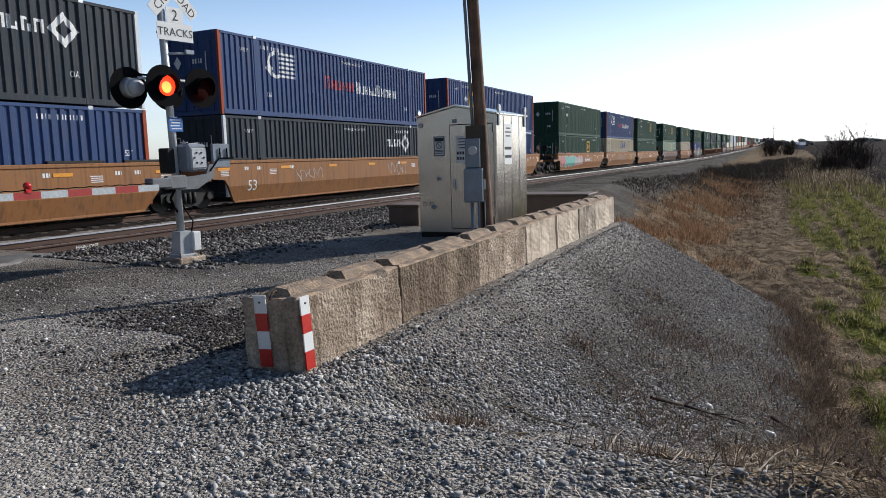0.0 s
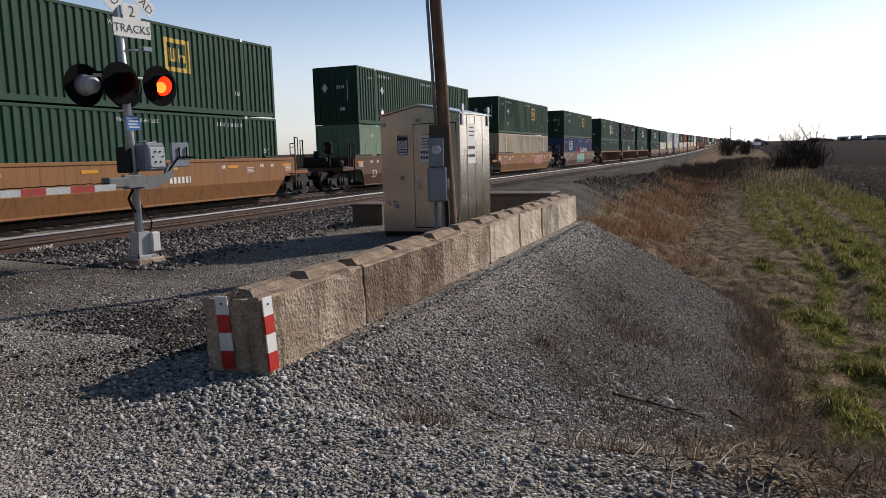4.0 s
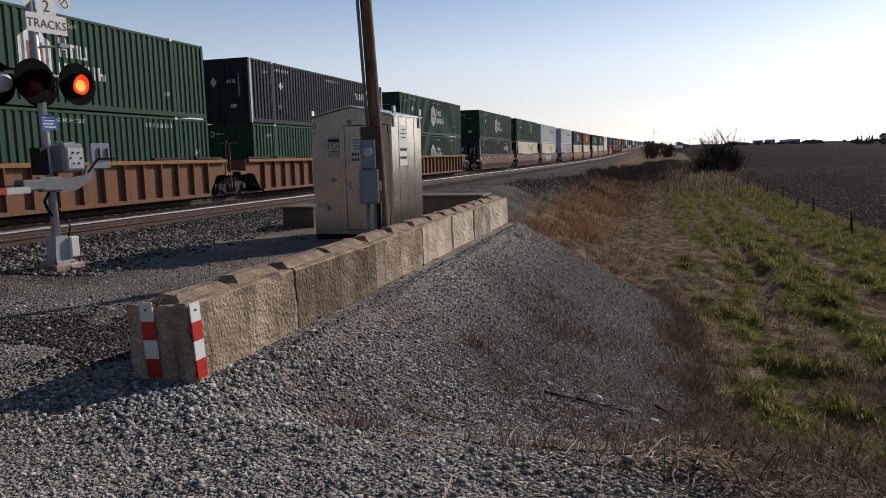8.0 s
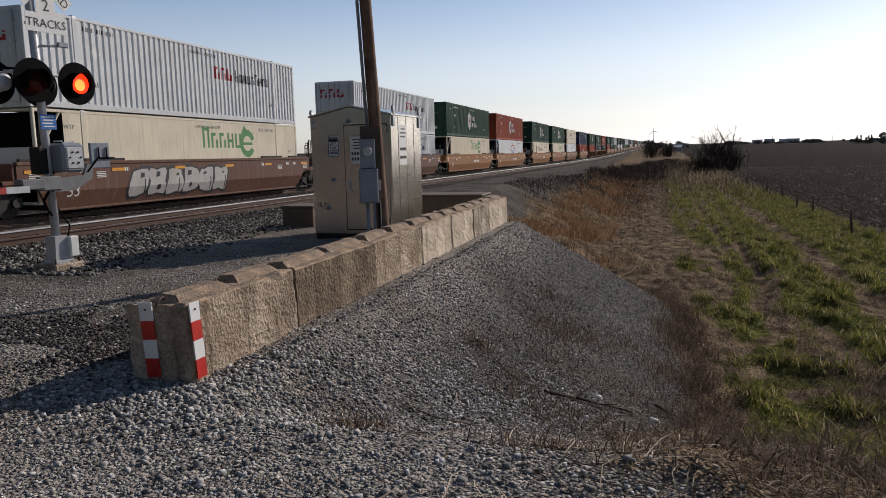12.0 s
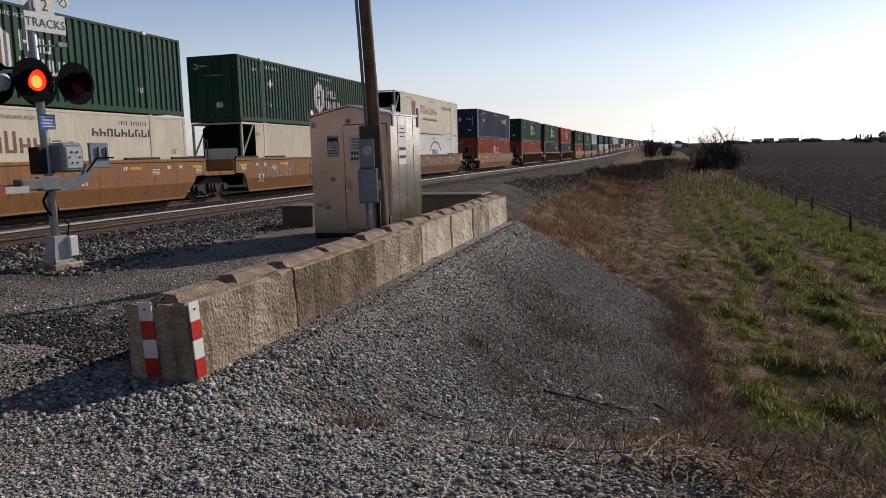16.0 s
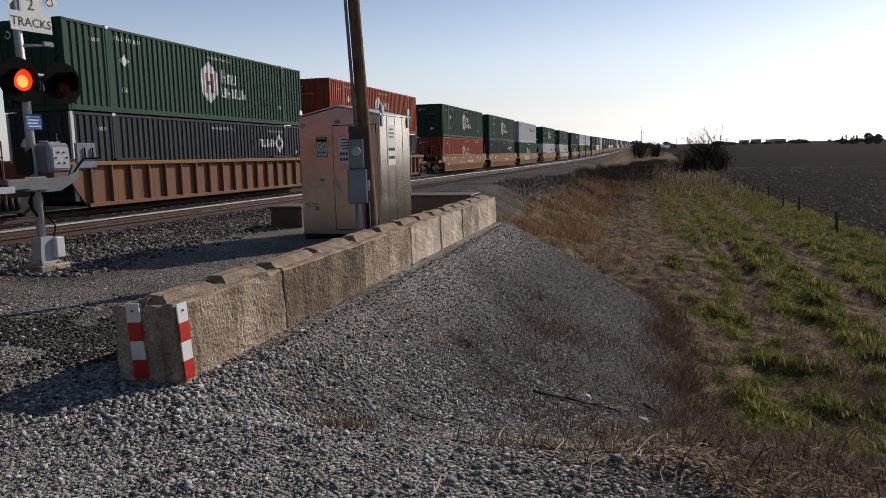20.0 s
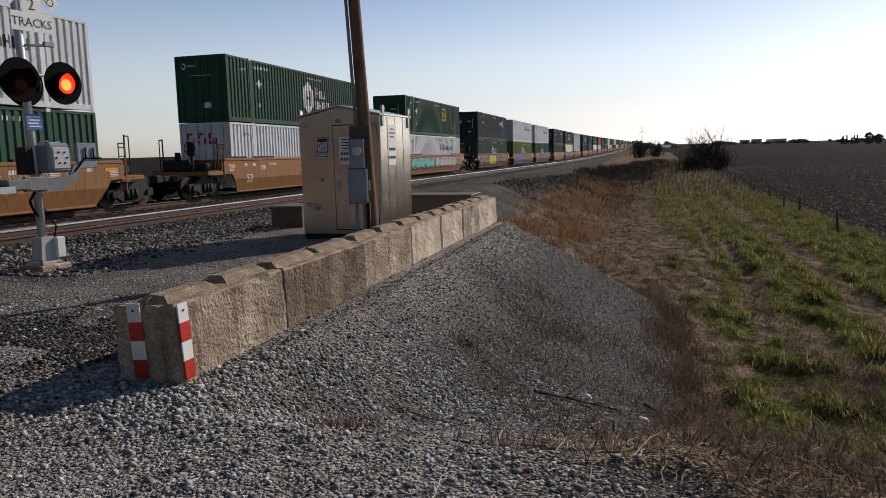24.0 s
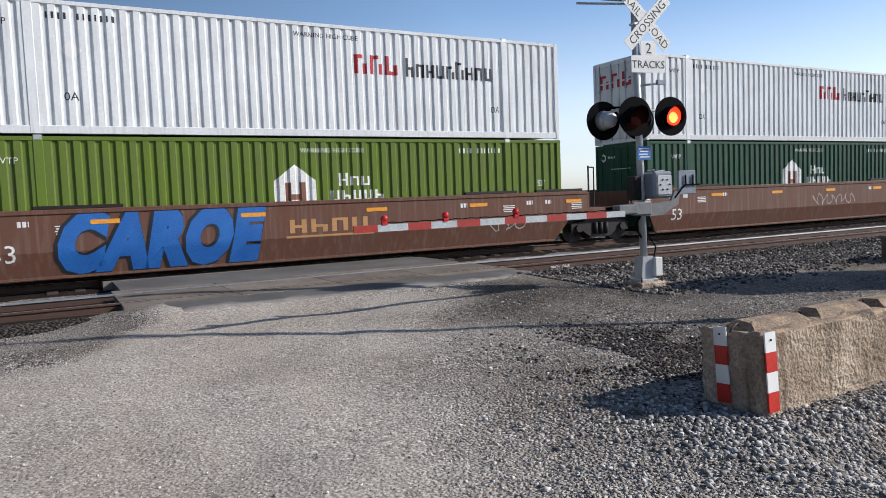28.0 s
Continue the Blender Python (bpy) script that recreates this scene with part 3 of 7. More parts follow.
def build_ties():
    bm = box(BM(), -1.3, 1.3, -0.115, 0.115, -0.34, -0.165, 0.012)
    me = link_mesh("tie", bm, M["tie"])
    track = tagged(empty("track_ties"), "creosoted timber ties under the rails", "track ties", kind="structure")
    rnd = random.Random(4)
    for centre, a, b in ((TRACK_NEAR, -6, 60), (TRACK_FAR, 0, 60)):
        y = a
        while y < b:
            if not ROAD_Y[0] - 0.3 < y < ROAD_Y[1] + 0.2:
                part("tie", me, None, track, at=pose(centre + rnd.uniform(-0.04, 0.04), y, rail_z(y) + 0.012, 0, 0, rnd.uniform(-1, 1)))
            y += 0.53


# ---- the train ----
L53, HC, HW = 16.15, 2.896, 1.295
PITCH, DEEP = 0.285, 0.042
POST_Y = 6.096


def rib(y):
    """Depth of the side sheet below its outer face at y."""
    if abs(y) > L53 / 2 - 0.14 or abs(abs(y) - POST_Y) < 0.11:
        return 0.0
    u = (y / PITCH) % 1.0
    if u < 0.46:
        return 0.0
    if u < 0.58:
        return DEEP * (u - 0.46) / 0.12
    if u < 0.87:
        return DEEP
    return DEEP * (1.0 - u) / 0.13


def rib_breaks(a, b):
    out = []
    for k in range(int(a / PITCH) - 2, int(b / PITCH) + 2):
        out += [(k + u) * PITCH for u in (0.0, 0.46, 0.58, 0.87)]
    out += [s * POST_Y + d for s in (-1, 1) for d in (-0.1101, -0.1099, 0.1099, 0.1101)]
    out += [s * (L53 / 2 - 0.14 + d) for s in (-1, 1) for d in (-0.0001, 0.0001)]
    return sorted(y for y in out if a < y < b)


def sheet_mesh(ribbed=True):
    """Side sheets, roof, floor and front wall of a long container, its base at z = 0."""
    bm = BM()
    e = L53 / 2 - 0.02
    for s in (-1, 1):
        ys = [-e] + (rib_breaks(-e, e) if ribbed else [-6.2, -5.98, -3.6, -1.2, 1.2, 3.6, 5.98, 6.2]) + [e]
        lo = [bm.verts.new((s * (HW - 0.012 - (rib(y) if ribbed else 0)), y, 0.13)) for y in ys]
        hi = [bm.verts.new((s * (HW - 0.012 - (rib(y) if ribbed else 0)), y, HC - 0.08)) for y in ys]
        for i in range(len(ys) - 1):
            bm.faces.new((lo[i], lo[i + 1], hi[i + 1], hi[i]))
    n = 46
    for z, x0 in ((HC - 0.012, HW - 0.03), (0.1, HW - 0.05)):
        prev = None
        for i in range(n + 1):
            y = -e + 2 * e * i / n
            dz = 0.012 if (i % 2 and ribbed) else 0
            row = [bm.verts.new((x, y, z + dz - 0.01)) for x in (-x0, x0)]
            if prev:
                bm.faces.new((prev[0], prev[1], row[1], row[0]))
            prev = row
    xs = [-HW + 0.08 + (2 * HW - 0.16) * i / 20 for i in range(21)]
    lo = [bm.verts.new((x, e - 0.05 - (0.035 if i % 4 in (1, 2) else 0), 0.12)) for i, x in enumerate(xs)]
    hi = [bm.verts.new((x, e - 0.05 - (0.035 if i % 4 in (1, 2) else 0), HC - 0.05)) for i, x in enumerate(xs)]
    for i in range(20):
        bm.faces.new((lo[i], lo[i + 1], hi[i + 1], hi[i]))
    bmesh.ops.recalc_face_normals(bm, faces=bm.faces[:])
    return bm


CM = {}
CM["sheet"] = link_mesh("corrugated_shell", sheet_mesh(), M["green"])
CM["plain"] = link_mesh("smooth_shell", sheet_mesh(False), M["cream"])
CM["post"] = link_mesh("corner_post", box(BM(), -0.09, 0.0, -0.075, 0.075, 0.0, HC, 0.012), M["green"])
CM["mid_post"] = link_mesh("lifting_post", box(BM(), -0.08, 0.004, -0.1, 0.1, 0.02, HC + 0.01, 0.012), M["green"])
CM["casting"] = link_mesh("corner_casting", box(BM(), -0.16, 0.006, -0.09, 0.09, 0.0, 0.12, 0.015), M["green"])
CM["rail_low"] = link_mesh("bottom_rail", box(BM(), -0.06, 0.0, -L53 / 2 + 0.1, L53 / 2 - 0.1, 0.02, 0.20, 0.01), M["green"])
CM["rail_top"] = link_mesh("top_rail", box(BM(), -0.06, 0.0, -L53 / 2 + 0.1, L53 / 2 - 0.1, HC - 0.10, HC - 0.005, 0.01), M["green"])
CM["sill"] = link_mesh("end_sill", box(BM(), -HW + 0.09, HW - 0.09, -0.05, 0.05, 0.0, 0.16, 0.01), M["green"])


def door_mesh():
    bm = box(BM(), 0.02, HW - 0.10, -0.03, 0.03, 0.17, HC - 0.12, 0.01)
    for z in (0.75, 1.45, 2.15):
        box(bm, 0.08, HW - 0.16, -0.045, -0.028, z - 0.03, z + 0.03, 0.005)
    return bm


CM["door"] = link_mesh("door", door_mesh(), M["green"])
rodbm = tube(BM(), (0, 0, 0.1), (0, 0, HC - 0.08), 0.02, n=8)
for zz in (0.5, 1.0, 1.9, 2.5):
    box(rodbm, -0.04, 0.04, -0.03, 0.03, zz - 0.04, zz + 0.04)
box(rodbm, -0.02, 0.28, -0.04, -0.02, 1.12, 1.17)
CM["rod"] = link_mesh("lock_rod", rodbm, M["galvanised"])


def reefer_frame_mesh():
    """Open end frame of a refrigerated container: posts, head and crossed braces round the machinery."""
    bm = BM()
    for s in (-1, 1):
        tube(bm, (s * (HW - 0.05), 0, 0), (s * (HW - 0.05), 0, HC), 0.06, n=8)
        tube(bm, (s * (HW - 0.05), 1.0, 0.1), (s * (HW - 0.05), 0, 1.4), 0.04, n=6)
        tube(bm, (s * (HW - 0.05), 1.0, 2.8), (s * (HW - 0.05), 0, 1.4), 0.04, n=6)
        tube(bm, (s * (HW - 0.05), 0, 0.05), (s * (HW - 0.05), 1.1, 0.05), 0.05, n=6)
        tube(bm, (s * (HW - 0.05), 0, HC - 0.05), (s * (HW - 0.05), 1.1, HC - 0.05), 0.05, n=6)
    for z in (0.05, HC - 0.05):
        tube(bm, (-HW + 0.05, 0, z), (HW - 0.05, 0, z), 0.05, n=8)
    return bm


CM["side_rib"] = link_mesh("side_rib", box(BM(), -0.03, 0.012, -0.022, 0.022, 0.18, HC - 0.09), M["beige"])


def end_marks_mesh(kind):
    """Small white marks on the end wall: an emblem or a placard, figures and a plate."""
    bm, y = BM(), -L53 / 2 - 0.012

    def flat(pts):
        bm.faces.new([bm.verts.new((u, y, v)) for u, v in pts])
    if kind == "house":
        for i in range(6):
            a0, a1 = radians(60 * i + 30), radians(60 * i + 90)
            flat([(-0.85 + r * math.cos(a), 2.45 + r * math.sin(a)) for r, a in ((0.08, a0), (0.15, a0), (0.15, a1), (0.08, a1))])
        for k in range(5):
            flat([(-0.62 + 0.075 * k, 2.42), (-0.57 + 0.075 * k, 2.42), (-0.57 + 0.075 * k, 2.5), (-0.62 + 0.075 * k, 2.5)])
        flat([(0.15, 0.62), (0.42, 0.62), (0.48, 0.72), (0.42, 0.86), (0.15, 0.86), (0.09, 0.72)])
        for k in range(9):
            flat([(-0.45 + 0.11 * k, 2.02), (-0.38 + 0.11 * k, 2.02), (-0.38 + 0.11 * k, 2.05), (-0.45 + 0.11 * k, 2.05)])
    else:
        flat([(-0.6, 1.62), (-0.42, 1.86), (-0.6, 2.1), (-0.78, 1.86)])
        for k in range(4):
            flat([(0.1 + 0.12 * k, 1.8), (0.18 + 0.12 * k, 1.8), (0.18 + 0.12 * k, 1.96), (0.1 + 0.12 * k, 1.96)])
        flat([(0.25, 0.7), (0.55, 0.7), (0.55, 0.86), (0.25, 0.86)])
        flat([(0.7, 1.2), (0.74, 1.2), (0.74, 2.2), (0.7, 2.2)])
    for f in bm.faces:
        f.normal_update()
        if f.normal.y > 0:
            f.normal_flip()
    return bm


CM["reefer_frame"] = link_mesh("end_frame", reefer_frame_mesh(), M["galvanised"])
rb = box(BM(), -0.95, 0.95, 0.25, 0.95, 1.0, 2.7, 0.08)
box(rb, -0.8, 0.8, 0.2, 0.9, 0.15, 0.95, 0.06)
CM["bulkhead"] = link_mesh("end_wall", box(BM(), -HW + 0.03, HW - 0.03, -0.03, 0.03, 0.1, HC - 0.03), M["black"])
CM["unit_panel"] = link_mesh("unit_panel", box(box(BM(), -0.86, 0.86, 0.225, 0.249, 1.02, 1.75, 0.01), -0.1, 0.1, 0.21, 0.226, 1.2, 1.4), M["white"])
CM["reefer_unit"] = link_mesh("cooling_unit", rb, M["black"])


def dressed(ob, mat):
    """Gives one object on a shared mesh its own material."""
    ob.material_slots[0].link = "OBJECT"
    ob.material_slots[0].material = mat
    return ob


def build_container(body, posts=None, plain=False, reefer=False, ribs=False):
    c = empty("shipping_container")
    mb, mp = M[body], M[posts or body]
    dressed(part("shell", CM["plain" if plain else "sheet"], None, c, at=Matrix.Translation((0, 0.56, 0)) @ Matrix.Diagonal((1, 0.93, 1, 1)) if reefer else None), mb)
    for s in (-1, 1):
        flip = 0 if s > 0 else 180
        for e in (-1, 1):
            if not (reefer and e < 0):
                dressed(part("corner_post", CM["post"], None, c, at=pose(s * HW, e * (L53 / 2 - 0.075), 0, 0, 0, flip)), mp)
            dressed(part("lifting_post", CM["mid_post"], None, c, at=pose(s * HW, e * POST_Y, 0, 0, 0, flip)), mb)
            dressed(part("corner_casting", CM["casting"], None, c, at=pose(s * (HW + 0.002), e * POST_Y, HC - 0.09, 0, 0, flip)), M["galvanised"])
        dressed(part("bottom_rail", CM["rail_low"], None, c, at=pose(s * HW, 0, 0, 0, 0, flip)), mb)
        dressed(part("top_rail", CM["rail_top"], None, c, at=pose(s * HW, 0, 0, 0, 0, flip)), mb)
    y0 = -L53 / 2
    for k in range(25 if ribs else 0):
        part("side_rib", CM["side_rib"], None, c, "thin pale upright rib", at=pose(HW - 0.012, -7.44 + 0.62 * k, 0))
    if reefer:
        dressed(part("end_frame", CM["reefer_frame"], None, c, at=pose(0, y0 + 0.06, 0)), mb)
        dressed(part("end_wall", CM["bulkhead"], None, c, at=pose(0, y0 + 1.14, 0)), M["black"])
        dressed(part("cooling_unit", CM["reefer_unit"], None, c, at=pose(0, y0 + 0.02, 0)), M["black"])
        part("unit_panel", CM["unit_panel"], None, c, "white panel of the cooling unit", at=pose(0, y0 + 0.02, 0))
    else:
        for z in (0.0, HC - 0.15):
            dressed(part("end_sill", CM["sill"], None, c, at=pose(0, y0 + 0.06, z)), mb)
        dressed(part("door", CM["door"], None, c, at=pose(0, y0 + 0.06, 0)), mb)
        dressed(part("door", CM["door"], None, c, at=pose(-HW + 0.085, y0 + 0.06, 0)), mb)
        for x in (-0.95, -0.35, 0.35, 0.95):
            dressed(part("lock_rod", CM["rod"], None, c, at=pose(x, y0, 0)), M["galvanised"] if body in ("white", "cream") else mb)
    return c


# flat marks that follow the ribs of the sheet: outlines in metres along the side (u) and up (v)
def flat_shapes(shapes):
    bm = BM()
    for k, pts in shapes:
        vs = [bm.verts.new((0, u, v)) for u, v in pts]
        f = bm.faces.new(vs)
        f.material_index = k
    return bm


def drape(bm, y_at, z_at, ribbed=True, face=HW - 0.012, proud=0.004):
    """Lays outlines onto the ribbed side sheet, cut at every fold."""
    for v in bm.verts:
        v.co.y += y_at
        v.co.z += z_at
    if ribbed:
        ys = [v.co.y for v in bm.verts]
        for y in rib_breaks(min(ys), max(ys)):
            bmesh.ops.bisect_plane(bm, geom=bm.verts[:] + bm.edges[:] + bm.faces[:], plane_co=(0, y, 0), plane_no=(0, 1, 0))
    for v in bm.verts:
        v.co.x = face + proud - (rib(v.co.y) if ribbed else 0)
    bmesh.ops.recalc_face_normals(bm, faces=bm.faces[:])
    for f in bm.faces:
        if f.normal.x < 0:
            f.normal_flip()
    return bm


def rect(k, u0, u1, v0, v1):
    return (k, [(u0, v0), (u1, v0), (u1, v1), (u0, v1)])


def bars(k, u, v, widths, h, gap=0.12, tall=()):
    """A run of plain bars that stands for a line of lettering."""
    out = []
    for i, w in enumerate(widths):
        out.append(rect(k, u, u + w, v, v + h * (1.35 if i in tall else 1.0)))
        u += w + gap
    return out


def ring(k, cu, cv, r0, r1, a0=0, a1=360, n=14, sx=1.0):
    out = []
    for i in range(n):
        t0, t1 = radians(a0 + (a1 - a0) * i / n), radians(a0 + (a1 - a0) * (i + 1) / n)
        out.append((k, [(cu + sx * r * math.cos(t), cv + r * math.sin(t)) for r, t in ((r0, t0), (r1, t0), (r1, t1), (r0, t1))]))
    return out


def house(k, cu, cv, s=1.0):
    """White gabled emblem with two dark bars, and two lines of bars beside it."""
    o = [(k, [(cu - 0.62 * s, cv - 0.45 * s), (cu, cv - 0.92 * s), (cu + 0.62 * s, cv - 0.45 * s), (cu + 0.62 * s, cv + 0.45 * s), (cu, cv + 0.92 * s), (cu - 0.62 * s, cv + 0.45 * s)])]
    return o


def house_marks(cu, cv, s=1.0):
    return ([(1, p) for _, p in [rect(1, cu - 0.3 * s, cu - 0.13 * s, cv - 0.45 * s, cv + 0.4 * s), rect(1, cu + 0.13 * s, cu + 0.3 * s, cv - 0.45 * s, cv + 0.4 * s),
                                  rect(1, cu - 0.13 * s, cu + 0.13 * s, cv - 0.1 * s, cv + 0.06 * s)]])


def letters(k, u, v, n, w, h, seed=1, tall=()):
    """n letter-sized glyph blocks, each of an upright and cross bars; they spell nothing."""
    r, out = random.Random(seed), []
    for i in range(n):
        hh = h * (1.4 if i in tall else 1.0)
        t = w * 0.26
        out.append(rect(k, u, u + t, v, v + hh))
        out.append(rect(k, u + w * 0.62, u + w * 0.62 + t, v, v + hh * r.choice((1, 1, 0.55))))
        bar = v + hh * r.choice((0.38, 0.8, 0.0))
        out.append(rect(k, u + t, u + w * 0.62, bar, bar + h * 0.2))
        u += w * 1.12
    return out


def logo_bm(kind):
    """Outlines and colours of the markings of each fleet."""
    if kind == "house":
        return [("letter_white", house(0, -0.2, 1.55, 0.95) + letters(0, 0.75, 1.6, 3, 0.36, 0.42, 2, (0,)) + letters(0, 0.65, 1.0, 5, 0.36, 0.42, 3)), ("letter_brown", [(0, p) for _, p in house_marks(-0.2, 1.55, 0.95)])]
    if kind == "house_low":
        return [("letter_white", house(0, -0.44, 1.42, 0.88) + letters(0, 0.75, 1.66, 3, 0.28, 0.24, 2, (0,)) + letters(0, 0.5, 1.26, 5, 0.28, 0.28, 3)), ("letter_brown", [(0, p) for _, p in house_marks(-0.44, 1.42, 0.88)])]
    if kind == "freight":
        return [("letter_red", letters(0, 1.35, 1.68, 3, 0.40, 0.50, 5)), ("letter_black", letters(0, 2.85, 1.66, 9, 0.285, 0.36, 6, (0, 5)))]
    if kind == "square":
        fr = [rect(0, -0.6, 0.6, 2.3, 2.45), rect(0, -0.6, 0.6, 1.35, 1.5), rect(0, -0.6, -0.45, 1.5, 2.3), rect(0, 0.45, 0.6, 1.5, 2.3)]
        return [("letter_yellow", [(k, [(u + 2.6, v) for u, v in p]) for k, p in fr + letters(0, -0.38, 1.68, 2, 0.38, 0.45, 3)])]
    if kind == "square_blue":
        return [("letter_yellow", [rect(0, -4.9, -3.5, 1.35, 2.35)]), ("letter_blue", letters(0, -4.7, 1.6, 3, 0.36, 0.5, 9))]
    if kind == "stack":
        lines = [rect(0, -4.7, -3.7, 1.55 + 0.17 * i, 1.64 + 0.17 * i) for i in range(6)]
        return [("letter_white", lines + ring(0, -4.9, 2.0, 0.38, 0.52, 90, 300, 10) + letters(0, 0.9, 1.3, 10, 0.34, 0.38, 7, (0, 5))), ("letter_red", letters(0, -1.6, 1.35, 5, 0.42, 0.4, 8, (0,)))]
    if kind == "ring":
        dia = []
        for i in range(4):
            c0, s0, c1, s1 = math.cos(radians(90 * i)), math.sin(radians(90 * i)), math.cos(radians(90 * i + 90)), math.sin(radians(90 * i + 90))
            dia.append((0, [(5.5 + 0.48 * c0, 2.0 + 0.48 * s0), (5.5 + 0.48 * c1, 2.0 + 0.48 * s1), (5.5 + 0.24 * c1, 2.0 + 0.24 * s1), (5.5 + 0.24 * c0, 2.0 + 0.24 * s0)]))
        return [("letter_white", dia + letters(0, 3.55, 1.82, 4, 0.32, 0.36, 12))]
    if kind == "cat":
        return [("letter_green", letters(0, 0.2, 1.75, 5, 0.52, 0.62, 21, (0,)) + ring(0, 3.5, 1.95, 0.34, 0.62, 20, 330, 12) + [rect(0, 3.0, 3.9, 1.88, 2.0), (0, [(3.0, 2.35), (3.3, 2.75), (3.6, 2.4)])])]
    if kind == "crest":
        crest = [(0, [(-4.6, 2.3), (-4.35, 2.5), (-4.1, 2.3), (-3.85, 2.5), (-3.6, 2.3), (-3.75, 1.3), (-4.1, 0.85), (-4.45, 1.3)])]
        return [("letter_brown", crest + letters(0, -2.6, 1.55, 9, 0.44, 0.45, 31, (0, 1, 2, 5))), ("letter_black", letters(0, -1.9, 1.05, 18, 0.19, 0.18, 32) + letters(0, 3.2, 2.1, 9, 0.3, 0.26, 33))]
    if kind == "arc":
        return [("letter_red", ring(0, 1.2, 1.35, 0.9, 1.05, 15, 165, 12, 1.5)), ("letter_blue", letters(0, 0.2, 1.2, 3, 0.55, 0.5, 41) + ring(0, 1.2, 1.4, 0.95, 1.0, 190, 350, 12, 1.4))]
    if kind == "blue_letters":
        return [("letter_blue", letters(0, -0.2, 1.75, 3, 0.85, 0.75, 51))]
    return []


def text_mesh(words, size, align="CENTER"):
    cu = bpy.data.curves.new("words", "FONT")
    cu.body, cu.size, cu.align_x, cu.resolution_u = words, size, align, 2
    ob = bpy.data.objects.new("words", cu)
    me = bpy.data.meshes.new_from_object(ob)
    bpy.data.objects.remove(ob)
    return me


def text_on_side(words, size):
    """A bmesh of words lying in the plane x = 0, reading along +y."""
    bm = BM()
    me = text_mesh(words, size)
    bm.from_mesh(me)
    bpy.data.meshes.remove(me)
    for v in bm.verts:
        v.co = Vector((0, v.co.x, v.co.y))
    return bm


LOGO = {}


def logo_parts(container, kind, ribbed=True):
    key = (kind, ribbed)
    if key not in LOGO:
        LOGO[key] = [(col, link_mesh("marking", drape(flat_shapes([(0, p) for _, p in sh]), 0, 0, ribbed, proud=0.004 + 0.004 * i), M[col])) for i, (col, sh) in enumerate(logo_bm(kind))]
    for col, me in LOGO[key]:
        part("marking", me, None, container, label=col.replace("letter_", "") + " fleet marking")


SMALL = {}


def small_marks(container, dark, ribbed, low):
    """Length figures, warning words and small plates along the side."""
    key = (dark, ribbed, low)
    col = M["letter_black" if dark else "letter_white"]
    if key not in SMALL:
        figures = bars(0, -5.75, 2.5, (0.035, 0.05, 0.035, 0.05), 0.14, 0.075) + bars(0, -5.15, 2.5, (0.05, 0.035, 0.05, 0.035, 0.05, 0.035, 0.06), 0.14, 0.075)
        SMALL[key] = [
            ("warning_words", drape(text_on_side("WARNING HIGH CUBE", 0.17), 0.6, 2.53, ribbed), col),
            ("number_bar", drape(flat_shapes(figures if not low else [(0, [(u + 10.2, v) for u, v in p]) for _, p in figures]), 0, 0, ribbed), col),
            ("strength_mark", drape(text_on_side("0A", 0.26), -5.35, 0.75, ribbed), col),
            ("strength_mark", drape(text_on_side("0A", 0.26), 5.75, 0.75, ribbed), col),
            ("post_mark", drape(text_on_side("WTP", 0.2), -6.7, 2.3, ribbed), col),
            *([] if low else [("placard", drape(flat_shapes([(0, [(-5.3, 1.62), (-5.08, 1.84), (-5.3, 2.06), (-5.52, 1.84)])]), 0, 0, ribbed), M["sign_white"])]),
        ] + ([("length_mark", drape(text_on_side("53'", 0.26), 7.3, 1.5, ribbed), col)] if low else [])
        SMALL[key] = [(name, link_mesh(name, bm, mat)) for name, bm, mat in SMALL[key]]
    for name, me in SMALL[key]:
        mark = part(name, me, None, container)
        if name in ("number_bar", "warning_words"):
            tagged(mark, kind="stuff")


# well cars
CREASE = 0.74


def side_sill_mesh(ribbed):
    bm = BM()
    out = [(-8.95, 1.60), (8.95, 1.60), (8.95, 1.02), (8.35, 0.98), (7.75, 0.16), (-7.75, 0.16), (-8.35, 0.98), (-8.95, 1.02)]
    if ribbed:
        prism(bm, out, "x", -0.07, -0.04)
        for i in range(17):
            y = -7.6 + 0.95 * i
            box(bm, -0.045, 0.10, y - 0.035, y + 0.035, 0.28, 1.52, 0.01)
        box(bm, -0.06, 0.07, -7.75, 7.75, 0.14, 0.28, 0.015)
    else:
        prism(bm, out, "x", -0.06, 0.03)
        bmesh.ops.bisect_plane(bm, geom=bm.verts[:] + bm.edges[:] + bm.faces[:], plane_co=(0, 0, CREASE), plane_no=(0, 0, 1))
        for v in bm.verts:
            v.co.x -= max(0.0, CREASE - v.co.z) * 0.30
        box(bm, -0.08, 0.06, -8.95, 8.95, 1.55, 1.66, 0.015)
        box(bm, -0.2, -0.12, -7.75, 7.75, 0.13, 0.21, 0.015)
    return bm


# tan chord on rust cars: its sunlit paleness is put into the colour
CM["chord"] = link_mesh("top_chord", box(BM(), -0.06, 0.12, -8.95, 8.95, 1.50, 1.64, 0.015), M["tan"])
CM["sill_smooth"] = link_mesh("side_sill", side_sill_mesh(False), M["tan"])
CM["sill_ribbed"] = link_mesh("side_sill", side_sill_mesh(True), M["tan"])
CM["cross_bearer"] = link_mesh("cross_bearer", box(BM(), -1.2, 1.2, -0.15, 0.15, 0.17, 0.345), M["steel_dark"])
CM["floor"] = link_mesh("well_floor", box(BM(), -1.18, 1.18, -7.7, 7.7, 0.18, 0.34), M["steel_dark"])
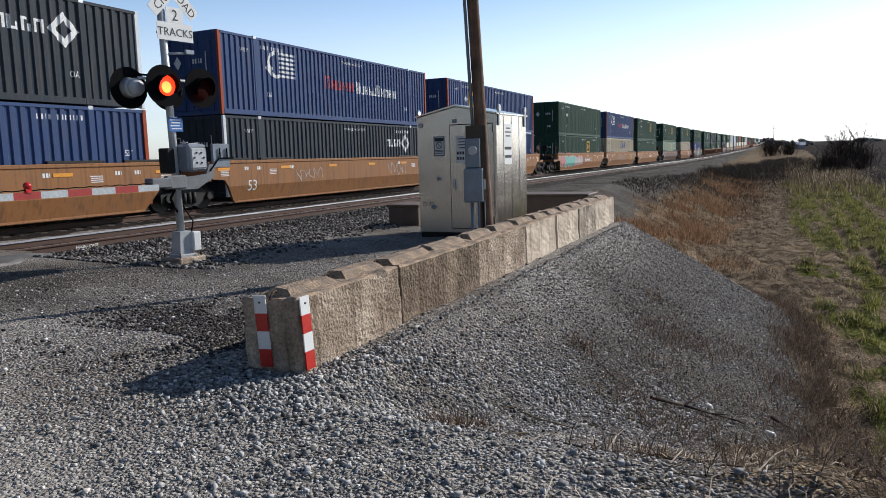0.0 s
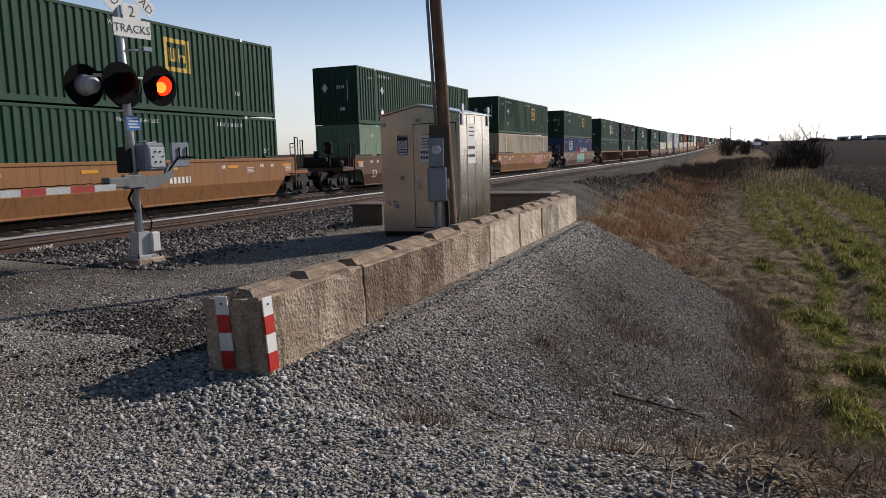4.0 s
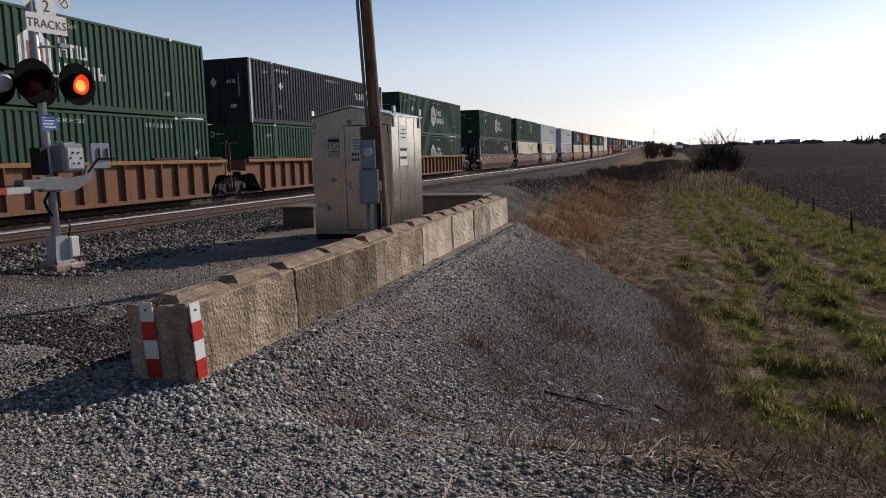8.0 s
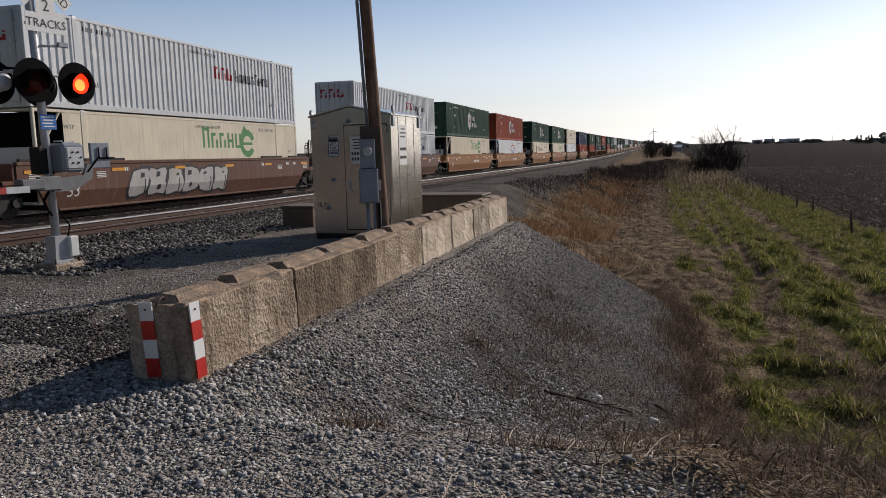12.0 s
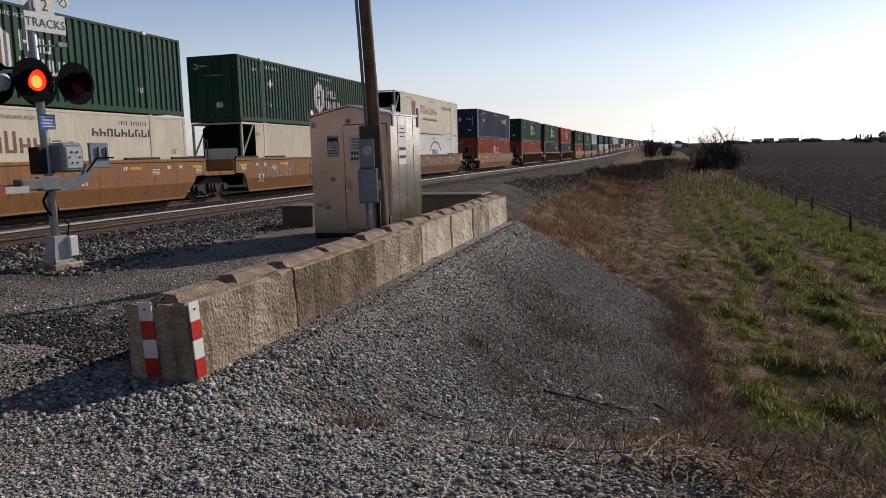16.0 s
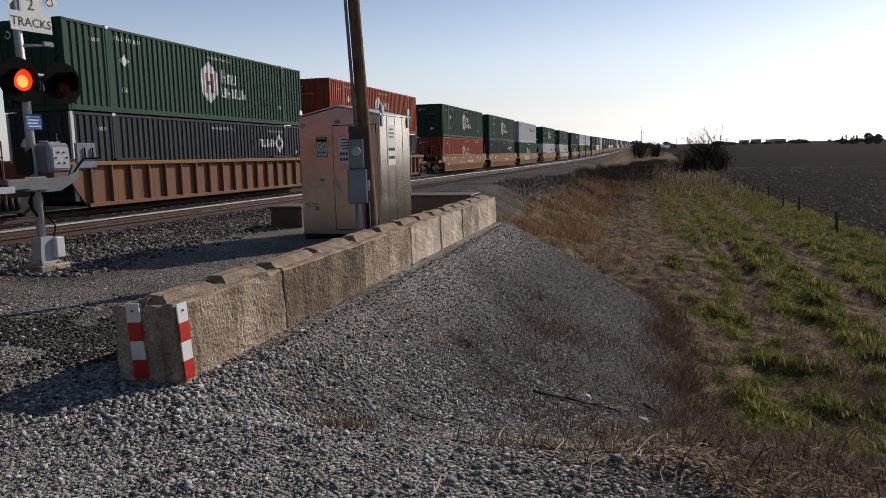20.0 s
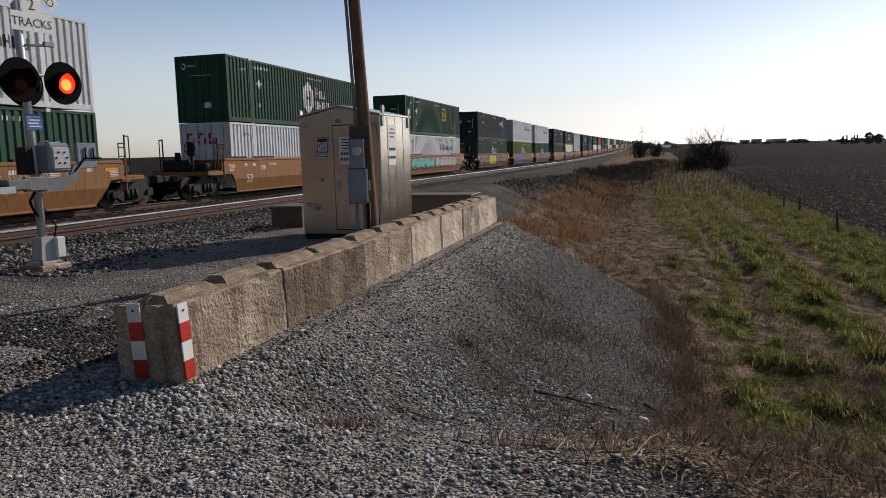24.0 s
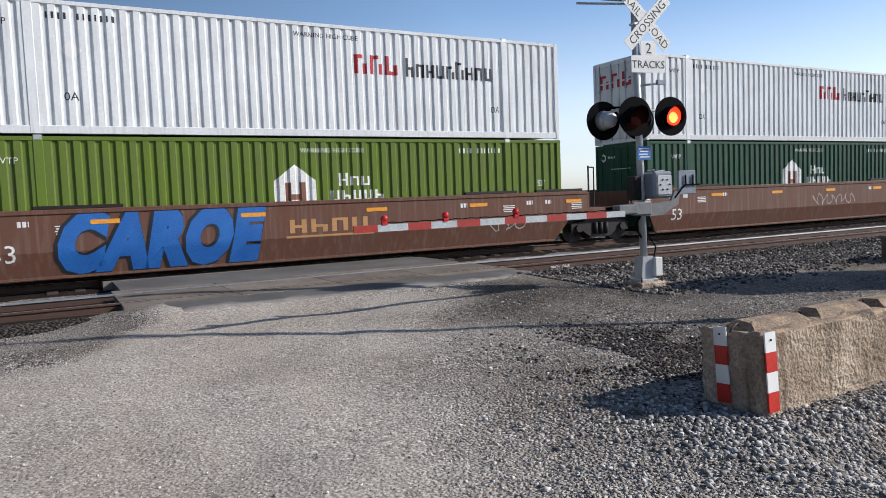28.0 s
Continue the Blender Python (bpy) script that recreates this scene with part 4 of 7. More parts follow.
eb = box(BM(), -1.42, 1.42, 0.0, 1.15, 0.95, 1.12, 0.02)
box(eb, -0.35, 0.35, 0.2, 1.7, 0.72, 1.0, 0.03)
box(eb, -1.42, 1.42, 0.02, 0.12, 1.1, 1.62, 0.02)
CM["end_platform"] = link_mesh("end_platform", eb, M["tan"])
wb = tube(BM(), (-0.78, 0, 0), (-0.65, 0, 0), 0.46, n=24)
tube(wb, (-0.66, 0, 0), (-0.63, 0, 0), 0.49, n=24)
tube(wb, (0.65, 0, 0), (0.78, 0, 0), 0.46, n=24)
tube(wb, (0.63, 0, 0), (0.66, 0, 0), 0.49, n=24)
tube(wb, (-1.05, 0, 0), (1.05, 0, 0), 0.085, n=10)
for s in (-1, 1):
    for k in range(6):
        a = radians(60 * k)
        tube(wb, (s * 0.785, 0.3 * math.cos(a), 0.3 * math.sin(a)), (s * 0.795, 0.3 * math.cos(a), 0.3 * math.sin(a)), 0.05, n=6)
CM["wheelset"] = link_mesh("wheelset", wb, M["wheel"])
sf = BM()
prism(sf, [(-1.2, 0.34), (-1.2, 0.62), (-0.75, 0.66), (-0.35, 0.88), (0.35, 0.88), (0.75, 0.66), (1.2, 0.62), (1.2, 0.34), (0.72, 0.36), (0.4, 0.16), (-0.4, 0.16), (-0.72, 0.36)], "x", -0.08, 0.08)
for k in (-0.22, 0.0, 0.22):
    tube(sf, (0.09, k, 0.26), (0.09, k, 0.62), 0.085, n=8)
for k in (-0.92, 0.92):
    tube(sf, (0.06, k, 0.46), (0.16, k, 0.46), 0.13, n=10)
CM["side_frame"] = link_mesh("side_frame", sf, M["steel_dark"])
CM["bolster"] = link_mesh("bolster", box(BM(), -1.0, 1.0, -0.2, 0.2, 0.5, 0.85, 0.03), M["steel_dark"])
cb = box(BM(), -0.12, 0.12, -0.1, 1.0, 0.75, 0.98, 0.03)
box(cb, -0.2, 0.2, 0.85, 1.2, 0.70, 1.03, 0.05)
CM["coupler"] = link_mesh("coupler", cb, M["steel_dark"])
lb = BM()
for x in (1.18, 1.42):
    tube(lb, (x, 0, 0.5), (x, 0, 2.25), 0.022, n=6)
for z in (0.6, 0.9, 1.2, 1.5, 1.8, 2.1):
    tube(lb, (1.18, 0, z), (1.42, 0, z), 0.016, n=6)
tube(lb, (1.18, 0, 2.25), (1.42, 0, 2.25), 0.022, n=6)
bg = box(BM(), -1.0, 0.35, -0.3, 0.3, 1.16, 1.62, 0.06)
box(bg, 0.3, 1.1, -0.22, 0.26, 1.16, 1.46, 0.06)
tube(bg, (-0.4, 0, 1.5), (-0.4, 0, 1.95), 0.16, 0.12, n=10)
CM["brake_gear"] = link_mesh("brake_gear", bg, M["steel_dark"])
CM["walkway"] = link_mesh("walkway", box(BM(), -1.4, 1.4, -0.42, 0.42, 1.13, 1.17, 0.008), M["steel_dark"])
CM["ladder"] = link_mesh("ladder", lb, M["steel_dark"])
bw = BM()
bmesh.ops.create_circle(bw, segments=16, radius=0.27, matrix=pose(0, 0, 0, 90))
for e in list(bw.edges):
    tube(bw, e.verts[0].co.copy(), e.verts[1].co.copy(), 0.02, n=5)
for k in range(5):
    a = radians(72 * k)
    tube(bw, (0, 0, 0), (0.27 * math.cos(a), 0, 0.27 * math.sin(a)), 0.014, n=5)
box(bw, -0.18, 0.18, 0.04, 0.22, -0.3, 0.25, 0.03)
box(bw, -0.06, 0.06, 0.08, 0.16, -1.0, -0.25, 0.01)
CM["brake_wheel"] = link_mesh("brake_wheel", bw, M["steel_dark"])
CM["reflector"] = link_mesh("reflector", box(BM(), 0, 0.012, -0.3, 0.3, -0.05, 0.05), M["amber"])
gb = tube(BM(), (0, 0, 1.1), (0, 0, 2.55), 0.03, n=6)
tube(gb, (0, 0, 2.5), (0.0, 0.22, 2.5), 0.022, n=6)
tube(gb, (0, 0.22, 1.1), (0, 0.22, 2.5), 0.022, n=6)
CM["guide_post"] = link_mesh("guide_post", gb, M["steel_dark"])
CM["guide"] = link_mesh("container_guide", box(BM(), -0.05, 0.05, -0.9, 0.9, 1.66, 1.74, 0.01), M["steel_dark"])


WHEELS = []


def add_truck(car, y):
    tr = part("truck", CM["bolster"], None, car, label="grimy cast-steel truck", at=pose(0, y, 0))
    for s in (-1, 1):
        part("side_frame", CM["side_frame"], None, tr, at=pose(s * 1.0, 0, 0, 0, 0, 0 if s > 0 else 180))
    for k in (-0.92, 0.92):
        WHEELS.append(part("wheelset", CM["wheelset"], None, tr, at=pose(0, k, 0.46)))


def build_car(colour, ribbed, low_joint, high_joint):
    car = empty("well_car")
    mc = M[colour]
    for s in (-1, 1):
        dressed(part("side_sill", CM["sill_ribbed" if ribbed else "sill_smooth"], None, car, at=pose(s * 1.43, 0, 0, 0, 0, 0 if s > 0 else 180)), mc)
        if ribbed:
            part("top_chord", CM["chord"], None, car, "tan top chord, coloured paler as if sunlit", at=pose(s * 1.43, 0, 0, 0, 0, 0 if s > 0 else 180))
    for y in () if ribbed else (-8.4, -4.9, -1.6, 1.7, 4.9, 8.4):
        part("reflector", CM["reflector"], None, car, label="amber reflector strip", at=pose(1.463 if not ribbed else 1.52, y, 1.36 if not ribbed else 1.57))
    part("well_floor", CM["floor"], None, car)
    for i in range(5):
        part("cross_bearer", CM["cross_bearer"], None, car, at=pose(0, -7.2 + 3.6 * i, 0))
    for y in (-5.4, 5.4, -7.9, 7.9):
        part("container_guide", CM["guide"], None, car, at=pose(1.38, y, 0))
    for e, joint in ((-1, low_joint), (1, high_joint)):
        turn = 0 if e > 0 else 180
        dressed(part("end_platform", CM["end_platform"], None, car, at=pose(0, e * 8.95, 0, 0, 0, turn)), mc)
        if joint:
            if e > 0:
                add_truck(car, 9.8)
                if ribbed:
                    dressed(part("ladder", CM["ladder"], None, car, at=pose(0, 9.35, 0)), mc)
                    part("walkway", CM["walkway"], None, car, "steel grating walkway", at=pose(0, 9.6, 0))
                for x in (-1.36, 1.36):
                    part("guide_post", CM["guide_post"], None, car, at=pose(x, 9.1, -0.1))
        else:
            add_truck(car, e * 9.75)
            part("coupler", CM["coupler"], None, car, at=pose(0, e * 10.6, 0, 0, 0, turn))
            dressed(part("ladder", CM["ladder"], None, car, at=pose(0, e * 9.0 + 0.15, 0)), mc)
            part("walkway", CM["walkway"], None, car, "steel grating walkway", at=pose(0, e * 9.6, 0))
            part("brake_gear", CM["brake_gear"], None, car, "black brake gear on the end platform", at=pose(0, e * 9.55, 0))
            for x in (-1.36, 1.36):
                part("guide_post", CM["guide_post"], None, car, at=pose(x, e * 9.25, 0, 0, 0, turn))
            if e < 0:
                part("brake_wheel", CM["brake_wheel"], None, car, at=pose(0.6, -10.1, 2.1))
    return car


CAR_FACE = 1.463


def on_car(bm, proud=0.003, shift=(0.0, 0.0)):
    for v in bm.verts:
        v.co.y += shift[0]
        v.co.z += shift[1]
    bmesh.ops.bisect_plane(bm, geom=bm.verts[:] + bm.edges[:] + bm.faces[:], plane_co=(0, 0, CREASE), plane_no=(0, 0, 1))
    for v in bm.verts:
        v.co.x = CAR_FACE + proud - max(0.0, CREASE - v.co.z) * 0.30
    bmesh.ops.recalc_face_normals(bm, faces=bm.faces[:])
    for f in bm.faces:
        if f.normal.x < 0:
            f.normal_flip()
    return bm


def car_marks(car, marked=False):
    """Figures and small load tables along the side of the car."""
    if "car_marks" not in CM:
        tb = BM()
        for u in (-8.55, -5.9, 5.75, 8.3):
            for k in range(4):
                for kk, p in [rect(0, u + 0.02 * (k % 2), u + 0.42, 1.28 - 0.055 * k, 1.305 - 0.055 * k)]:
                    tb.faces.new([tb.verts.new((0, a, b)) for a, b in p])
        for u in (-7.3, -6.6, -4.6, 4.3, 6.6, 7.3):
            for kk, p in bars(0, u, 1.30, (0.07, 0.07, 0.02), 0.12, 0.03):
                tb.faces.new([tb.verts.new((0, a, b)) for a, b in p])
        CM["car_marks"] = link_mesh("load_table", on_car(tb), M["letter_white"])
        fm = on_car(text_on_side("53", 0.55), 0.003, (-6.9, 0.55))
        CM["car_53"] = link_mesh("length_figure", fm, M["letter_white"])
        rm = flat_shapes(bars(0, 0.6, 0.86, (0.13, 0.11, 0.11, 0.13), 0.22, 0.07) + bars(0, 1.6, 0.86, (0.12, 0.12, 0.12, 0.12, 0.12, 0.06), 0.22, 0.07))
        CM["reporting_mark"] = link_mesh("reporting_mark", on_car(rm), M["letter_white"])
    if marked:
        part("reporting_mark", CM["reporting_mark"], None, car, "white reporting marks as plain bars")
    tagged(part("load_table", CM["car_marks"], None, car, "small white load tables"), kind="stuff")
    part("length_figure", CM["car_53"], None, car, "white figures 53")


def graffiti(car, y0, y1, z0, z1, count, fill, edge, seed):
    """A run of fat sprayed shapes with a dark or pale outline; they spell nothing."""
    r = random.Random(seed)
    step = (y1 - y0) / count
    for i in range(count):
        outer, inner, holes = BM(), BM(), BM()
        cu, cv = y0 + step * (i + 0.5), (z0 + z1) / 2 + r.uniform(-0.04, 0.04)
        hw, hh = step * 0.5, (z1 - z0) / 2
        n = 22
        pts = []
        lobes, ph = r.choice((2, 3, 3, 4)), r.uniform(0, 6.28)
        for k in range(n):
            a = 2 * math.pi * k / n
            c, s_ = math.cos(a), math.sin(a)
            sq = 1 / max(abs(c), abs(s_)) ** 0.75
            rr = sq * (1 + 0.13 * math.sin(lobes * a + ph) + r.uniform(-0.05, 0.05))
            pts.append((c * rr, s_ * rr))
        outer.faces.new([outer.verts.new((0, cu + min(max(u, -1.15), 1.15) * hw * 1.14 + 0.12 * v * hw, cv + min(max(v, -1.1), 1.1) * hh)) for u, v in pts])
        inner.faces.new([inner.verts.new((0, cu + min(max(u, -1.1), 1.1) * hw * 0.94 + 0.12 * v * hw, cv + min(max(v, -1.0), 1.0) * hh * 0.86)) for u, v in pts])
        for k in range(r.choice((1, 2))):
            hu, hv = cu + r.uniform(-0.25, 0.45) * hw, cv + (0.45, -0.4)[k] * hh
            w2, h2 = hw * r.uniform(0.12, 0.25), hh * r.uniform(0.08, 0.2)
            holes.faces.new([holes.verts.new((0, hu + a * w2 + 0.1 * b * w2, hv + b * h2)) for a, b in ((-1, -1), (1, -0.7), (1.1, 0.9), (-0.8, 1))])
        if r.random() < 0.7:
            su = cu + hw * r.uniform(0.3, 0.6)
            holes.faces.new([holes.verts.new((0, su + a, b)) for a, b in ((0, cv - hh * 0.8), (0.05, cv - hh * 0.8), (0.09, cv + hh * 0.2), (0.02, cv + hh * 0.2))])
        edge_part = part("graffiti_outline", on_car(outer, 0.004 + 0.001 * (i % 2)), M[edge], car, "sprayed graffiti outline")
        part("graffiti_fill", on_car(inner, 0.007 + 0.001 * (i % 2)), M[fill], edge_part, "sprayed graffiti shape")
        part("graffiti_detail", on_car(holes, 0.010), M[edge], edge_part)


def fat_words(words, size, offset):
    cu = bpy.data.curves.new("words", "FONT")
    cu.body, cu.size, cu.align_x, cu.resolution_u, cu.offset, cu.space_character = words, size, "CENTER", 3, offset, 1.12
    ob = bpy.data.objects.new("words", cu)
    me = bpy.data.meshes.new_from_object(ob)
    bpy.data.objects.remove(ob)
    bm = BM()
    bm.from_mesh(me)
    bpy.data.meshes.remove(me)
    for v in bm.verts:
        v.co = Vector((0, v.co.x, v.co.y))
    return bm


def sprayed_words(car, words, y, z, size, wide):
    """Fat sprayed letters with a black edge and a pale rim."""
    above = None
    for k, (mat, off, name) in enumerate((("spray_black", 0.19, "graffiti_outline"), ("spray_blue", 0.135, "graffiti_fill"))):
        bm = fat_words(words, size, off)
        for v in bm.verts:
            v.co.y = v.co.y * wide + 0.2 * v.co.z
        above = part(name, on_car(bm, 0.004 + 0.003 * k, (y - 0.04 * (1 - k), z)), M[mat], above or car, "sprayed blue graffiti letters" if k else "black edge of sprayed letters")


def scrawl(car, y0, y1, z0, z1, mat, seed, width=0.035):
    """A loose looping sprayed line."""
    r = random.Random(seed)
    bm = BM()
    n = int((y1 - y0) * 16)
    pts = []
    for k in range(n + 1):
        u = y0 + (y1 - y0) * k / n
        v = (z0 + z1) / 2 + (z1 - z0) * 0.5 * math.sin(k * 0.95 + r.uniform(-0.4, 0.4)) * r.uniform(0.4, 1.0)
        pts.append(Vector((0, u + 0.1 * math.cos(k * 1.3), v)))
    for p, q in zip(pts, pts[1:]):
        d = (q - p).normalized()
        w = Vector((0, -d.z, d.y)) * width * r.uniform(0.6, 1.2) * 0.5
        bm.faces.new([bm.verts.new(a) for a in (p - w, q - w, q + w, p + w)])
    part("graffiti_line", on_car(bm, 0.005), M[mat], car, "looping sprayed line")


SPRAY = {
    1: [("s", -4.3, -2.3, 0.75, 1.35, "spray_pale"), ("s", 3.2, 5.2, 0.75, 1.4, "spray_pale")],
    2: [("s", -7, -5.5, 0.7, 1.3, "spray_pale")],
    3: [("g", -8.1, -6.6, 0.45, 1.4, 2, "spray_pink", "spray_pale"), ("g", -6.6, -3.2, 0.45, 1.45, 4, "spray_teal", "spray_pale"), ("g", -3.2, -0.4, 0.45, 1.4, 3, "spray_pale", "spray_pink"), ("s", 0.8, 3.6, 0.7, 1.35, "spray_pale")],
    4: [("s", -2.5, 2.0, 0.6, 1.4, "spray_pale"), ("s", 4.0, 6.5, 0.6, 1.3, "spray_yellow")],
    7: [("s", -3.5, -1.0, 0.6, 1.2, "spray_pink"), ("g", 2.5, 5.0, 0.55, 1.4, 4, "spray_pink", "spray_pale")],
    8: [("s", -2.0, 0.5, 0.6, 1.1, "spray_pale"), ("g", -1.8, 2.2, 0.35, 1.4, 3, "spray_teal", "spray_pale")],
    13: [("s", 4.2, 7.4, 0.5, 1.4, "spray_pale"), ("s", -4, -3, 0.6, 1.2, "spray_pale")],
    14: [("g", -4.4, 1.5, 0.3, 1.4, 6, "spray_pale", "spray_black")],
    15: [("s", -3, 1, 0.6, 1.3, "spray_pale")],
    18: [("s", -4, -1, 0.6, 1.3, "spray_pale"), ("s", 2.5, 6, 0.6, 1.3, "spray_pink")],
    19: [("g", -2.0, 1.5, 0.55, 1.4, 4, "spray_pink", "spray_black"), ("s", 2.5, 6.5, 0.6, 1.4, "spray_pale"), ("s", -7, -4, 0.6, 1.4, "spray_pale")],
    20: [("s", -7.0, -2.5, 0.5, 1.4, "spray_pale"), ("s", -1.2, 2.0, 0.8, 1.45, "spray_pale"), ("s", 2.5, 6.0, 0.8, 1.45, "spray_pale")],
    21: [("s", 0, 6.5, 0.9, 1.5, "spray_pale"), ("s", -5, -2, 0.6, 1.2, "spray_pale")],
    25: [("s", -3, 0, 0.6, 1.3, "spray_pale")],
    27: [("g", -4.5, 0.2, 0.55, 1.5, 4, "spray_pale", "spray_black"), ("s", 3.0, 6.6, 0.6, 1.5, "spray_pale")],
    28: [("s", 1.0, 5.5, 0.6, 1.4, "spray_pale")],
    29: [("g", -7.4, -1.0, 0.5, 1.45, 5, "spray_teal", "spray_black"), ("g", -0.8, 6.0, 0.5, 1.5, 5, "spray_pale", "spray_black")],
    30: [("g", -3.1, 0.4, 0.36, 1.55, 4, "spray_yellow", "spray_black"), ("s", -5.2, -3.2, 0.5, 1.0, "spray_pale"), ("s", 3.6, 6.4, 0.65, 1.1, "spray_pale")],
    31: [("w", "CAROE", -3.75, 0.36, 1.62, 0.76), ("s", -8.4, -7.4, 0.6, 1.3, "spray_teal"), ("s", 5.2, 6.6, 0.5, 0.9, "spray_pale")],
    32: [("s", 0.5, 3.4, 0.7, 1.3, "spray_pale"), ("s", 6.0, 8.0, 0.7, 1.3, "spray_pale")],
}

# one row a unit: way along the train, upper and lower box (paint, posts, fleet marking), car paint
STACKS = [
    (0.31, ("slate", "white", "ring"), ("blue", "post_red", ""), "tan"),
    (19.84, ("blue", "post_red", "stack"), ("slate", "white", "ring"), "tan"),
    (38.85, ("blue", "post_red", "square_blue"), ("blue", "post_red", "stack"), "tan"),
    (62.16, ("green", "", ""), ("green", "", "square"), "tan"),
    (81.34, ("blue", "post_red", "stack"), ("beige", "", "blue_letters"), "tan"),
    (100.6, ("green", "", "square"), ("green", "", ""), "tan"),
    (123.86, ("green", "", "square"), ("pale_green", "", "square"), "brown"),
    (146.92, ("green", "", "square"), ("beige", "", ""), "tan"),
    (170.45, ("green", "", "square"), ("blue", "post_red", "stack"), "brown"),
    (193.74, ("green", "", "house"), ("green", "", ""), "rust+"),
    (213.3, ("slate", "white", "ring"), ("green", "", "house_low"), "rust+"),
    (232.82, ("green", "", "house"), ("green", "", "house_low"), "rust+"),
    (256.28, ("green", "", "house"), ("slate", "white", "ring"), "brown"),
    (275.94, ("green", "", "square"), ("cream", "", "cat"), "brown"),
    (295.43, ("white", "", "freight"), ("cream", "", "cat"), "brown"),
    (319.06, ("white", "", "freight"), ("white", "", "freight"), "brown"),
    (338.7, ("green", "", "house"), ("cream", "", "cat"), "tan"),
    (358.48, ("red", "", "house"), ("white", "", "arc"), "tan"),
    (382.05, ("green", "", "house"), ("cream", "", "crest"), "tan"),
    (402.15, ("green", "", "house"), ("cream", "", "cat"), "tan"),
    (421.75, ("cream", "white", "crest"), ("white", "", "arc"), "rust"),
    (445.68, ("navy", "white", "ring"), ("red", "", "house_low"), "tan"),
    (469.68, ("green", "", "house"), ("red", "", ""), "rust+"),
    (489.9, ("green", "", "house"), ("slate", "white", "ring"), "rust+"),
    (509.67, ("red", "", "house"), ("slate", "", "ring"), "rust+"),
    (533.43, ("green", "", "house"), ("red", "", "house_low"), "tan"),
    (553.1, ("green", "", "house"), ("slate", "", "ring"), "tan"),
    (573.12, ("white", "", "freight"), ("green", "", "house_low"), "tan"),
    (597.28, ("green", "", "house"), ("white", "", "freight"), "tan"),
    (621.33, ("green", "", "square"), ("white", "", "freight"), "tan"),
    (645.34, ("slate", "", "ring"), ("green", "", "house_low"), "brown"),
    (666.2, ("white", "", "freight"), ("olive", "", "house_low"), "brown"),
    (686.01, ("white", "", "freight"), ("green", "", "house_low"), "brown"),
]
FAR_TOPS = ("slate", "green", "white", "green", "slate", "green", "red", "green", "blue", "white")
s_far, rnd = 686.01, random.Random(11)
for i in range(34):
    s_far += (23.6, 19.6, 19.6)[i % 3]
    STACKS.append((s_far, (FAR_TOPS[i % 10], "", "house" if FAR_TOPS[i % 10] == "green" else "ring" if FAR_TOPS[i % 10] == "slate" else ""),
                   (("green", "slate", "white", "cream")[(i * 7) % 4], "", ""), ("tan", "brown", "rust")[i % 3]))

COLOUR_WORDS = {"slate": "dark slate-blue", "blue": "faded blue", "green": "dark green", "beige": "beige", "pale_green": "pale green", "cream": "dirty cream",
                "white": "dirty white", "red": "orange-red", "navy": "dark navy", "olive": "olive-green"}
TRAIN = []


def end_mark():
    """Red glyph blocks on the doors."""
    bm = BM()
    for _, p in letters(0, -0.95, 1.95, 3, 0.5, 0.5, 5):
        bm.faces.new([bm.verts.new((u, -L53 / 2 + 0.022, v)) for u, v in p])
    bmesh.ops.recalc_face_normals(bm, faces=bm.faces[:])
    return bm


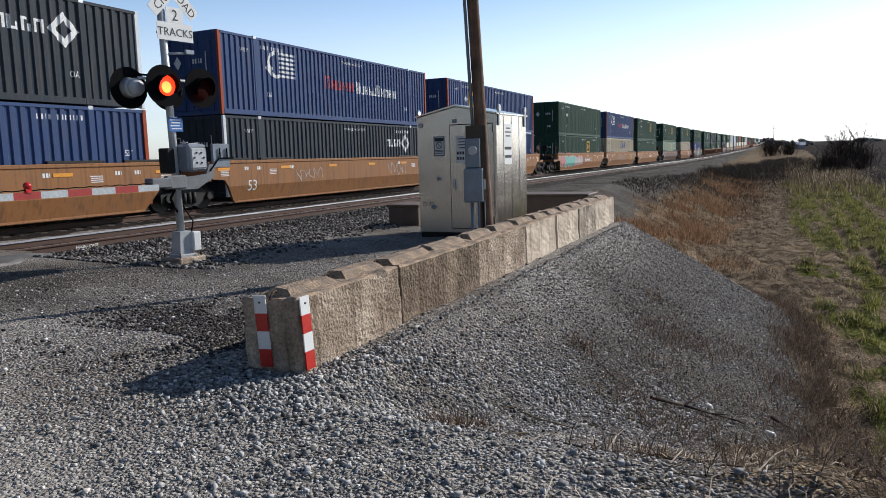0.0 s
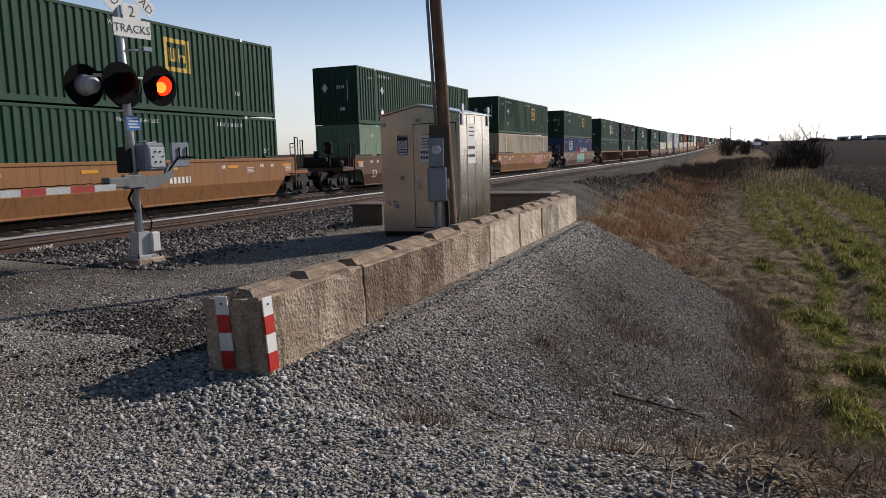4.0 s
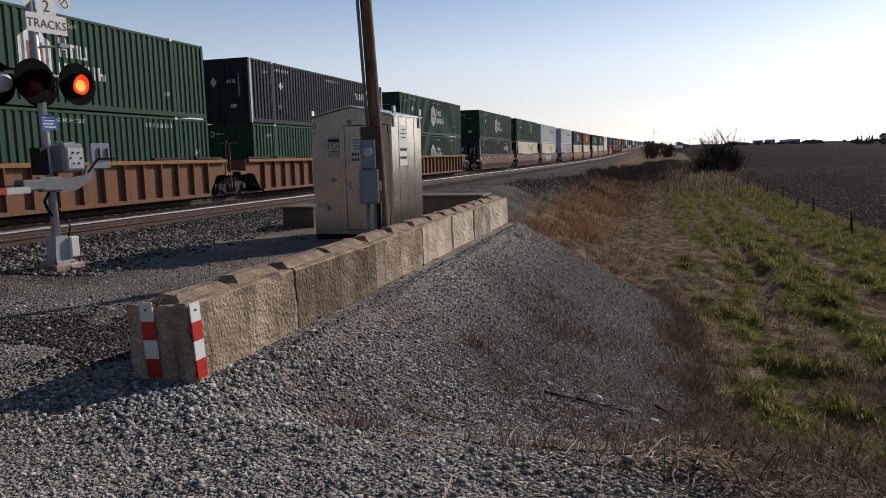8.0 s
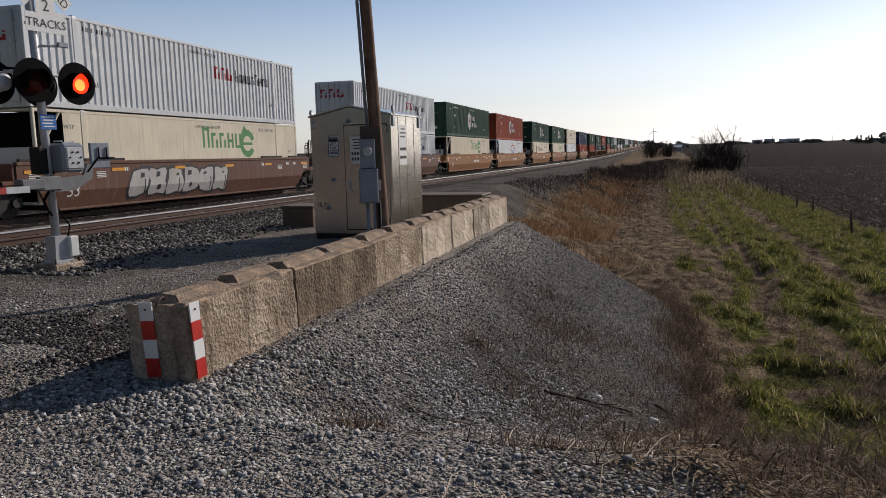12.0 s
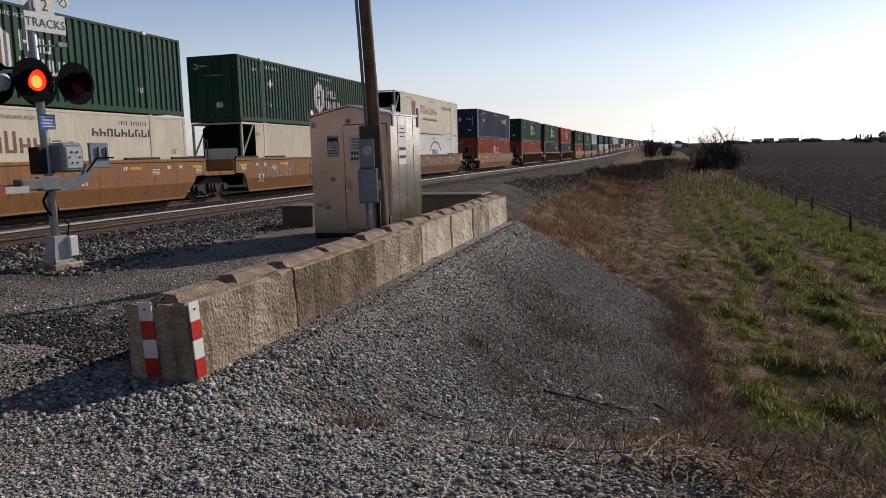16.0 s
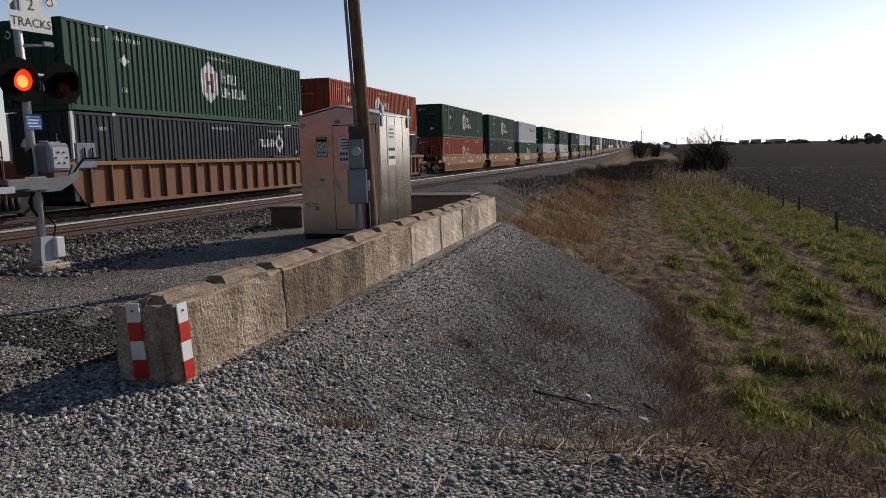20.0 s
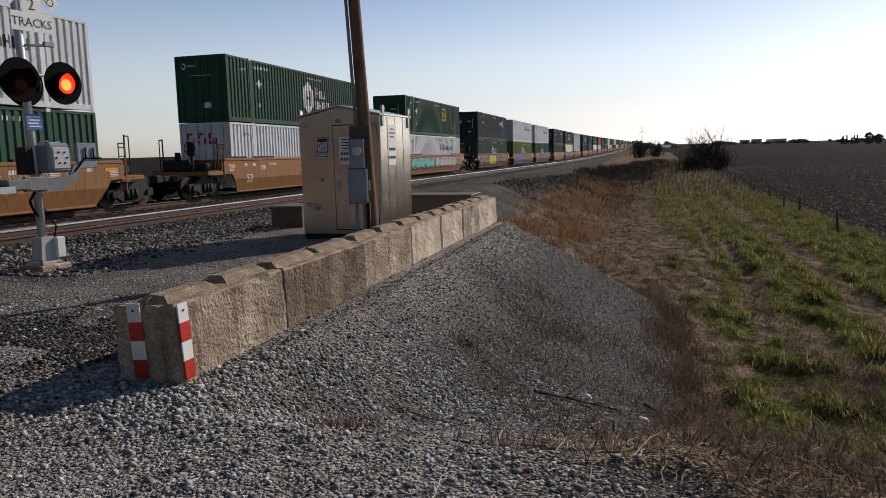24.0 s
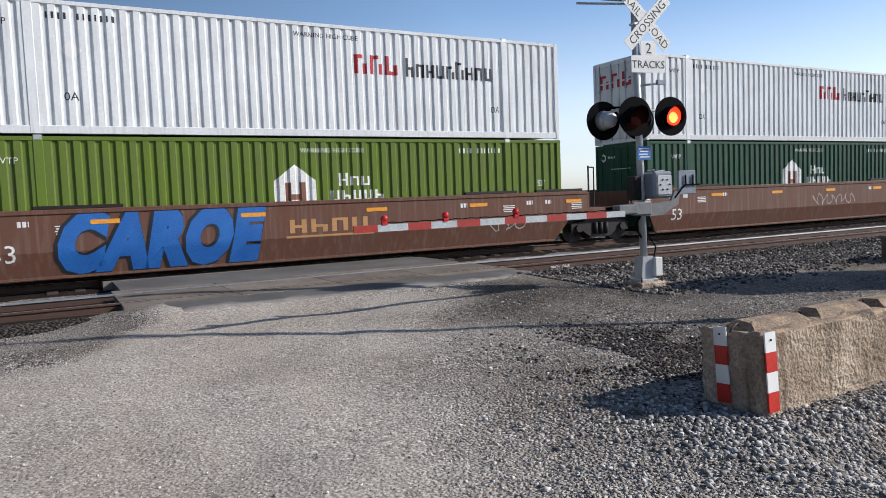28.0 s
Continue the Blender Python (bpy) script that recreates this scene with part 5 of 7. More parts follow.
def build_train():
    for n, (s, top, low, car_col) in enumerate(STACKS):
        gap_low = s - STACKS[n - 1][0] if n else 23.0
        gap_high = STACKS[n + 1][0] - s if n + 1 < len(STACKS) else 23.0
        ribbed, col = car_col.endswith("+"), car_col.rstrip("+")
        car = build_car(col, ribbed, gap_low < 21.5, gap_high < 21.5)
        tagged(car, f"{ {'tan': 'tan', 'brown': 'brown', 'rust': 'rust-brown'}[col]} {'ribbed' if ribbed else 'smooth-sided'} steel well car with two stacked containers", "rail car", group="cars of the stack train")
        if not ribbed and n < 40:
            car_marks(car, col == "tan" and n in (2, 3, 5, 16, 17, 18, 25, 26))
            if n in (30, 31):
                if "car_name" not in CM:
                    CM["car_name"] = link_mesh("owner_marking", on_car(flat_shapes(letters(0, -0.7, 0.85, 4, 0.5, 0.34, 61) + [rect(0, -0.8, 1.6, 0.72, 0.78)]), 0.003), M["letter_tan"])
                part("owner_marking", CM["car_name"], None, car, "faded tan owner marking")
            for k, (way, *rest) in enumerate(SPRAY.get(n, ())):
                if way == "w":
                    sprayed_words(car, *rest)
                elif way == "g":
                    graffiti(car, *rest, n * 10 + k)
                else:
                    scrawl(car, *rest, n * 10 + k)
        mid = s + L53 / 2
        TRAIN.append((car, mid, 0.0))
        for k, (paint_name, posts, logo) in enumerate((low, top)):
            flat = paint_name == "cream" or (paint_name == "white" and logo == "arc")
            ribs = paint_name == "pale_green"
            c = build_container(paint_name, posts or None, flat or ribs, flat, ribs)
            flat = flat or ribs
            if not flat and paint_name != "white" and n < 36:
                key = "house" if logo.startswith("house") else "plate"
                if "end_" + key not in CM:
                    CM["end_" + key] = link_mesh("end_marking", end_marks_mesh(key), M["letter_white"])
                tagged(part("end_marking", CM["end_" + key], None, c, "small white marks on the end wall"), kind="stuff")
            if logo:
                logo_parts(c, logo, not flat)
            if logo == "freight":
                if "end_mark" not in CM:
                    CM["end_mark"] = link_mesh("end_marking", end_mark(), M["letter_red"])
                part("end_marking", CM["end_mark"], None, c, "red fleet marking on the doors")
            if n < 36:
                small_marks(c, paint_name in ("white", "cream", "beige"), not flat, k == 0)
            tagged(c, f"{COLOUR_WORDS[paint_name]} {'ribbed' if ribs else 'smooth' if flat else 'corrugated'} steel container, {'upper' if k else 'lower'} of a double stack", "shipping container", group="containers on the train")
            TRAIN.append((c, mid, 0.36 + k * (HC + 0.03)))


build_train()


def train_way(t):
    return 22.685 * t + 0.0428 * t * t


def rolling(mid, up):
    rows = []
    for t in [2.0 * i for i in range(14)] + [27.0, 27.5, 28.0]:
        y = mid - train_way(t) + (0.5 if t == 28.0 else 0.0)
        z, slope = rail_z(y), (rail_z(y + 8) - rail_z(y - 8)) / 16
        rows.append((t, pose(TRACK_FAR, y, z + up, math.degrees(math.atan(slope)))))
    return rows


# ---- block wall ----
WALL_X, WALL_TOP = -3.6, 0.61
JOINTS = [4.74, 6.5, 8.69, 10.64, 12.38, 13.93, 15.33, 17.21]


BLOCKS = []
BLOCK_LOOK = ("concrete", "brown_concrete", "concrete", "pale_concrete", "pale_concrete", "streaked_concrete", "pale_concrete")


def build_wall():
    rnd = random.Random(8)
    for i, (a, b) in enumerate(zip(JOINTS, JOINTS[1:])):
        bm = box(BM(), -0.305, 0.305, -(b - a) / 2 + 0.012, (b - a) / 2 - 0.012, -0.12, WALL_TOP, 0.02)
        bmesh.ops.subdivide_edges(bm, edges=[e for e in bm.edges if e.calc_length() > 0.3], cuts=11, use_grid_fill=True)
        for v in bm.verts:
            p = v.co * 1.0
            q = noise.noise((p.x * 5 + i * 9, p.y * 5, p.z * 5))
            edge = 1.6 if p.z > 0.55 else 1.0
            v.co += v.normal * (0.016 * q + 0.012 * noise.noise((p.x * 14, p.y * 14 + i, p.z * 14))) * edge + Vector((0, 0, 0.012 * noise.noise((p.y * 3 + i, p.x * 3, 2)) if p.z > 0.5 else 0))
        for f in bm.faces:
            f.material_index = 1 if f.normal.z > 0.7 and f.calc_center_median().z > 0.5 else 0
            f.smooth = False
        block = part("concrete_block", bm, [M[BLOCK_LOOK[i]], M["concrete_top"]], at=pose(WALL_X - 0.305 + (0.037 if i == 0 else 0.015 + rnd.uniform(-0.01, 0.01)), (a + b) / 2, 0, 0, -3.5 if i == 0 else -1.5, rnd.uniform(-0.6, 0.6)))
        BLOCKS.append(block)
        tagged(block, "weathered precast concrete block with a soiled rusty top", "concrete block", group="blocks of the retaining wall")


build_wall()


def wall_fittings():
    """Raised keys, lifting loops and the striped boards on the block wall."""
    rnd = random.Random(3)
    for i, (a, b) in enumerate(zip(JOINTS, JOINTS[1:])):
        for k in (0.265, 0.755):
            y = a + (b - a) * k
            w, l, h = 0.16, rnd.uniform(0.40, 0.44) * (b - a), rnd.uniform(0.06, 0.08)
            bm = BM()
            lo = [bm.verts.new((sx * w, sy * l / 2, 0)) for sx, sy in ((-1, -1), (1, -1), (1, 1), (-1, 1))]
            hi = [bm.verts.new((sx * w * 0.42 + rnd.uniform(-0.01, 0.01), sy * (l / 2 - 0.05), h + rnd.uniform(-0.012, 0.012))) for sx, sy in ((-1, -1), (1, -1), (1, 1), (-1, 1))]
            bm.faces.new(hi)
            for q in range(4):
                bm.faces.new((lo[q], lo[(q + 1) % 4], hi[(q + 1) % 4], hi[q]))
            bmesh.ops.subdivide_edges(bm, edges=bm.edges[:], cuts=2, use_grid_fill=True)
            for v in bm.verts:
                v.co += Vector((noise.noise(v.co * 9), noise.noise(v.co * 8 + Vector((5, i, 0))), noise.noise(v.co * 7 + Vector((0, 9, i))))) * 0.012
            bmesh.ops.recalc_face_normals(bm, faces=bm.faces[:])
            block = BLOCKS[i]
            inv = block.matrix_basis.inverted()
            part("raised_key", bm, M["concrete_top"], block, "chipped raised locking key", at=inv @ pose(WALL_X - 0.28, y, WALL_TOP - 0.008))
            lb = BM()
            pts = [Vector((0.0, 0.09 * math.cos(radians(t)), 0.075 * math.sin(radians(t)))) for t in range(0, 181, 30)]
            for p, q in zip(pts, pts[1:]):
                tube(lb, p, q, 0.008, n=6)
            part("lifting_loop", lb, M["rail"], block, "rusty bent lifting loop", at=inv @ pose(WALL_X - 0.3, y - l / 2 - 0.05, WALL_TOP - 0.012, 0, rnd.uniform(-25, 25), 20))
    for k, at in enumerate((pose(-3.93, JOINTS[0] - 0.016, 0, 0, -3.5, 0), pose(-3.54, JOINTS[0] + 0.062, 0, 0, -3.5, 0) @ pose(0, 0, 0, 0, 0, 90))):
        board = tagged(empty("marker_board", at), "red and white striped marker board on the concrete block", "marker board", group="striped marker boards")
        for q in range(4):
            bm = box(BM(), -0.062, 0.062, -0.012, 0.0, 0.02 + 0.155 * q, 0.175 + 0.155 * q)
            part("stripe", bm, M["sign_red" if q % 2 == 0 else "sign_white"], board, "red reflective stripe" if q % 2 == 0 else "white reflective stripe")
        part("bolt", tube(BM(), (0, -0.02, 0.58), (0, -0.01, 0.58), 0.009, n=8), M["steel_dark"], board)


wall_fittings()


# ---- signal cabinet ----
def words_part(words, size, mat, parent, m, align="CENTER", name="lettering"):
    me = text_mesh(words, size, align)
    me.materials.append(mat)
    return part(name, me, None, parent, at=m)


def bars_part(parent, rows_of, m, mat, name="text_bar"):
    """Lines of plain bars in the local xz-plane, facing -y: (x0, x1, z0, z1) each."""
    for x0, x1, z0, z1 in rows_of:
        part(name, box(BM(), x0, x1, -0.001, 0.0, z0, z1), mat, parent, at=m)


def build_cabinet():
    cx, y0, z0 = -6.07, 13.6, 0.05
    c = tagged(empty("signal_cabinet", pose(cx, y0, z0)), "bare aluminium railway signal cabinet with a low gabled roof", "signal cabinet")
    w, d, h = 0.89, 1.85, 2.46
    body = BM()
    prism(body, [(-w, 0.06), (w, 0.06), (w, h), (0, h + 0.19), (-w, h)], "y", 0, d)
    bmesh.ops.bevel(body, geom=[e for e in body.edges], offset=0.008, segments=1, affect="EDGES")
    part("body", body, M["aluminium"], c)
    for s in (-1, 1):
        rb = BM()
        prism(rb, [(0, h + 0.20), (s * (w + 0.03), h + 0.002), (s * (w + 0.03), h + 0.03), (0, h + 0.235)], "y", -0.03, d + 0.03)
        part("roof_panel", rb, M["aluminium"], c)
    part("base_skirt", box(BM(), -w + 0.02, w - 0.02, 0.02, d - 0.02, -0.08, 0.07), M["steel_dark"], c)
    door = part("door", box(BM(), -0.13, 0.80, -0.022, 0.001, 0.16, 2.28, 0.006), M["aluminium"], c, "flush aluminium door")
    part("door_gap", box(BM(), -0.145, 0.815, -0.003, 0.001, 0.145, 2.295), M["black"], c)
    hb = box(BM(), -0.025, 0.025, -0.07, -0.02, 1.02, 1.18, 0.01)
    tube(hb, (0.0, -0.06, 1.1), (0.05, -0.07, 0.95), 0.012, n=6)
    part("handle", hb, M["galvanised"], door, "steel latch handle", at=pose(-0.05, 0, 0))
    part("hinge", box(BM(), 0.79, 0.83, -0.03, 0.0, 0.4, 2.1), M["aluminium"], door)
    for x, z, s in ((-0.41, 1.19, 0.045), (-0.55, 0.60, 0.05), (-0.02, 2.36, 0.05)):
        part("vent", box(BM(), x - s, x + s, -0.02, 0.0, z - s * 0.8, z + s * 0.8, 0.004), M["grey_box"], c, "small louvred vent")
    part("lamp_disc", tube(BM(), (-0.8, -0.03, 2.3), (-0.8, 0.0, 2.3), 0.05, n=12), M["galvanised"], c)
    pl = part("danger_placard", box(BM(), -0.13, 0.13, -0.006, 0.0, -0.21, 0.21, 0.002), M["sign_white"], c, "white warning placard with a black frame", at=pose(-0.38, -0.004, 1.86))
    fr = BM()
    for q in ((-0.12, 0.12, 0.185, 0.2), (-0.12, 0.12, -0.2, -0.185), (-0.12, -0.105, -0.19, 0.19), (0.105, 0.12, -0.19, 0.19), (-0.1, 0.1, 0.10, 0.17)):
        box(fr, q[0], q[1], -0.009, -0.006, q[2], q[3])
    part("frame", fr, M["sign_black"], pl)
    rb = BM()
    for q in range(18):
        a0, a1 = radians(20 * q), radians(20 * q + 20)
        tube(rb, (0.065 * math.cos(a0), -0.008, 0.02 + 0.065 * math.sin(a0)), (0.065 * math.cos(a1), -0.008, 0.02 + 0.065 * math.sin(a1)), 0.008, n=4)
    tube(rb, (-0.045, -0.008, 0.065), (0.045, -0.008, -0.025), 0.008, n=4)
    part("symbol", rb, M["sign_black"], pl)
    bars_part(pl, [(-0.09, 0.09, -0.09 - 0.03 * q, -0.075 - 0.03 * q) for q in range(3)], pose(0, -0.007, 0), M["sign_black"])
    s2 = part("notice", box(BM(), 0.0, 0.42, -0.006, 0.0, 0.0, 0.55, 0.002), M["sign_white"], c, "white notice with black lines", at=pose(0.0, -0.024, 1.50))
    bars_part(s2, [(0.05 + 0.02 * (q % 2), 0.37 - 0.03 * (q % 3), 0.485 - 0.06 * q, 0.505 - 0.06 * q) for q in range(4)] + [(0.03 + 0.06 * q, 0.07 + 0.06 * q, 0.18, 0.24) for q in range(6)] + [(0.03 + 0.06 * q, 0.07 + 0.06 * q, 0.07, 0.13) for q in range(6) if q != 3], pose(0, -0.007, 0), M["sign_black"])
    words_part("75.73", 0.125, M["sign_black"], c, pose(-0.68, -0.003, 0.62, 90))
    # east side: standing seams, notice, lifting lugs
    for y in (0.42, 0.9, 1.38):
        part("seam", box(BM(), w, w + 0.008, y - 0.008, y + 0.008, 0.1, h - 0.02), M["aluminium"], c)
    s3 = part("notice", box(BM(), w, w + 0.006, 0.42, 0.90, 1.45, 2.28), M["sign_white"], c, "white notice with black lines")
    for q, (a, b, z) in enumerate(((0.55, 0.78, 2.18), (0.48, 0.84, 2.1), (0.52, 0.8, 2.02), (0.46, 0.86, 1.75), (0.46, 0.86, 1.58))):
        part("text_bar", box(BM(), w + 0.006, w + 0.0075, a, b, z, z + (0.025 if q < 3 else 0.06)), M["sign_black"], s3)
    for y in (0.12, 1.72):
        lug = box(BM(), w + 0.0, w + 0.03, y - 0.05, y + 0.05, h - 0.22, h + 0.16, 0.01)
        tube(lug, (w - 0.01, y, h + 0.13), (w + 0.04, y, h + 0.13), 0.07, n=14)
        part("lifting_lug", lug, M["galvanised"], c)
    part("lifting_lug", tube(BM(), (-w - 0.03, 0.1, h + 0.1), (-w + 0.02, 0.1, h + 0.1), 0.06, n=14), M["galvanised"], c)


build_cabinet()
low = tagged(empty("battery_vault", pose(-8.5, 16.2, 0)), "low dark brown utility box on the gravel", "utility box")
part("body", box(BM(), -0.42, 0.42, -0.5, 0.5, -0.05, 0.46, 0.02), M["brown_box"], low)
part("lid", box(BM(), -0.45, 0.45, -0.54, 0.54, 0.46, 0.52, 0.015), M["brown_box"], low)
low2 = tagged(empty("battery_vault", pose(-5.9, 19.2, -0.1)), "low dark brown utility box behind the cabinet", "utility box")
part("body", box(BM(), -1.3, 1.3, -0.5, 0.5, -0.05, 0.62, 0.02), M["brown_box"], low2)
part("lid", box(BM(), -1.34, 1.34, -0.54, 0.54, 0.62, 0.68, 0.015), M["brown_box"], low2)


# ---- power pole with service boxes ----
def build_pole():
    base = Vector((-4.36, 10.95, -0.05))
    side = Vector((0.929, 0.370, 0))
    lean = -side * 0.042
    p = tagged(empty("utility_pole", Matrix.Translation(base)), "weathered leaning wooden utility pole with grey service boxes", "utility pole")
    bm = BM()
    rings = []
    for i in range(19):
        z = 0.5 * i
        r = 0.108 - 0.0035 * z
        c = lean * (z - 0.5) + Vector((0, 0, z))
        rings.append([bm.verts.new(c + Vector((r * math.cos(a) * (1 + 0.04 * noise.noise((a, z, 1))), r * math.sin(a) * (1 + 0.04 * noise.noise((a, z, 4))), 0))) for a in [radians(20 * k) for k in range(18)]])
    for a, b in zip(rings, rings[1:]):
        for k in range(18):
            bm.faces.new((a[k], a[(k + 1) % 18], b[(k + 1) % 18], b[k])).smooth = True
    bm.faces.new(rings[-1])
    part("shaft", bm, M["wood"], p)
    front = Vector((0.37, -0.929, 0))

    def spot(l, f, z):
        return side * l + front * f + lean * 0.0 + Vector((0, 0, z + 0.05))
    ang = math.degrees(math.atan2(side.y, side.x))
    cd = BM()
    tube(cd, spot(-0.20, 0.05, 2.1), spot(-0.475, 0.05, 8.6), 0.026, n=8)
    part("conduit", cd, M["grey_box"], p, "grey conduit riser")
    back = part("mount_board", box(BM(), -0.16, 0.16, -0.02, 0.02, 0, 0.85), M["fence_wood"], p, "grey timber mounting board", at=Matrix.Translation(spot(-0.16, 0.13, 1.35)) @ pose(0, 0, 0, 0, 0, ang))
    mb = part("meter_box", box(BM(), -0.12, 0.12, -0.10, 0.02, 0, 0.46, 0.012), M["grey_box"], p, "grey steel meter box", at=Matrix.Translation(spot(-0.21, 0.20, 1.53)) @ pose(0, 0, 0, 0, 0, ang))
    part("meter", tube(BM(), (0.0, -0.10, 0.27), (0.0, -0.17, 0.27), 0.075, 0.07, n=16), M["galvanised"], mb, "round glass-fronted meter")
    bb = part("switch_box", box(BM(), -0.155, 0.155, -0.14, 0.02, 0, 0.54, 0.015), M["grey_box"], p, "grey steel switch box", at=Matrix.Translation(spot(-0.205, 0.22, 0.98)) @ pose(0, 0, 0, 0, 0, ang))
    part("cover", box(BM(), -0.14, 0.14, -0.155, -0.138, 0.02, 0.52, 0.006), M["grey_box"], bb)
    part("handle", box(BM(), 0.155, 0.19, -0.09, -0.05, 0.2, 0.36, 0.006), M["galvanised"], bb)
    for l, r in ((-0.24, 0.03), (-0.13, 0.022), (-0.05, 0.028)):
        part("conduit", tube(BM(), spot(l, 0.17, -0.08), spot(l, 0.17, 1.0), r, n=8), M["steel_dark"] if l > -0.1 else M["grey_box"], p)


build_pole()


# ---- crossing signal with gate ----
MAST = Vector((-9.6, 9.45, 0.08))
FACE = -8.0
FLASHERS = []


def disc(bm, m, r, n=28, mat=0, dome=0.0):
    vs = [bm.verts.new(m @ Vector((0, r * math.cos(2 * math.pi * k / n), r * math.sin(2 * math.pi * k / n)))) for k in range(n)]
    c = bm.verts.new(m @ Vector((dome, 0, 0)))
    for k in range(n):
        f = bm.faces.new((vs[k], vs[(k + 1) % n], c))
        f.material_index = mat
        f.smooth = True


def build_flasher(mast, x, y, z, front, phase):
    """A round black target with hood, housing and a lens that turns its lit or its dark face outwards."""
    turn = 0 if front else 180
    lamp = part("flasher", tube(BM(), (-0.012, 0, 0), (0.0, 0, 0), 0.345, n=36), M["black"], mast, "black flashing-light target", at=pose(x, y, z, 0, 0, turn))
    hb = BM()
    n = 22
    a = [Vector((0.0, 0.19 * math.cos(radians(-35 + 250 * k / n)), 0.19 * math.sin(radians(-35 + 250 * k / n)))) for k in range(n + 1)]
    for rr, off in ((1.0, 0.0), (0.95, 0.001)):
        lo = [hb.verts.new(p * rr) for p in a]
        hi = [hb.verts.new(p * rr + Vector((0.21 - 0.12 * abs(k - n / 2) / (n / 2), 0, -0.02))) for k, p in enumerate(a)]
        for k in range(n):
            hb.faces.new((lo[k], lo[k + 1], hi[k + 1], hi[k])).smooth = True
    part("hood", hb, M["black"], lamp, "black sheet-metal hood")
    cb = BM()
    tube(cb, (-0.22, 0, 0), (-0.012, 0, 0), 0.13, 0.18, n=20)
    bmesh.ops.create_uvsphere(cb, u_segments=16, v_segments=8, radius=0.15, matrix=pose(-0.2, 0, 0) @ Matrix.Diagonal((0.75, 1, 1, 1)))
    for f in cb.faces:
        f.smooth = True
    part("housing", cb, M["mast"], lamp, "silver-painted lamp housing")
    if front:
        lb = BM()
        disc(lb, pose(0.003, 0, 0), 0.168, mat=0, dome=0.022)
        disc(lb, pose(-0.003, 0, 0, 0, 0, 180), 0.172, mat=2, dome=0.022)
        disc(lb, pose(0.026, -0.02, -0.03), 0.095, 20, mat=1, dome=0.006)
        lens = part("lens", lb, [M["lamp_lit"], M["lamp_core"], M["lamp_dark"]], lamp, "round red lens", at=pose(0.06, 0, 0))
        FLASHERS.append((lens, phase))
    else:
        lb = BM()
        disc(lb, pose(0.012, 0, 0), 0.15, dome=0.022)
        part("lens", lb, M["lamp_dark"], lamp, "round red lens")


def build_mast():
    m = tagged(empty("crossing_signal", Matrix.Translation(MAST) @ pose(0, 0, 0, 0, 0, FACE)), "silver railroad crossing signal with flashing lights and crossbuck", "crossing signal")
    part("mast", tube(BM(), (0, 0, 0.3), (-0.02, -0.06, 5.0), 0.066, n=18), M["mast"], m, "silver-painted round mast")
    bb = box(BM(), -0.17, 0.17, -0.17, 0.17, 0.0, 0.06, 0.01)
    prism(bb, [(-0.14, 0.05), (0.14, 0.05), (0.11, 0.46), (-0.11, 0.46)], "x", -0.12, 0.12)
    part("pedestal", bb, M["mast"], m, "silver cast pedestal base")
    for sx in (-0.22, 0.22):
        for sy in (-0.22, 0.22):
            part("anchor_bolt", tube(BM(), (sx, sy, -0.1), (sx, sy, 0.1), 0.014, n=6), M["rail"], m)
    part("foundation", box(BM(), -0.28, 0.28, -0.28, 0.28, -0.3, 0.01, 0.02), M["concrete"], m)
    part("junction_box", box(BM(), 0.08, 0.2, 0.1, 0.26, 0.10, 0.44, 0.015), M["sign_white"], m, "white junction box")
    cab = BM()
    pts = [Vector((0.1, 0.14, 0.44)), Vector((0.13, 0.17, 0.62)), Vector((0.06, 0.1, 0.8)), Vector((0.0, 0.06, 0.95))]
    for p, q in zip(pts, pts[1:]):
        tube(cab, p, q, 0.012, n=6)
    pts = [Vector((0.02, -0.07, 1.2)), Vector((0.0, -0.16, 1.05)), Vector((0.02, -0.12, 0.9)), Vector((0.02, -0.05, 0.8))]
    for p, q in zip(pts, pts[1:]):
        tube(cab, p, q, 0.022, n=6)
    part("cable", cab, M["black"], m, "black flexible cable")
    # gate mechanism
    gm = part("gate_mechanism", box(BM(), -0.02, 0.32, 0.02, 0.42, 1.50, 1.98, 0.04), M["grey_box"], m, "silver gate mechanism housing")
    part("cover", box(BM(), 0.30, 0.345, 0.06, 0.40, 1.54, 1.92, 0.03), M["galvanised"], gm)
    for k in range(6):
        a = radians(60 * k)
        part("bolt", tube(BM(), (0.345, 0.23 + 0.1 * math.cos(a), 1.74 + 0.1 * math.sin(a)), (0.36, 0.23 + 0.1 * math.cos(a), 1.74 + 0.1 * math.sin(a)), 0.016, n=8), M["steel_dark"], gm)
    part("bracket", box(BM(), -0.2, 0.05, -0.2, 0.08, 1.48, 1.92, 0.02), M["steel_dark"], m, "dark grey bracket box")
    part("bell_arm", tube(BM(), (0.1, 0.2, 1.98), (0.1, 0.42, 2.0), 0.012, n=6), M["galvanised"], gm)
    part("top_bail", tube(BM(), (0.0, 0.12, 2.01), (0.2, 0.12, 2.01), 0.012, n=6), M["galvanised"], gm)
    M["grey_arm"] = material("dull_aluminium_casting", (0.20, 0.205, 0.21), 0.5, 0.4, scale=6, grain=50, bump=0.05)
    # counterweight end: arm bracket, strut and plate
    ab = BM()
    prism(ab, [(-0.16, 1.20), (0.22, 1.20), (0.58, 1.38), (0.62, 1.62), (0.50, 1.62), (0.42, 1.45), (0.10, 1.42), (-0.16, 1.42)], "x", 0.22, 0.27)
    part("arm_bracket", ab, M["grey_arm"], m, "silver counterweight arm")
    cw = box(BM(), 0.20, 0.26, 0.60, 0.98, 1.55, 1.98, 0.01)
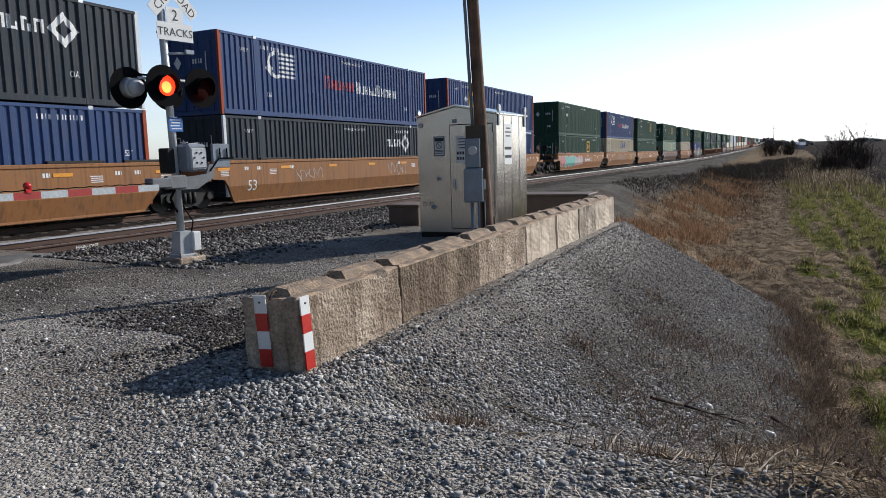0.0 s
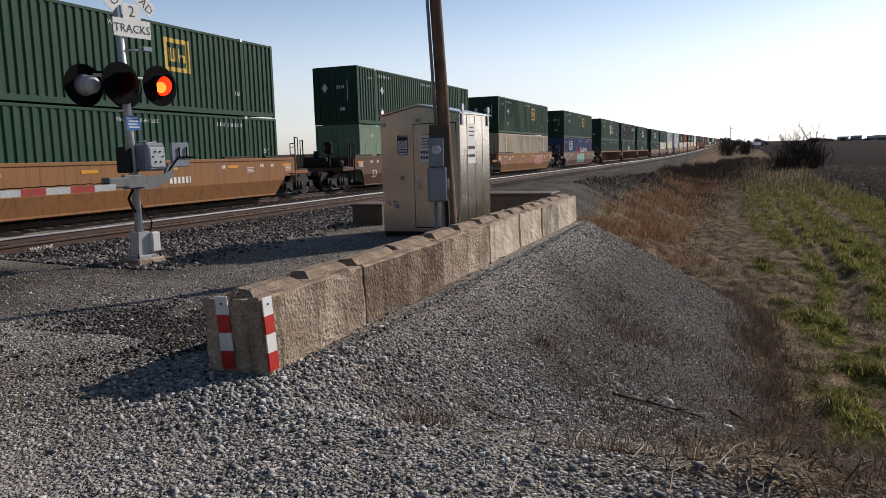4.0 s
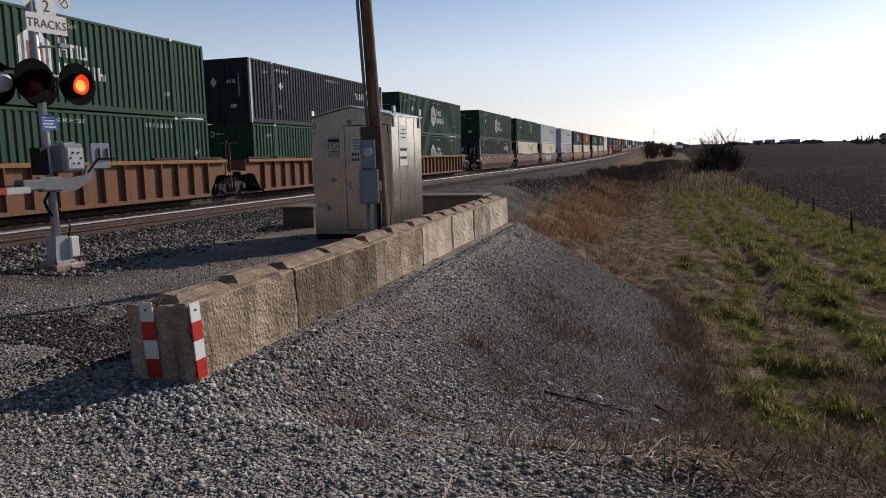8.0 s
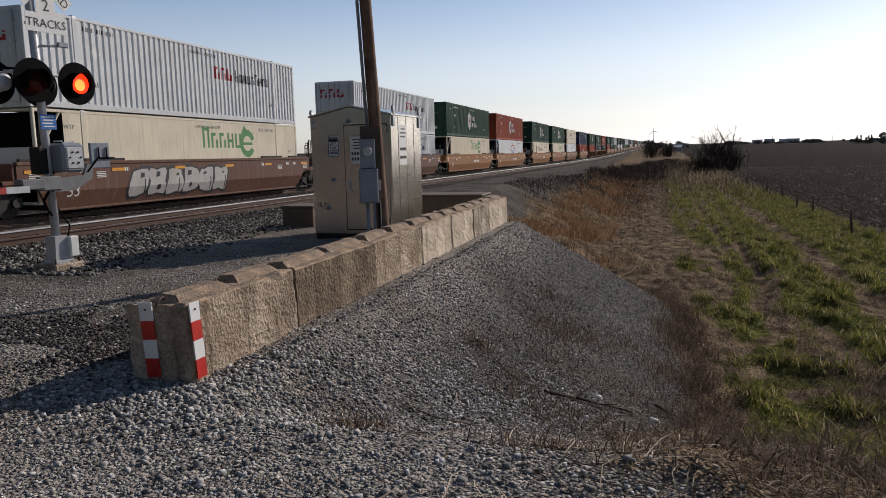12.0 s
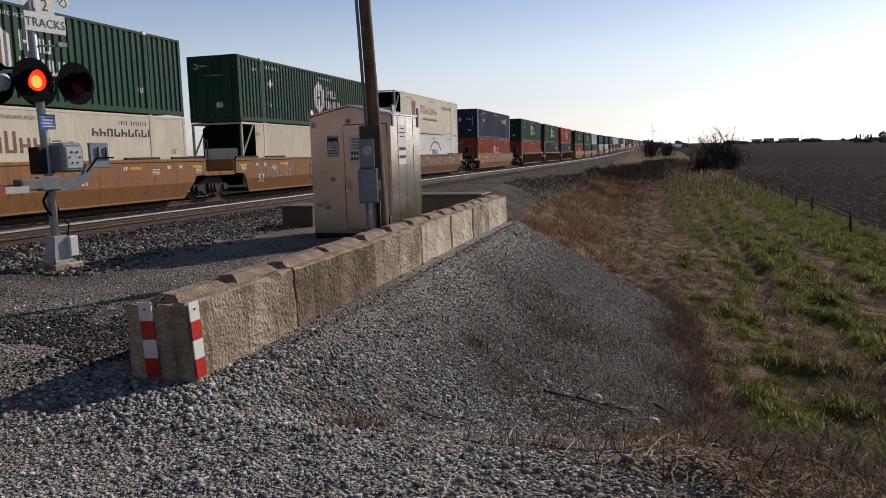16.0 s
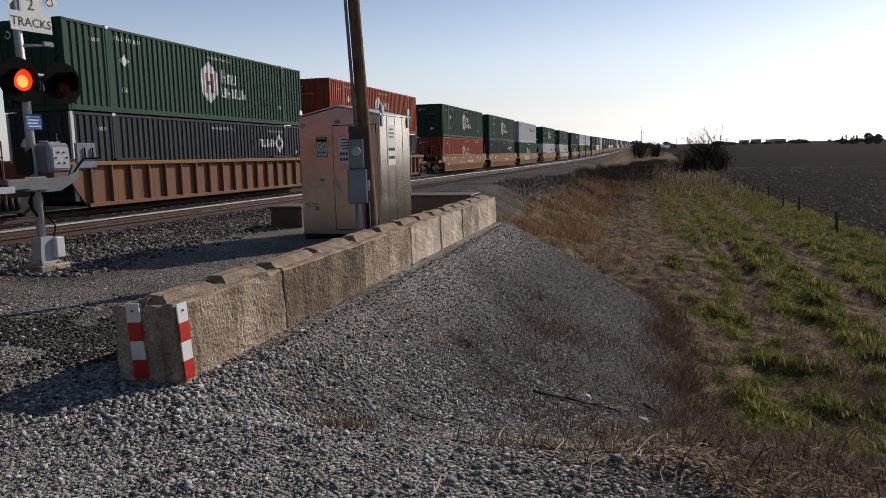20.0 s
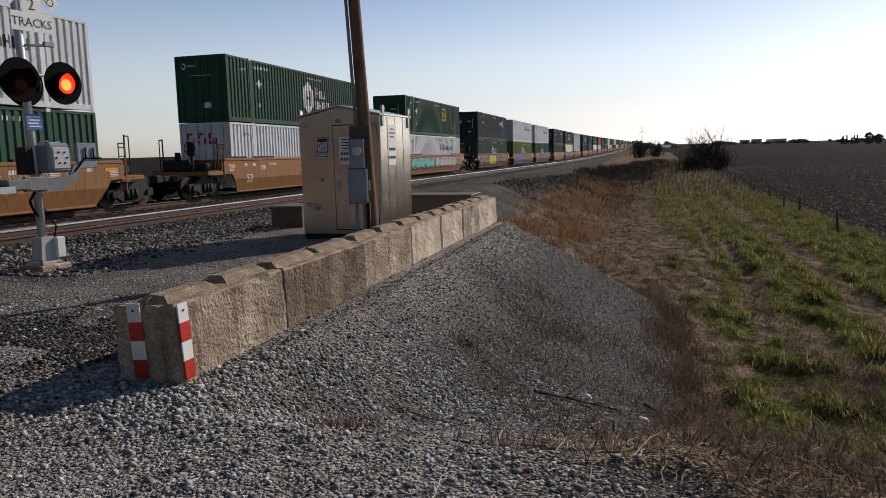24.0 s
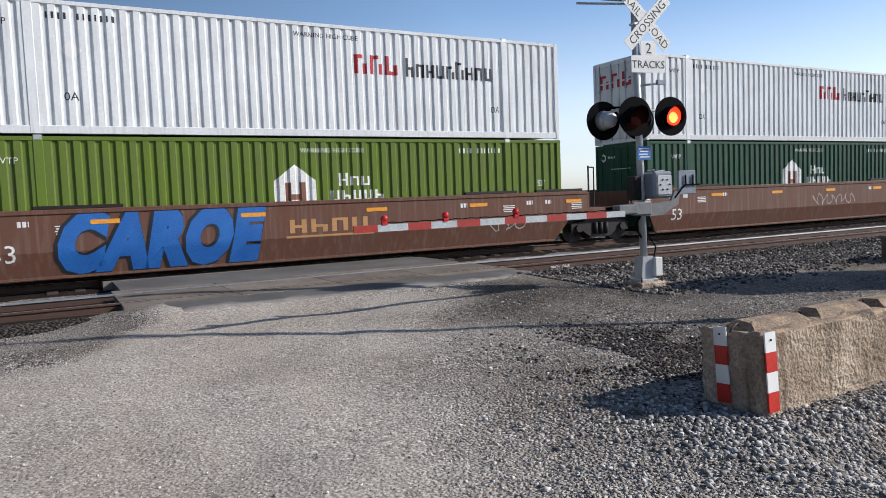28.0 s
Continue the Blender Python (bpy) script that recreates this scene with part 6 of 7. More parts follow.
    part("counterweight", cw, M["grey_box"], m, "grey counterweight plate")
    st = tube(BM(), (0.28, 0.5, 1.5), (0.28, 0.72, 1.72), 0.014, n=6)
    tube(st, (0.28, 0.72, 1.72), (0.28, 1.05, 1.72), 0.014, n=6)
    tube(st, (0.28, 0.74, 1.72), (0.28, 0.74, 1.9), 0.014, n=6)
    tube(st, (0.28, 0.9, 1.72), (0.28, 0.9, 1.9), 0.014, n=6)
    part("strut", st, M["black"], m, "thin black strut")
    hub = box(BM(), 0.2, 0.3, -0.42, -0.02, 1.22, 1.45, 0.02)
    box(hub, 0.14, 0.36, -0.75, -0.35, 1.25, 1.42, 0.02)
    part("arm_socket", hub, M["grey_arm"], m)
    # lights
    for y, ph in ((-0.29, 0), (0.47, 1)):
        build_flasher(m, 0.25, y, 2.95, True, ph)
    for y in (-0.62, 0.13):
        build_flasher(m, -0.25, y, 2.93, False, 0)
    part("cross_arm", tube(BM(), (0.02, -0.62, 3.08), (0.02, 0.47, 3.08), 0.024, n=8), M["mast"], m)
    part("cross_arm", tube(BM(), (-0.03, -0.62, 3.14), (-0.03, 0.13, 3.14), 0.018, n=8), M["black"], m)
    part("junction", box(BM(), -0.1, 0.1, -0.1, 0.1, 2.98, 3.18, 0.02), M["black"], m)
    # blue plate
    bp = part("number_plate", box(BM(), 0.068, 0.074, -0.13, 0.15, 2.20, 2.44, 0.002), M["sign_blue"], m, "blue emergency notice plate")
    for q in range(4):
        part("text_bar", box(BM(), 0.074, 0.0755, -0.10 + 0.02 * (q % 2), 0.12 - 0.02 * (q % 3), 2.39 - 0.05 * q, 2.41 - 0.05 * q), M["sign_white"], bp)
    # tracks plate, figure plate, crossbuck
    tp = part("tracks_plate", box(BM(), 0.075, 0.081, -0.22, 0.50, 3.74, 4.04, 0.002), M["sign_white"], m, "white plate with the word TRACKS")
    words_part("TRACKS", 0.19, M["sign_black"], tp, pose(0.0850, 0.14, 3.82, 90, 0, 90))
    npl = part("figure_plate", box(BM(), 0.075, 0.081, -0.02, 0.32, 4.04, 4.30, 0.002), M["sign_white"], m, "white plate with the figure 2")
    words_part("2", 0.26, M["sign_black"], npl, pose(0.0850, 0.15, 4.08, 90, 0, 90))
    for k, (tilt, x, words) in enumerate(((45, 0.088, "CROSSING"), (-45, 0.078, "RAIL    ROAD"))):
        at = pose(x, 0.13, 4.62) @ pose(0, 0, 0, tilt, 0, 0)
        b = part("crossbuck_blade", box(BM(), 0.0, 0.006, -0.61, 0.61, -0.115, 0.115, 0.002), M["sign_white"], m, "white crossbuck blade", at=at)
        words_part(words, 0.215 if k == 0 else 0.20, M["sign_black"], b, pose(0.0075, 0, -0.075, 90, 0, 90))
    part("band", box(BM(), -0.09, 0.073, -0.12, 0.07, 3.86, 3.90), M["galvanised"], m)
    part("band", box(BM(), -0.09, 0.076, -0.13, 0.06, 4.58, 4.62), M["galvanised"], m)
    part("side_clamp", tube(BM(), (0.05, 0.0, 3.52), (0.1, 0.42, 3.56), 0.02, n=8), M["mast"], m)
    part("side_clamp_end", box(BM(), 0.08, 0.14, 0.28, 0.46, 3.53, 3.61, 0.01), M["grey_box"], m)
    part("top_cap", tube(BM(), (-0.02, -0.06, 4.99), (-0.02, -0.06, 5.08), 0.075, 0.05, n=16), M["mast"], m)
    la = box(BM(), -0.1, 0.15, -0.75, -0.25, 5.0, 5.09, 0.02)
    tube(la, (0, -0.05, 4.95), (0.0, -1.25, 4.90), 0.02, n=8)
    part("bell_bracket", la, M["mast"], m, "silver side arm at the mast top")
    # gate arm across the road
    M["arm_white"] = material("dull_white_sheeting", (0.42, 0.45, 0.47), 0.55, scale=4, amount=0.4, grain=40, bump=0.01)
    g = tagged(empty("gate_arm", pose(-9.32, 8.75, 1.35, -0.4, 0, 0)), "lowered red and white striped crossing gate arm", "crossing gate")
    y, k = 0.0, 0
    edges = [0.0, -0.42, -0.86, -1.28, -1.68, -2.10, -2.50, -2.95, -3.36, -3.80, -4.18, -4.66, -5.02]
    for k, (a, b) in enumerate(zip(edges, edges[1:])):
        part("stripe", box(BM(), -0.014, 0.014, b, a, -0.05, 0.05), M["arm_red" if k % 2 else "arm_white"], g, "red reflective stripe" if k % 2 else "white reflective stripe")
    for q, y in enumerate((-4.55, -3.55, -2.28)):
        lm = BM()
        bmesh.ops.create_uvsphere(lm, u_segments=12, v_segments=8, radius=0.055, matrix=pose(0, y, 0.135))
        for f in lm.faces:
            f.smooth = True
        box(lm, -0.03, 0.03, y - 0.04, y + 0.04, 0.045, 0.1)
        part("arm_lamp", lm, M["red_plastic"], g, "red lamp on the gate arm")
    wr = BM()
    pts = [Vector((0, -4.55 + 0.13 * k, 0.066 + 0.012 * (k % 2))) for k in range(35)]
    for p, q in zip(pts, pts[1:]):
        tube(wr, p, q, 0.008, n=5)
    part("wire", wr, M["black"], g, "black lamp wire")


build_mast()


# ---- road crossing ----
def dust_over(m):
    """Pale limestone dust driven over the asphalt away from the rails, ragged at its edge."""
    nt = m.node_tree
    N, Lk = nt.nodes.new, nt.links.new
    bs = nt.nodes["Principled BSDF"]
    co = nt.nodes["Texture Coordinate"].outputs["Object"]
    s = N("ShaderNodeSeparateXYZ"); Lk(co, s.inputs[0])
    n = N("ShaderNodeTexNoise"); n.inputs["Scale"].default_value, n.inputs["Detail"].default_value = 1.6, 8; Lk(co, n.inputs["Vector"])
    a = N("ShaderNodeMath"); a.operation = "MULTIPLY_ADD"; a.inputs[1].default_value = 0.9; Lk(n.outputs["Fac"], a.inputs[0]); Lk(s.outputs[0], a.inputs[2])
    r = N("ShaderNodeMapRange"); r.inputs[1].default_value, r.inputs[2].default_value = -11.6, -11.2; Lk(a.outputs[0], r.inputs[0])
    v = N("ShaderNodeTexVoronoi"); v.inputs["Scale"].default_value = 48; Lk(co, v.inputs["Vector"])
    c = N("ShaderNodeSeparateColor"); Lk(v.outputs["Color"], c.inputs[0])
    d = N("ShaderNodeMapRange"); d.inputs[3].default_value, d.inputs[4].default_value = 0.8, 1.15; Lk(c.outputs[0], d.inputs[0])
    h = N("ShaderNodeHueSaturation"); h.inputs["Color"].default_value = (0.36, 0.33, 0.295, 1); Lk(d.outputs[0], h.inputs["Value"])
    x = N("ShaderNodeMix"); x.data_type = "RGBA"
    old = bs.inputs["Base Color"].links[0].from_socket
    Lk(r.outputs[0], x.inputs["Factor"]); Lk(old, x.inputs["A"]); Lk(h.outputs[0], x.inputs["B"]); Lk(x.outputs["Result"], bs.inputs["Base Color"])


def build_crossing():
    """Paved road over the tracks, its panels between and beside the rails."""
    M["asphalt"] = material("worn_asphalt", (0.10, 0.098, 0.097), 0.95, spec=0.1, tint=(0.16, 0.155, 0.15), scale=0.8, amount=0.8, grain=70, bump=0.3)
    M["panel"] = material("crossing_panel_concrete", (0.20, 0.175, 0.15), 0.9, spec=0.1, tint=(0.12, 0.10, 0.085), scale=1.5, amount=0.8, grain=60, bump=0.25, random_shift=0.15)
    dust_over(M["asphalt"])
    y0, y1 = ROAD_Y
    road = tagged(empty("road_crossing"), "worn grey asphalt and concrete panels across two tracks", "road crossing", kind="structure")

    def slab(name, xa, xb, ya, yb, lift, mat):
        bm = BM()
        n = 6
        prev = None
        for i in range(n + 1):
            y = ya + (yb - ya) * i / n
            z = rail_z(y) + lift
            row = [bm.verts.new((x, y, zz)) for x, zz in ((xa, z - 0.2), (xa, z), (xb, z), (xb, z - 0.2))]
            if prev:
                for k in range(3):
                    bm.faces.new((prev[k], prev[k + 1], row[k + 1], row[k]))
            else:
                bm.faces.new(row)
            prev = row
        bm.faces.new(prev)
        bmesh.ops.recalc_face_normals(bm, faces=bm.faces[:])
        return part(name, bm, mat, road)
    for centre in (TRACK_NEAR, TRACK_FAR):
        g = GAUGE / 2
        n = 4
        for k in range(n):
            a, b = y0 + (y1 - y0) * k / n + 0.01, y0 + (y1 - y0) * (k + 1) / n - 0.01
            slab("panel", centre - g + 0.08, centre + g - 0.08, a, b, -0.006, M["panel"])
            slab("panel", centre + g + 0.09, centre + g + 0.62, a, b, -0.006, M["panel"])
            slab("panel", centre - g - 0.62, centre - g - 0.09, a, b, -0.006, M["panel"])
    # asphalt aprons, tapering into the gravel
    ap = BM()
    xs = [TRACK_NEAR + GAUGE / 2 + 0.63 + 0.15 * i for i in range(9)]
    rows = []
    for i, x in enumerate(xs):
        w = 0.10 * i
        ya, yb = y0 + 0.1 + w * 0.6, y1 + 0.4 - w * 1.4
        rows.append([ap.verts.new((x + 0.12 * noise.noise((i * 2.0, k * 1.3, 4)) * (i > 0), ya + (yb - ya) * k / 14, (rail_z(ya + (yb - ya) * k / 14) - 0.008 if i == 0 else ground_z(x, ya + (yb - ya) * k / 14) + 0.022) - (0.08 if i == 8 or k in (0, 14) else 0.0))) for k in range(15)])
    for a, b in zip(rows, rows[1:]):
        for k in range(14):
            ap.faces.new((a[k], b[k], b[k + 1], a[k + 1])).smooth = True
    bmesh.ops.recalc_face_normals(ap, faces=ap.faces[:])
    part("apron", ap, M["asphalt"], road)
    slab("apron", TRACK_FAR + GAUGE / 2 + 0.63, TRACK_NEAR - GAUGE / 2 - 0.63, y0 + 0.2, y1 + 0.1, -0.012, M["asphalt"])
    slab("apron", TRACK_FAR - 5, TRACK_FAR - GAUGE / 2 - 0.63, y0, y1, -0.015, M["asphalt"])
    # words painted on the rail webs
    for x, y in ((TRACK_NEAR + GAUGE / 2 + 0.036, 10.15),):
        w = words_part("MAIN ONE", 0.115, M["letter_white"], road, pose(x + 0.074, y + 0.35, rail_z(y) - 0.165, 84, 0, 90), name="painted_words")


build_crossing()


# ---- vegetation, stones and distance ----
def island_material(name, stops, rough=0.95, thin=0.0):
    """Colour by piece, from a ramp."""
    m = bpy.data.materials.new(name)
    m.use_nodes = True
    nt = m.node_tree
    bs, N, Lk = nt.nodes["Principled BSDF"], nt.nodes.new, nt.links.new
    geo, r = N("ShaderNodeNewGeometry"), N("ShaderNodeValToRGB")
    e = r.color_ramp.elements
    e[0].position, e[0].color = stops[0][0], (*stops[0][1], 1)
    e[1].position, e[1].color = stops[-1][0], (*stops[-1][1], 1)
    for p, c in stops[1:-1]:
        k = e.new(p); k.color = (*c, 1)
    Lk(geo.outputs["Random Per Island"], r.inputs[0])
    n = N("ShaderNodeTexNoise"); n.inputs["Scale"].default_value = 35
    co = N("ShaderNodeTexCoord"); Lk(co.outputs["Object"], n.inputs["Vector"])
    h = N("ShaderNodeHueSaturation")
    mr = N("ShaderNodeMapRange"); mr.inputs[1].default_value, mr.inputs[2].default_value, mr.inputs[3].default_value, mr.inputs[4].default_value = 0.3, 0.7, 0.75, 1.25
    Lk(n.outputs["Fac"], mr.inputs[0]); Lk(mr.outputs[0], h.inputs["Value"]); Lk(r.outputs[0], h.inputs["Color"])
    Lk(h.outputs[0], bs.inputs["Base Color"])
    bs.inputs["Roughness"].default_value = rough
    bs.inputs["Specular IOR Level"].default_value = 0.25
    if thin:
        tr, mx = N("ShaderNodeBsdfTranslucent"), N("ShaderNodeMixShader")
        mx.inputs[0].default_value = thin
        Lk(h.outputs[0], tr.inputs["Color"])
        Lk(bs.outputs[0], mx.inputs[1]); Lk(tr.outputs[0], mx.inputs[2])
        Lk(mx.outputs[0], nt.nodes["Material Output"].inputs["Surface"])
    return m


M["stone"] = island_material("loose_limestone", [(0.0, (0.09, 0.086, 0.082)), (0.3, (0.22, 0.21, 0.20)), (0.75, (0.385, 0.37, 0.352)), (1.0, (0.57, 0.555, 0.535))])
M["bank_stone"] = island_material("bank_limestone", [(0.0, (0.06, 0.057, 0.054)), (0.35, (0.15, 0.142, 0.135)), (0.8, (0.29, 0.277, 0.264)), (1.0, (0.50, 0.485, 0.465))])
M["dirty_stone"] = island_material("dirty_gravel", [(0.0, (0.02, 0.017, 0.015)), (0.5, (0.06, 0.051, 0.045)), (0.85, (0.12, 0.105, 0.095)), (1.0, (0.26, 0.24, 0.22))])
M["pale_stone"] = island_material("road_limestone", [(0.0, (0.22, 0.20, 0.175)), (0.3, (0.40, 0.37, 0.33)), (0.75, (0.55, 0.51, 0.455)), (1.0, (0.72, 0.68, 0.62))])
M["dark_stone"] = island_material("loose_ballast", [(0.0, (0.04, 0.036, 0.034)), (0.5, (0.10, 0.092, 0.085)), (0.85, (0.19, 0.175, 0.16)), (1.0, (0.36, 0.34, 0.32))])
M["straw"] = island_material("dead_straw", [(0.0, (0.045, 0.035, 0.022)), (0.5, (0.13, 0.098, 0.062)), (0.85, (0.30, 0.24, 0.165)), (1.0, (0.56, 0.49, 0.37))], thin=0.45)
M["russet"] = island_material("russet_grass", [(0.0, (0.11, 0.055, 0.03)), (0.5, (0.26, 0.145, 0.08)), (1.0, (0.44, 0.30, 0.18))], thin=0.45)
M["twig"] = island_material("dark_brushwood", [(0.0, (0.025, 0.018, 0.015)), (0.6, (0.065, 0.045, 0.035)), (1.0, (0.13, 0.095, 0.07))])
M["blade"] = island_material("green_grass", [(0.0, (0.07, 0.07, 0.02)), (0.4, (0.18, 0.20, 0.038)), (0.66, (0.29, 0.285, 0.065)), (0.8, (0.34, 0.28, 0.13)), (1.0, (0.50, 0.42, 0.27))], thin=0.45)
M["dead_weed"] = island_material("dead_weed_stems", [(0.0, (0.05, 0.034, 0.026)), (0.6, (0.15, 0.10, 0.07)), (1.0, (0.33, 0.25, 0.18))], thin=0.3)
# grey-brown bare trees, lightened in the colour to stand for distance haze
M["far_tree"] = island_material("hazed_far_bark", [(0.0, (0.10, 0.095, 0.09)), (1.0, (0.19, 0.18, 0.165))])
M["far_pine"] = island_material("far_conifer", [(0.0, (0.02, 0.03, 0.022)), (1.0, (0.05, 0.06, 0.045))])
M["stubble"] = island_material("pale_stubble", [(0.0, (0.16, 0.12, 0.09)), (1.0, (0.6, 0.5, 0.38))])
M["far_wall"] = material("far_house_wall", (0.45, 0.44, 0.43), 0.8, scale=0.5, grain=5, bump=0)

ICO = None


def scatter_stones(name, spots, mat, label, seed):
    """Angular stones at (x, y, z, size), one mesh."""
    global ICO
    if ICO is None:
        b = BM()
        bmesh.ops.create_cube(b, size=1.45)
        top = [e for e in b.edges if all(v.co.z > 0 for v in e.verts) and abs(e.verts[0].co.x + e.verts[1].co.x) > 1]
        bmesh.ops.subdivide_edges(b, edges=top, cuts=1)
        bmesh.ops.triangulate(b, faces=b.faces[:])
        b.verts.ensure_lookup_table()
        ICO = (np.array([v.co[:] for v in b.verts]), np.array([[v.index for v in f.verts] for f in b.faces]))
        b.free()
    base, tris = ICO
    g = np.random.default_rng(seed)
    S = np.array(spots)
    n = len(S)
    shape = base[None] * (1 + g.uniform(-0.30, 0.25, (n, len(base), 3)))
    shape = shape * g.uniform(0.5, 1.3, (n, 1, 3)) * np.array([1.0, 0.9, 0.72]) * S[:, None, 3:4]
    a, t = g.uniform(0, 2 * np.pi, n), g.uniform(-0.6, 0.6, n)
    c, s = np.cos(a)[:, None], np.sin(a)[:, None]
    ct, st = np.cos(t)[:, None], np.sin(t)[:, None]
    y, z = shape[..., 1] * ct - shape[..., 2] * st, shape[..., 1] * st + shape[..., 2] * ct
    x = shape[..., 0]
    P = np.stack([x * c - y * s, x * s + y * c, z], -1) + S[:, None, :3]
    me = bpy.data.meshes.new(name)
    V = P.reshape(-1, 3)
    F = (tris[None] + (np.arange(n) * len(base))[:, None, None]).reshape(-1, 3)
    me.vertices.add(len(V)); me.vertices.foreach_set("co", V.ravel())
    me.loops.add(F.size); me.loops.foreach_set("vertex_index", F.ravel())
    me.polygons.add(len(F)); me.polygons.foreach_set("loop_start", np.arange(0, F.size, 3)); me.polygons.foreach_set("loop_total", np.full(len(F), 3))
    me.update(calc_edges=True)
    me.materials.append(mat)
    return tagged(new(name, me), label, "stones", kind="stuff")


def blades(name, spots, mat, label, seed, width=0.006, category="grass", rise=None):
    """Thin bent blades at (x, y, z, height, lean): two quads and a tip each."""
    g = np.random.default_rng(seed)
    S = np.array(spots)
    n = len(S)
    a = g.uniform(0, 2 * np.pi, n)
    lean = S[:, 4] * g.uniform(0.5, 1.4, n)
    d = np.stack([np.cos(a), np.sin(a), 0 * a], -1)
    w = np.stack([-np.sin(a + g.uniform(-1, 1, n)), np.cos(a), 0 * a], -1) * (width * g.uniform(0.6, 1.5, n))[:, None]
    h = S[:, 3] * g.uniform(0.6, 1.25, n)
    up = np.array([0, 0, 1.0])
    p0 = S[:, :3]
    p1 = p0 + up * (h * 0.55)[:, None] + d * (h * lean * 0.3)[:, None]
    p2 = p0 + up * (h * (1 - 0.35 * np.minimum(lean, 2) ** 1.0 * 0.5))[:, None] + d * (h * lean)[:, None]
    if rise is not None:
        bow = np.cross(d, up) * (h * g.uniform(-0.18, 0.18, n))[:, None]
        p1 = p0 + up * (h * rise * g.uniform(0.2, 1.0, n))[:, None] + d * (h * 0.5)[:, None] + bow
        p2 = p0 + up * (h * rise * g.uniform(-0.2, 0.6, n))[:, None] + d * h[:, None]
        w = np.stack([-d[:, 1], d[:, 0], 0 * a], -1) * (width * g.uniform(0.6, 1.5, n))[:, None] + up * width * 0.4
    V = np.stack([p0 - w, p0 + w, p1 - w * 0.8, p1 + w * 0.8, p2], 1).reshape(-1, 3)
    k = (np.arange(n) * 5)[:, None]
    me = bpy.data.meshes.new(name)
    F = np.concatenate([k + [0, 1, 3], k + [0, 3, 2], k + [2, 3, 4]], 0)
    me.vertices.add(len(V)); me.vertices.foreach_set("co", V.ravel())
    me.loops.add(F.size); me.loops.foreach_set("vertex_index", F.ravel())
    me.polygons.add(len(F)); me.polygons.foreach_set("loop_start", np.arange(0, F.size, 3)); me.polygons.foreach_set("loop_total", np.full(len(F), 3))
    me.update(calc_edges=True)
    me.materials.append(mat)
    return tagged(new(name, me), label, category, kind="stuff")


def surface_z(x, y):
    return ground_z(x, y) + relief(x, y, zones(x, y))


def clear_of_things(x, y):
    if WALL_X - 0.65 < x < WALL_X + 0.02 and 4.7 < y < 17.3:
        return False
    if -7.0 < x < -5.1 and 13.5 < y < 15.6:
        return False
    return True


def build_stones():
    r = random.Random(21)
    small, dark, heap, pale = [], [], [], []
    while len(small) + len(pale) < 56000:
        x, y = r.uniform(-12.0, 2.0), r.uniform(-2.0, 13.0)
        dist = math.hypot(x, y)
        if not clear_of_things(x, y) or dist < 2.3 or r.random() > (3.6 / dist) ** 1.6:
            continue
        if x < -10.6 and 0.5 < y < 9.3:
            continue
        g = zones(x, y)[0]
        if r.random() > g:
            continue
        road = smooth01((4.1 - y + 0.5 * (-4.5 - x)) / 2.5)
        s = (r.choice((0.005, 0.006, 0.008, 0.010, 0.013)) if r.random() < 0.93 else r.uniform(0.016, 0.026)) * r.uniform(0.8, 1.2) * (1 - 0.5 * road)
        if road > 0.3 and r.random() < 0.45 * road:
            continue
        (pale if r.random() < road else small).append((x, y, surface_z(x, y) + s * 0.2, s))
    while len(dark) < 9000:
        x, y = r.uniform(-13.2, -8.2), 8.8 + 20 * r.random() ** 1.4
        if abs(x + 9.6) < 0.35 and abs(y - 9.45) < 0.35:
            continue
        if r.random() > smooth01((-8.0 - x) / 2.5) + 0.08:
            continue
        zb = max(rail_z(y) - 0.15 - max(0.0, x + 12.6) * 0.30, surface_z(x, y))
        s = r.uniform(0.025, 0.05)
        dark.append((x, y, zb + s * 0.3, s))
    for k in range(1100):
        x, y = -3.5 + r.gauss(0, 0.6), 4.25 + r.gauss(0, 0.28)
        if clear_of_things(x, y):
            s = r.uniform(0.011, 0.027)
            heap.append((x, y, surface_z(x, y) + s * 0.4, s))
    while len(small) + len(pale) < 88000:
        x, y = r.uniform(-3.4, 1.4), r.uniform(5.0, 20.5)
        if zones(x, y)[0] > r.random():
            s = r.uniform(0.008, 0.018) * (1.5 if r.random() < 0.1 else 1)
            small.append((x, y, surface_z(x, y) + s * 0.2, s))
    # stones on the bank take the darker ramp
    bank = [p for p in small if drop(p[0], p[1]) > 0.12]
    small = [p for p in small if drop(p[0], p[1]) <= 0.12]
    scatter_stones("bank_gravel", bank, M["bank_stone"], "darker grey crushed stone lying on the bank", 7)
    scatter_stones("loose_gravel", small, M["stone"], "loose pale limestone gravel over the ground", 1)
    scatter_stones("road_gravel", pale, M["pale_stone"], "fine pale gravel of the road", 4)
    scatter_stones("loose_ballast", dark, M["dark_stone"], "dark ballast stones beside the near track", 2)
    for k in range(4200):
        y = 4.6 + 4.6 * r.random()
        x = -3.0 + 0.55 * (y - 5.0) + r.gauss(0, 0.42)
        if clear_of_things(x, y) and noise.noise((x * 1.4, y * 1.4, 91)) > -0.2:
            s = r.uniform(0.012, 0.022) if r.random() < 0.9 else r.uniform(0.022, 0.034)
            heap.append((x, y, surface_z(x, y) + s * 0.3, s))
    scatter_stones("coarse_gravel", heap, M["stone"], "coarse grey stones heaped by the block and along the foot of the bank", 3)
    mucky = []
    while len(mucky) < 5200:
        x, y = -5.5 + r.gauss(0, 0.75), 5.7 + r.gauss(0, 0.55)
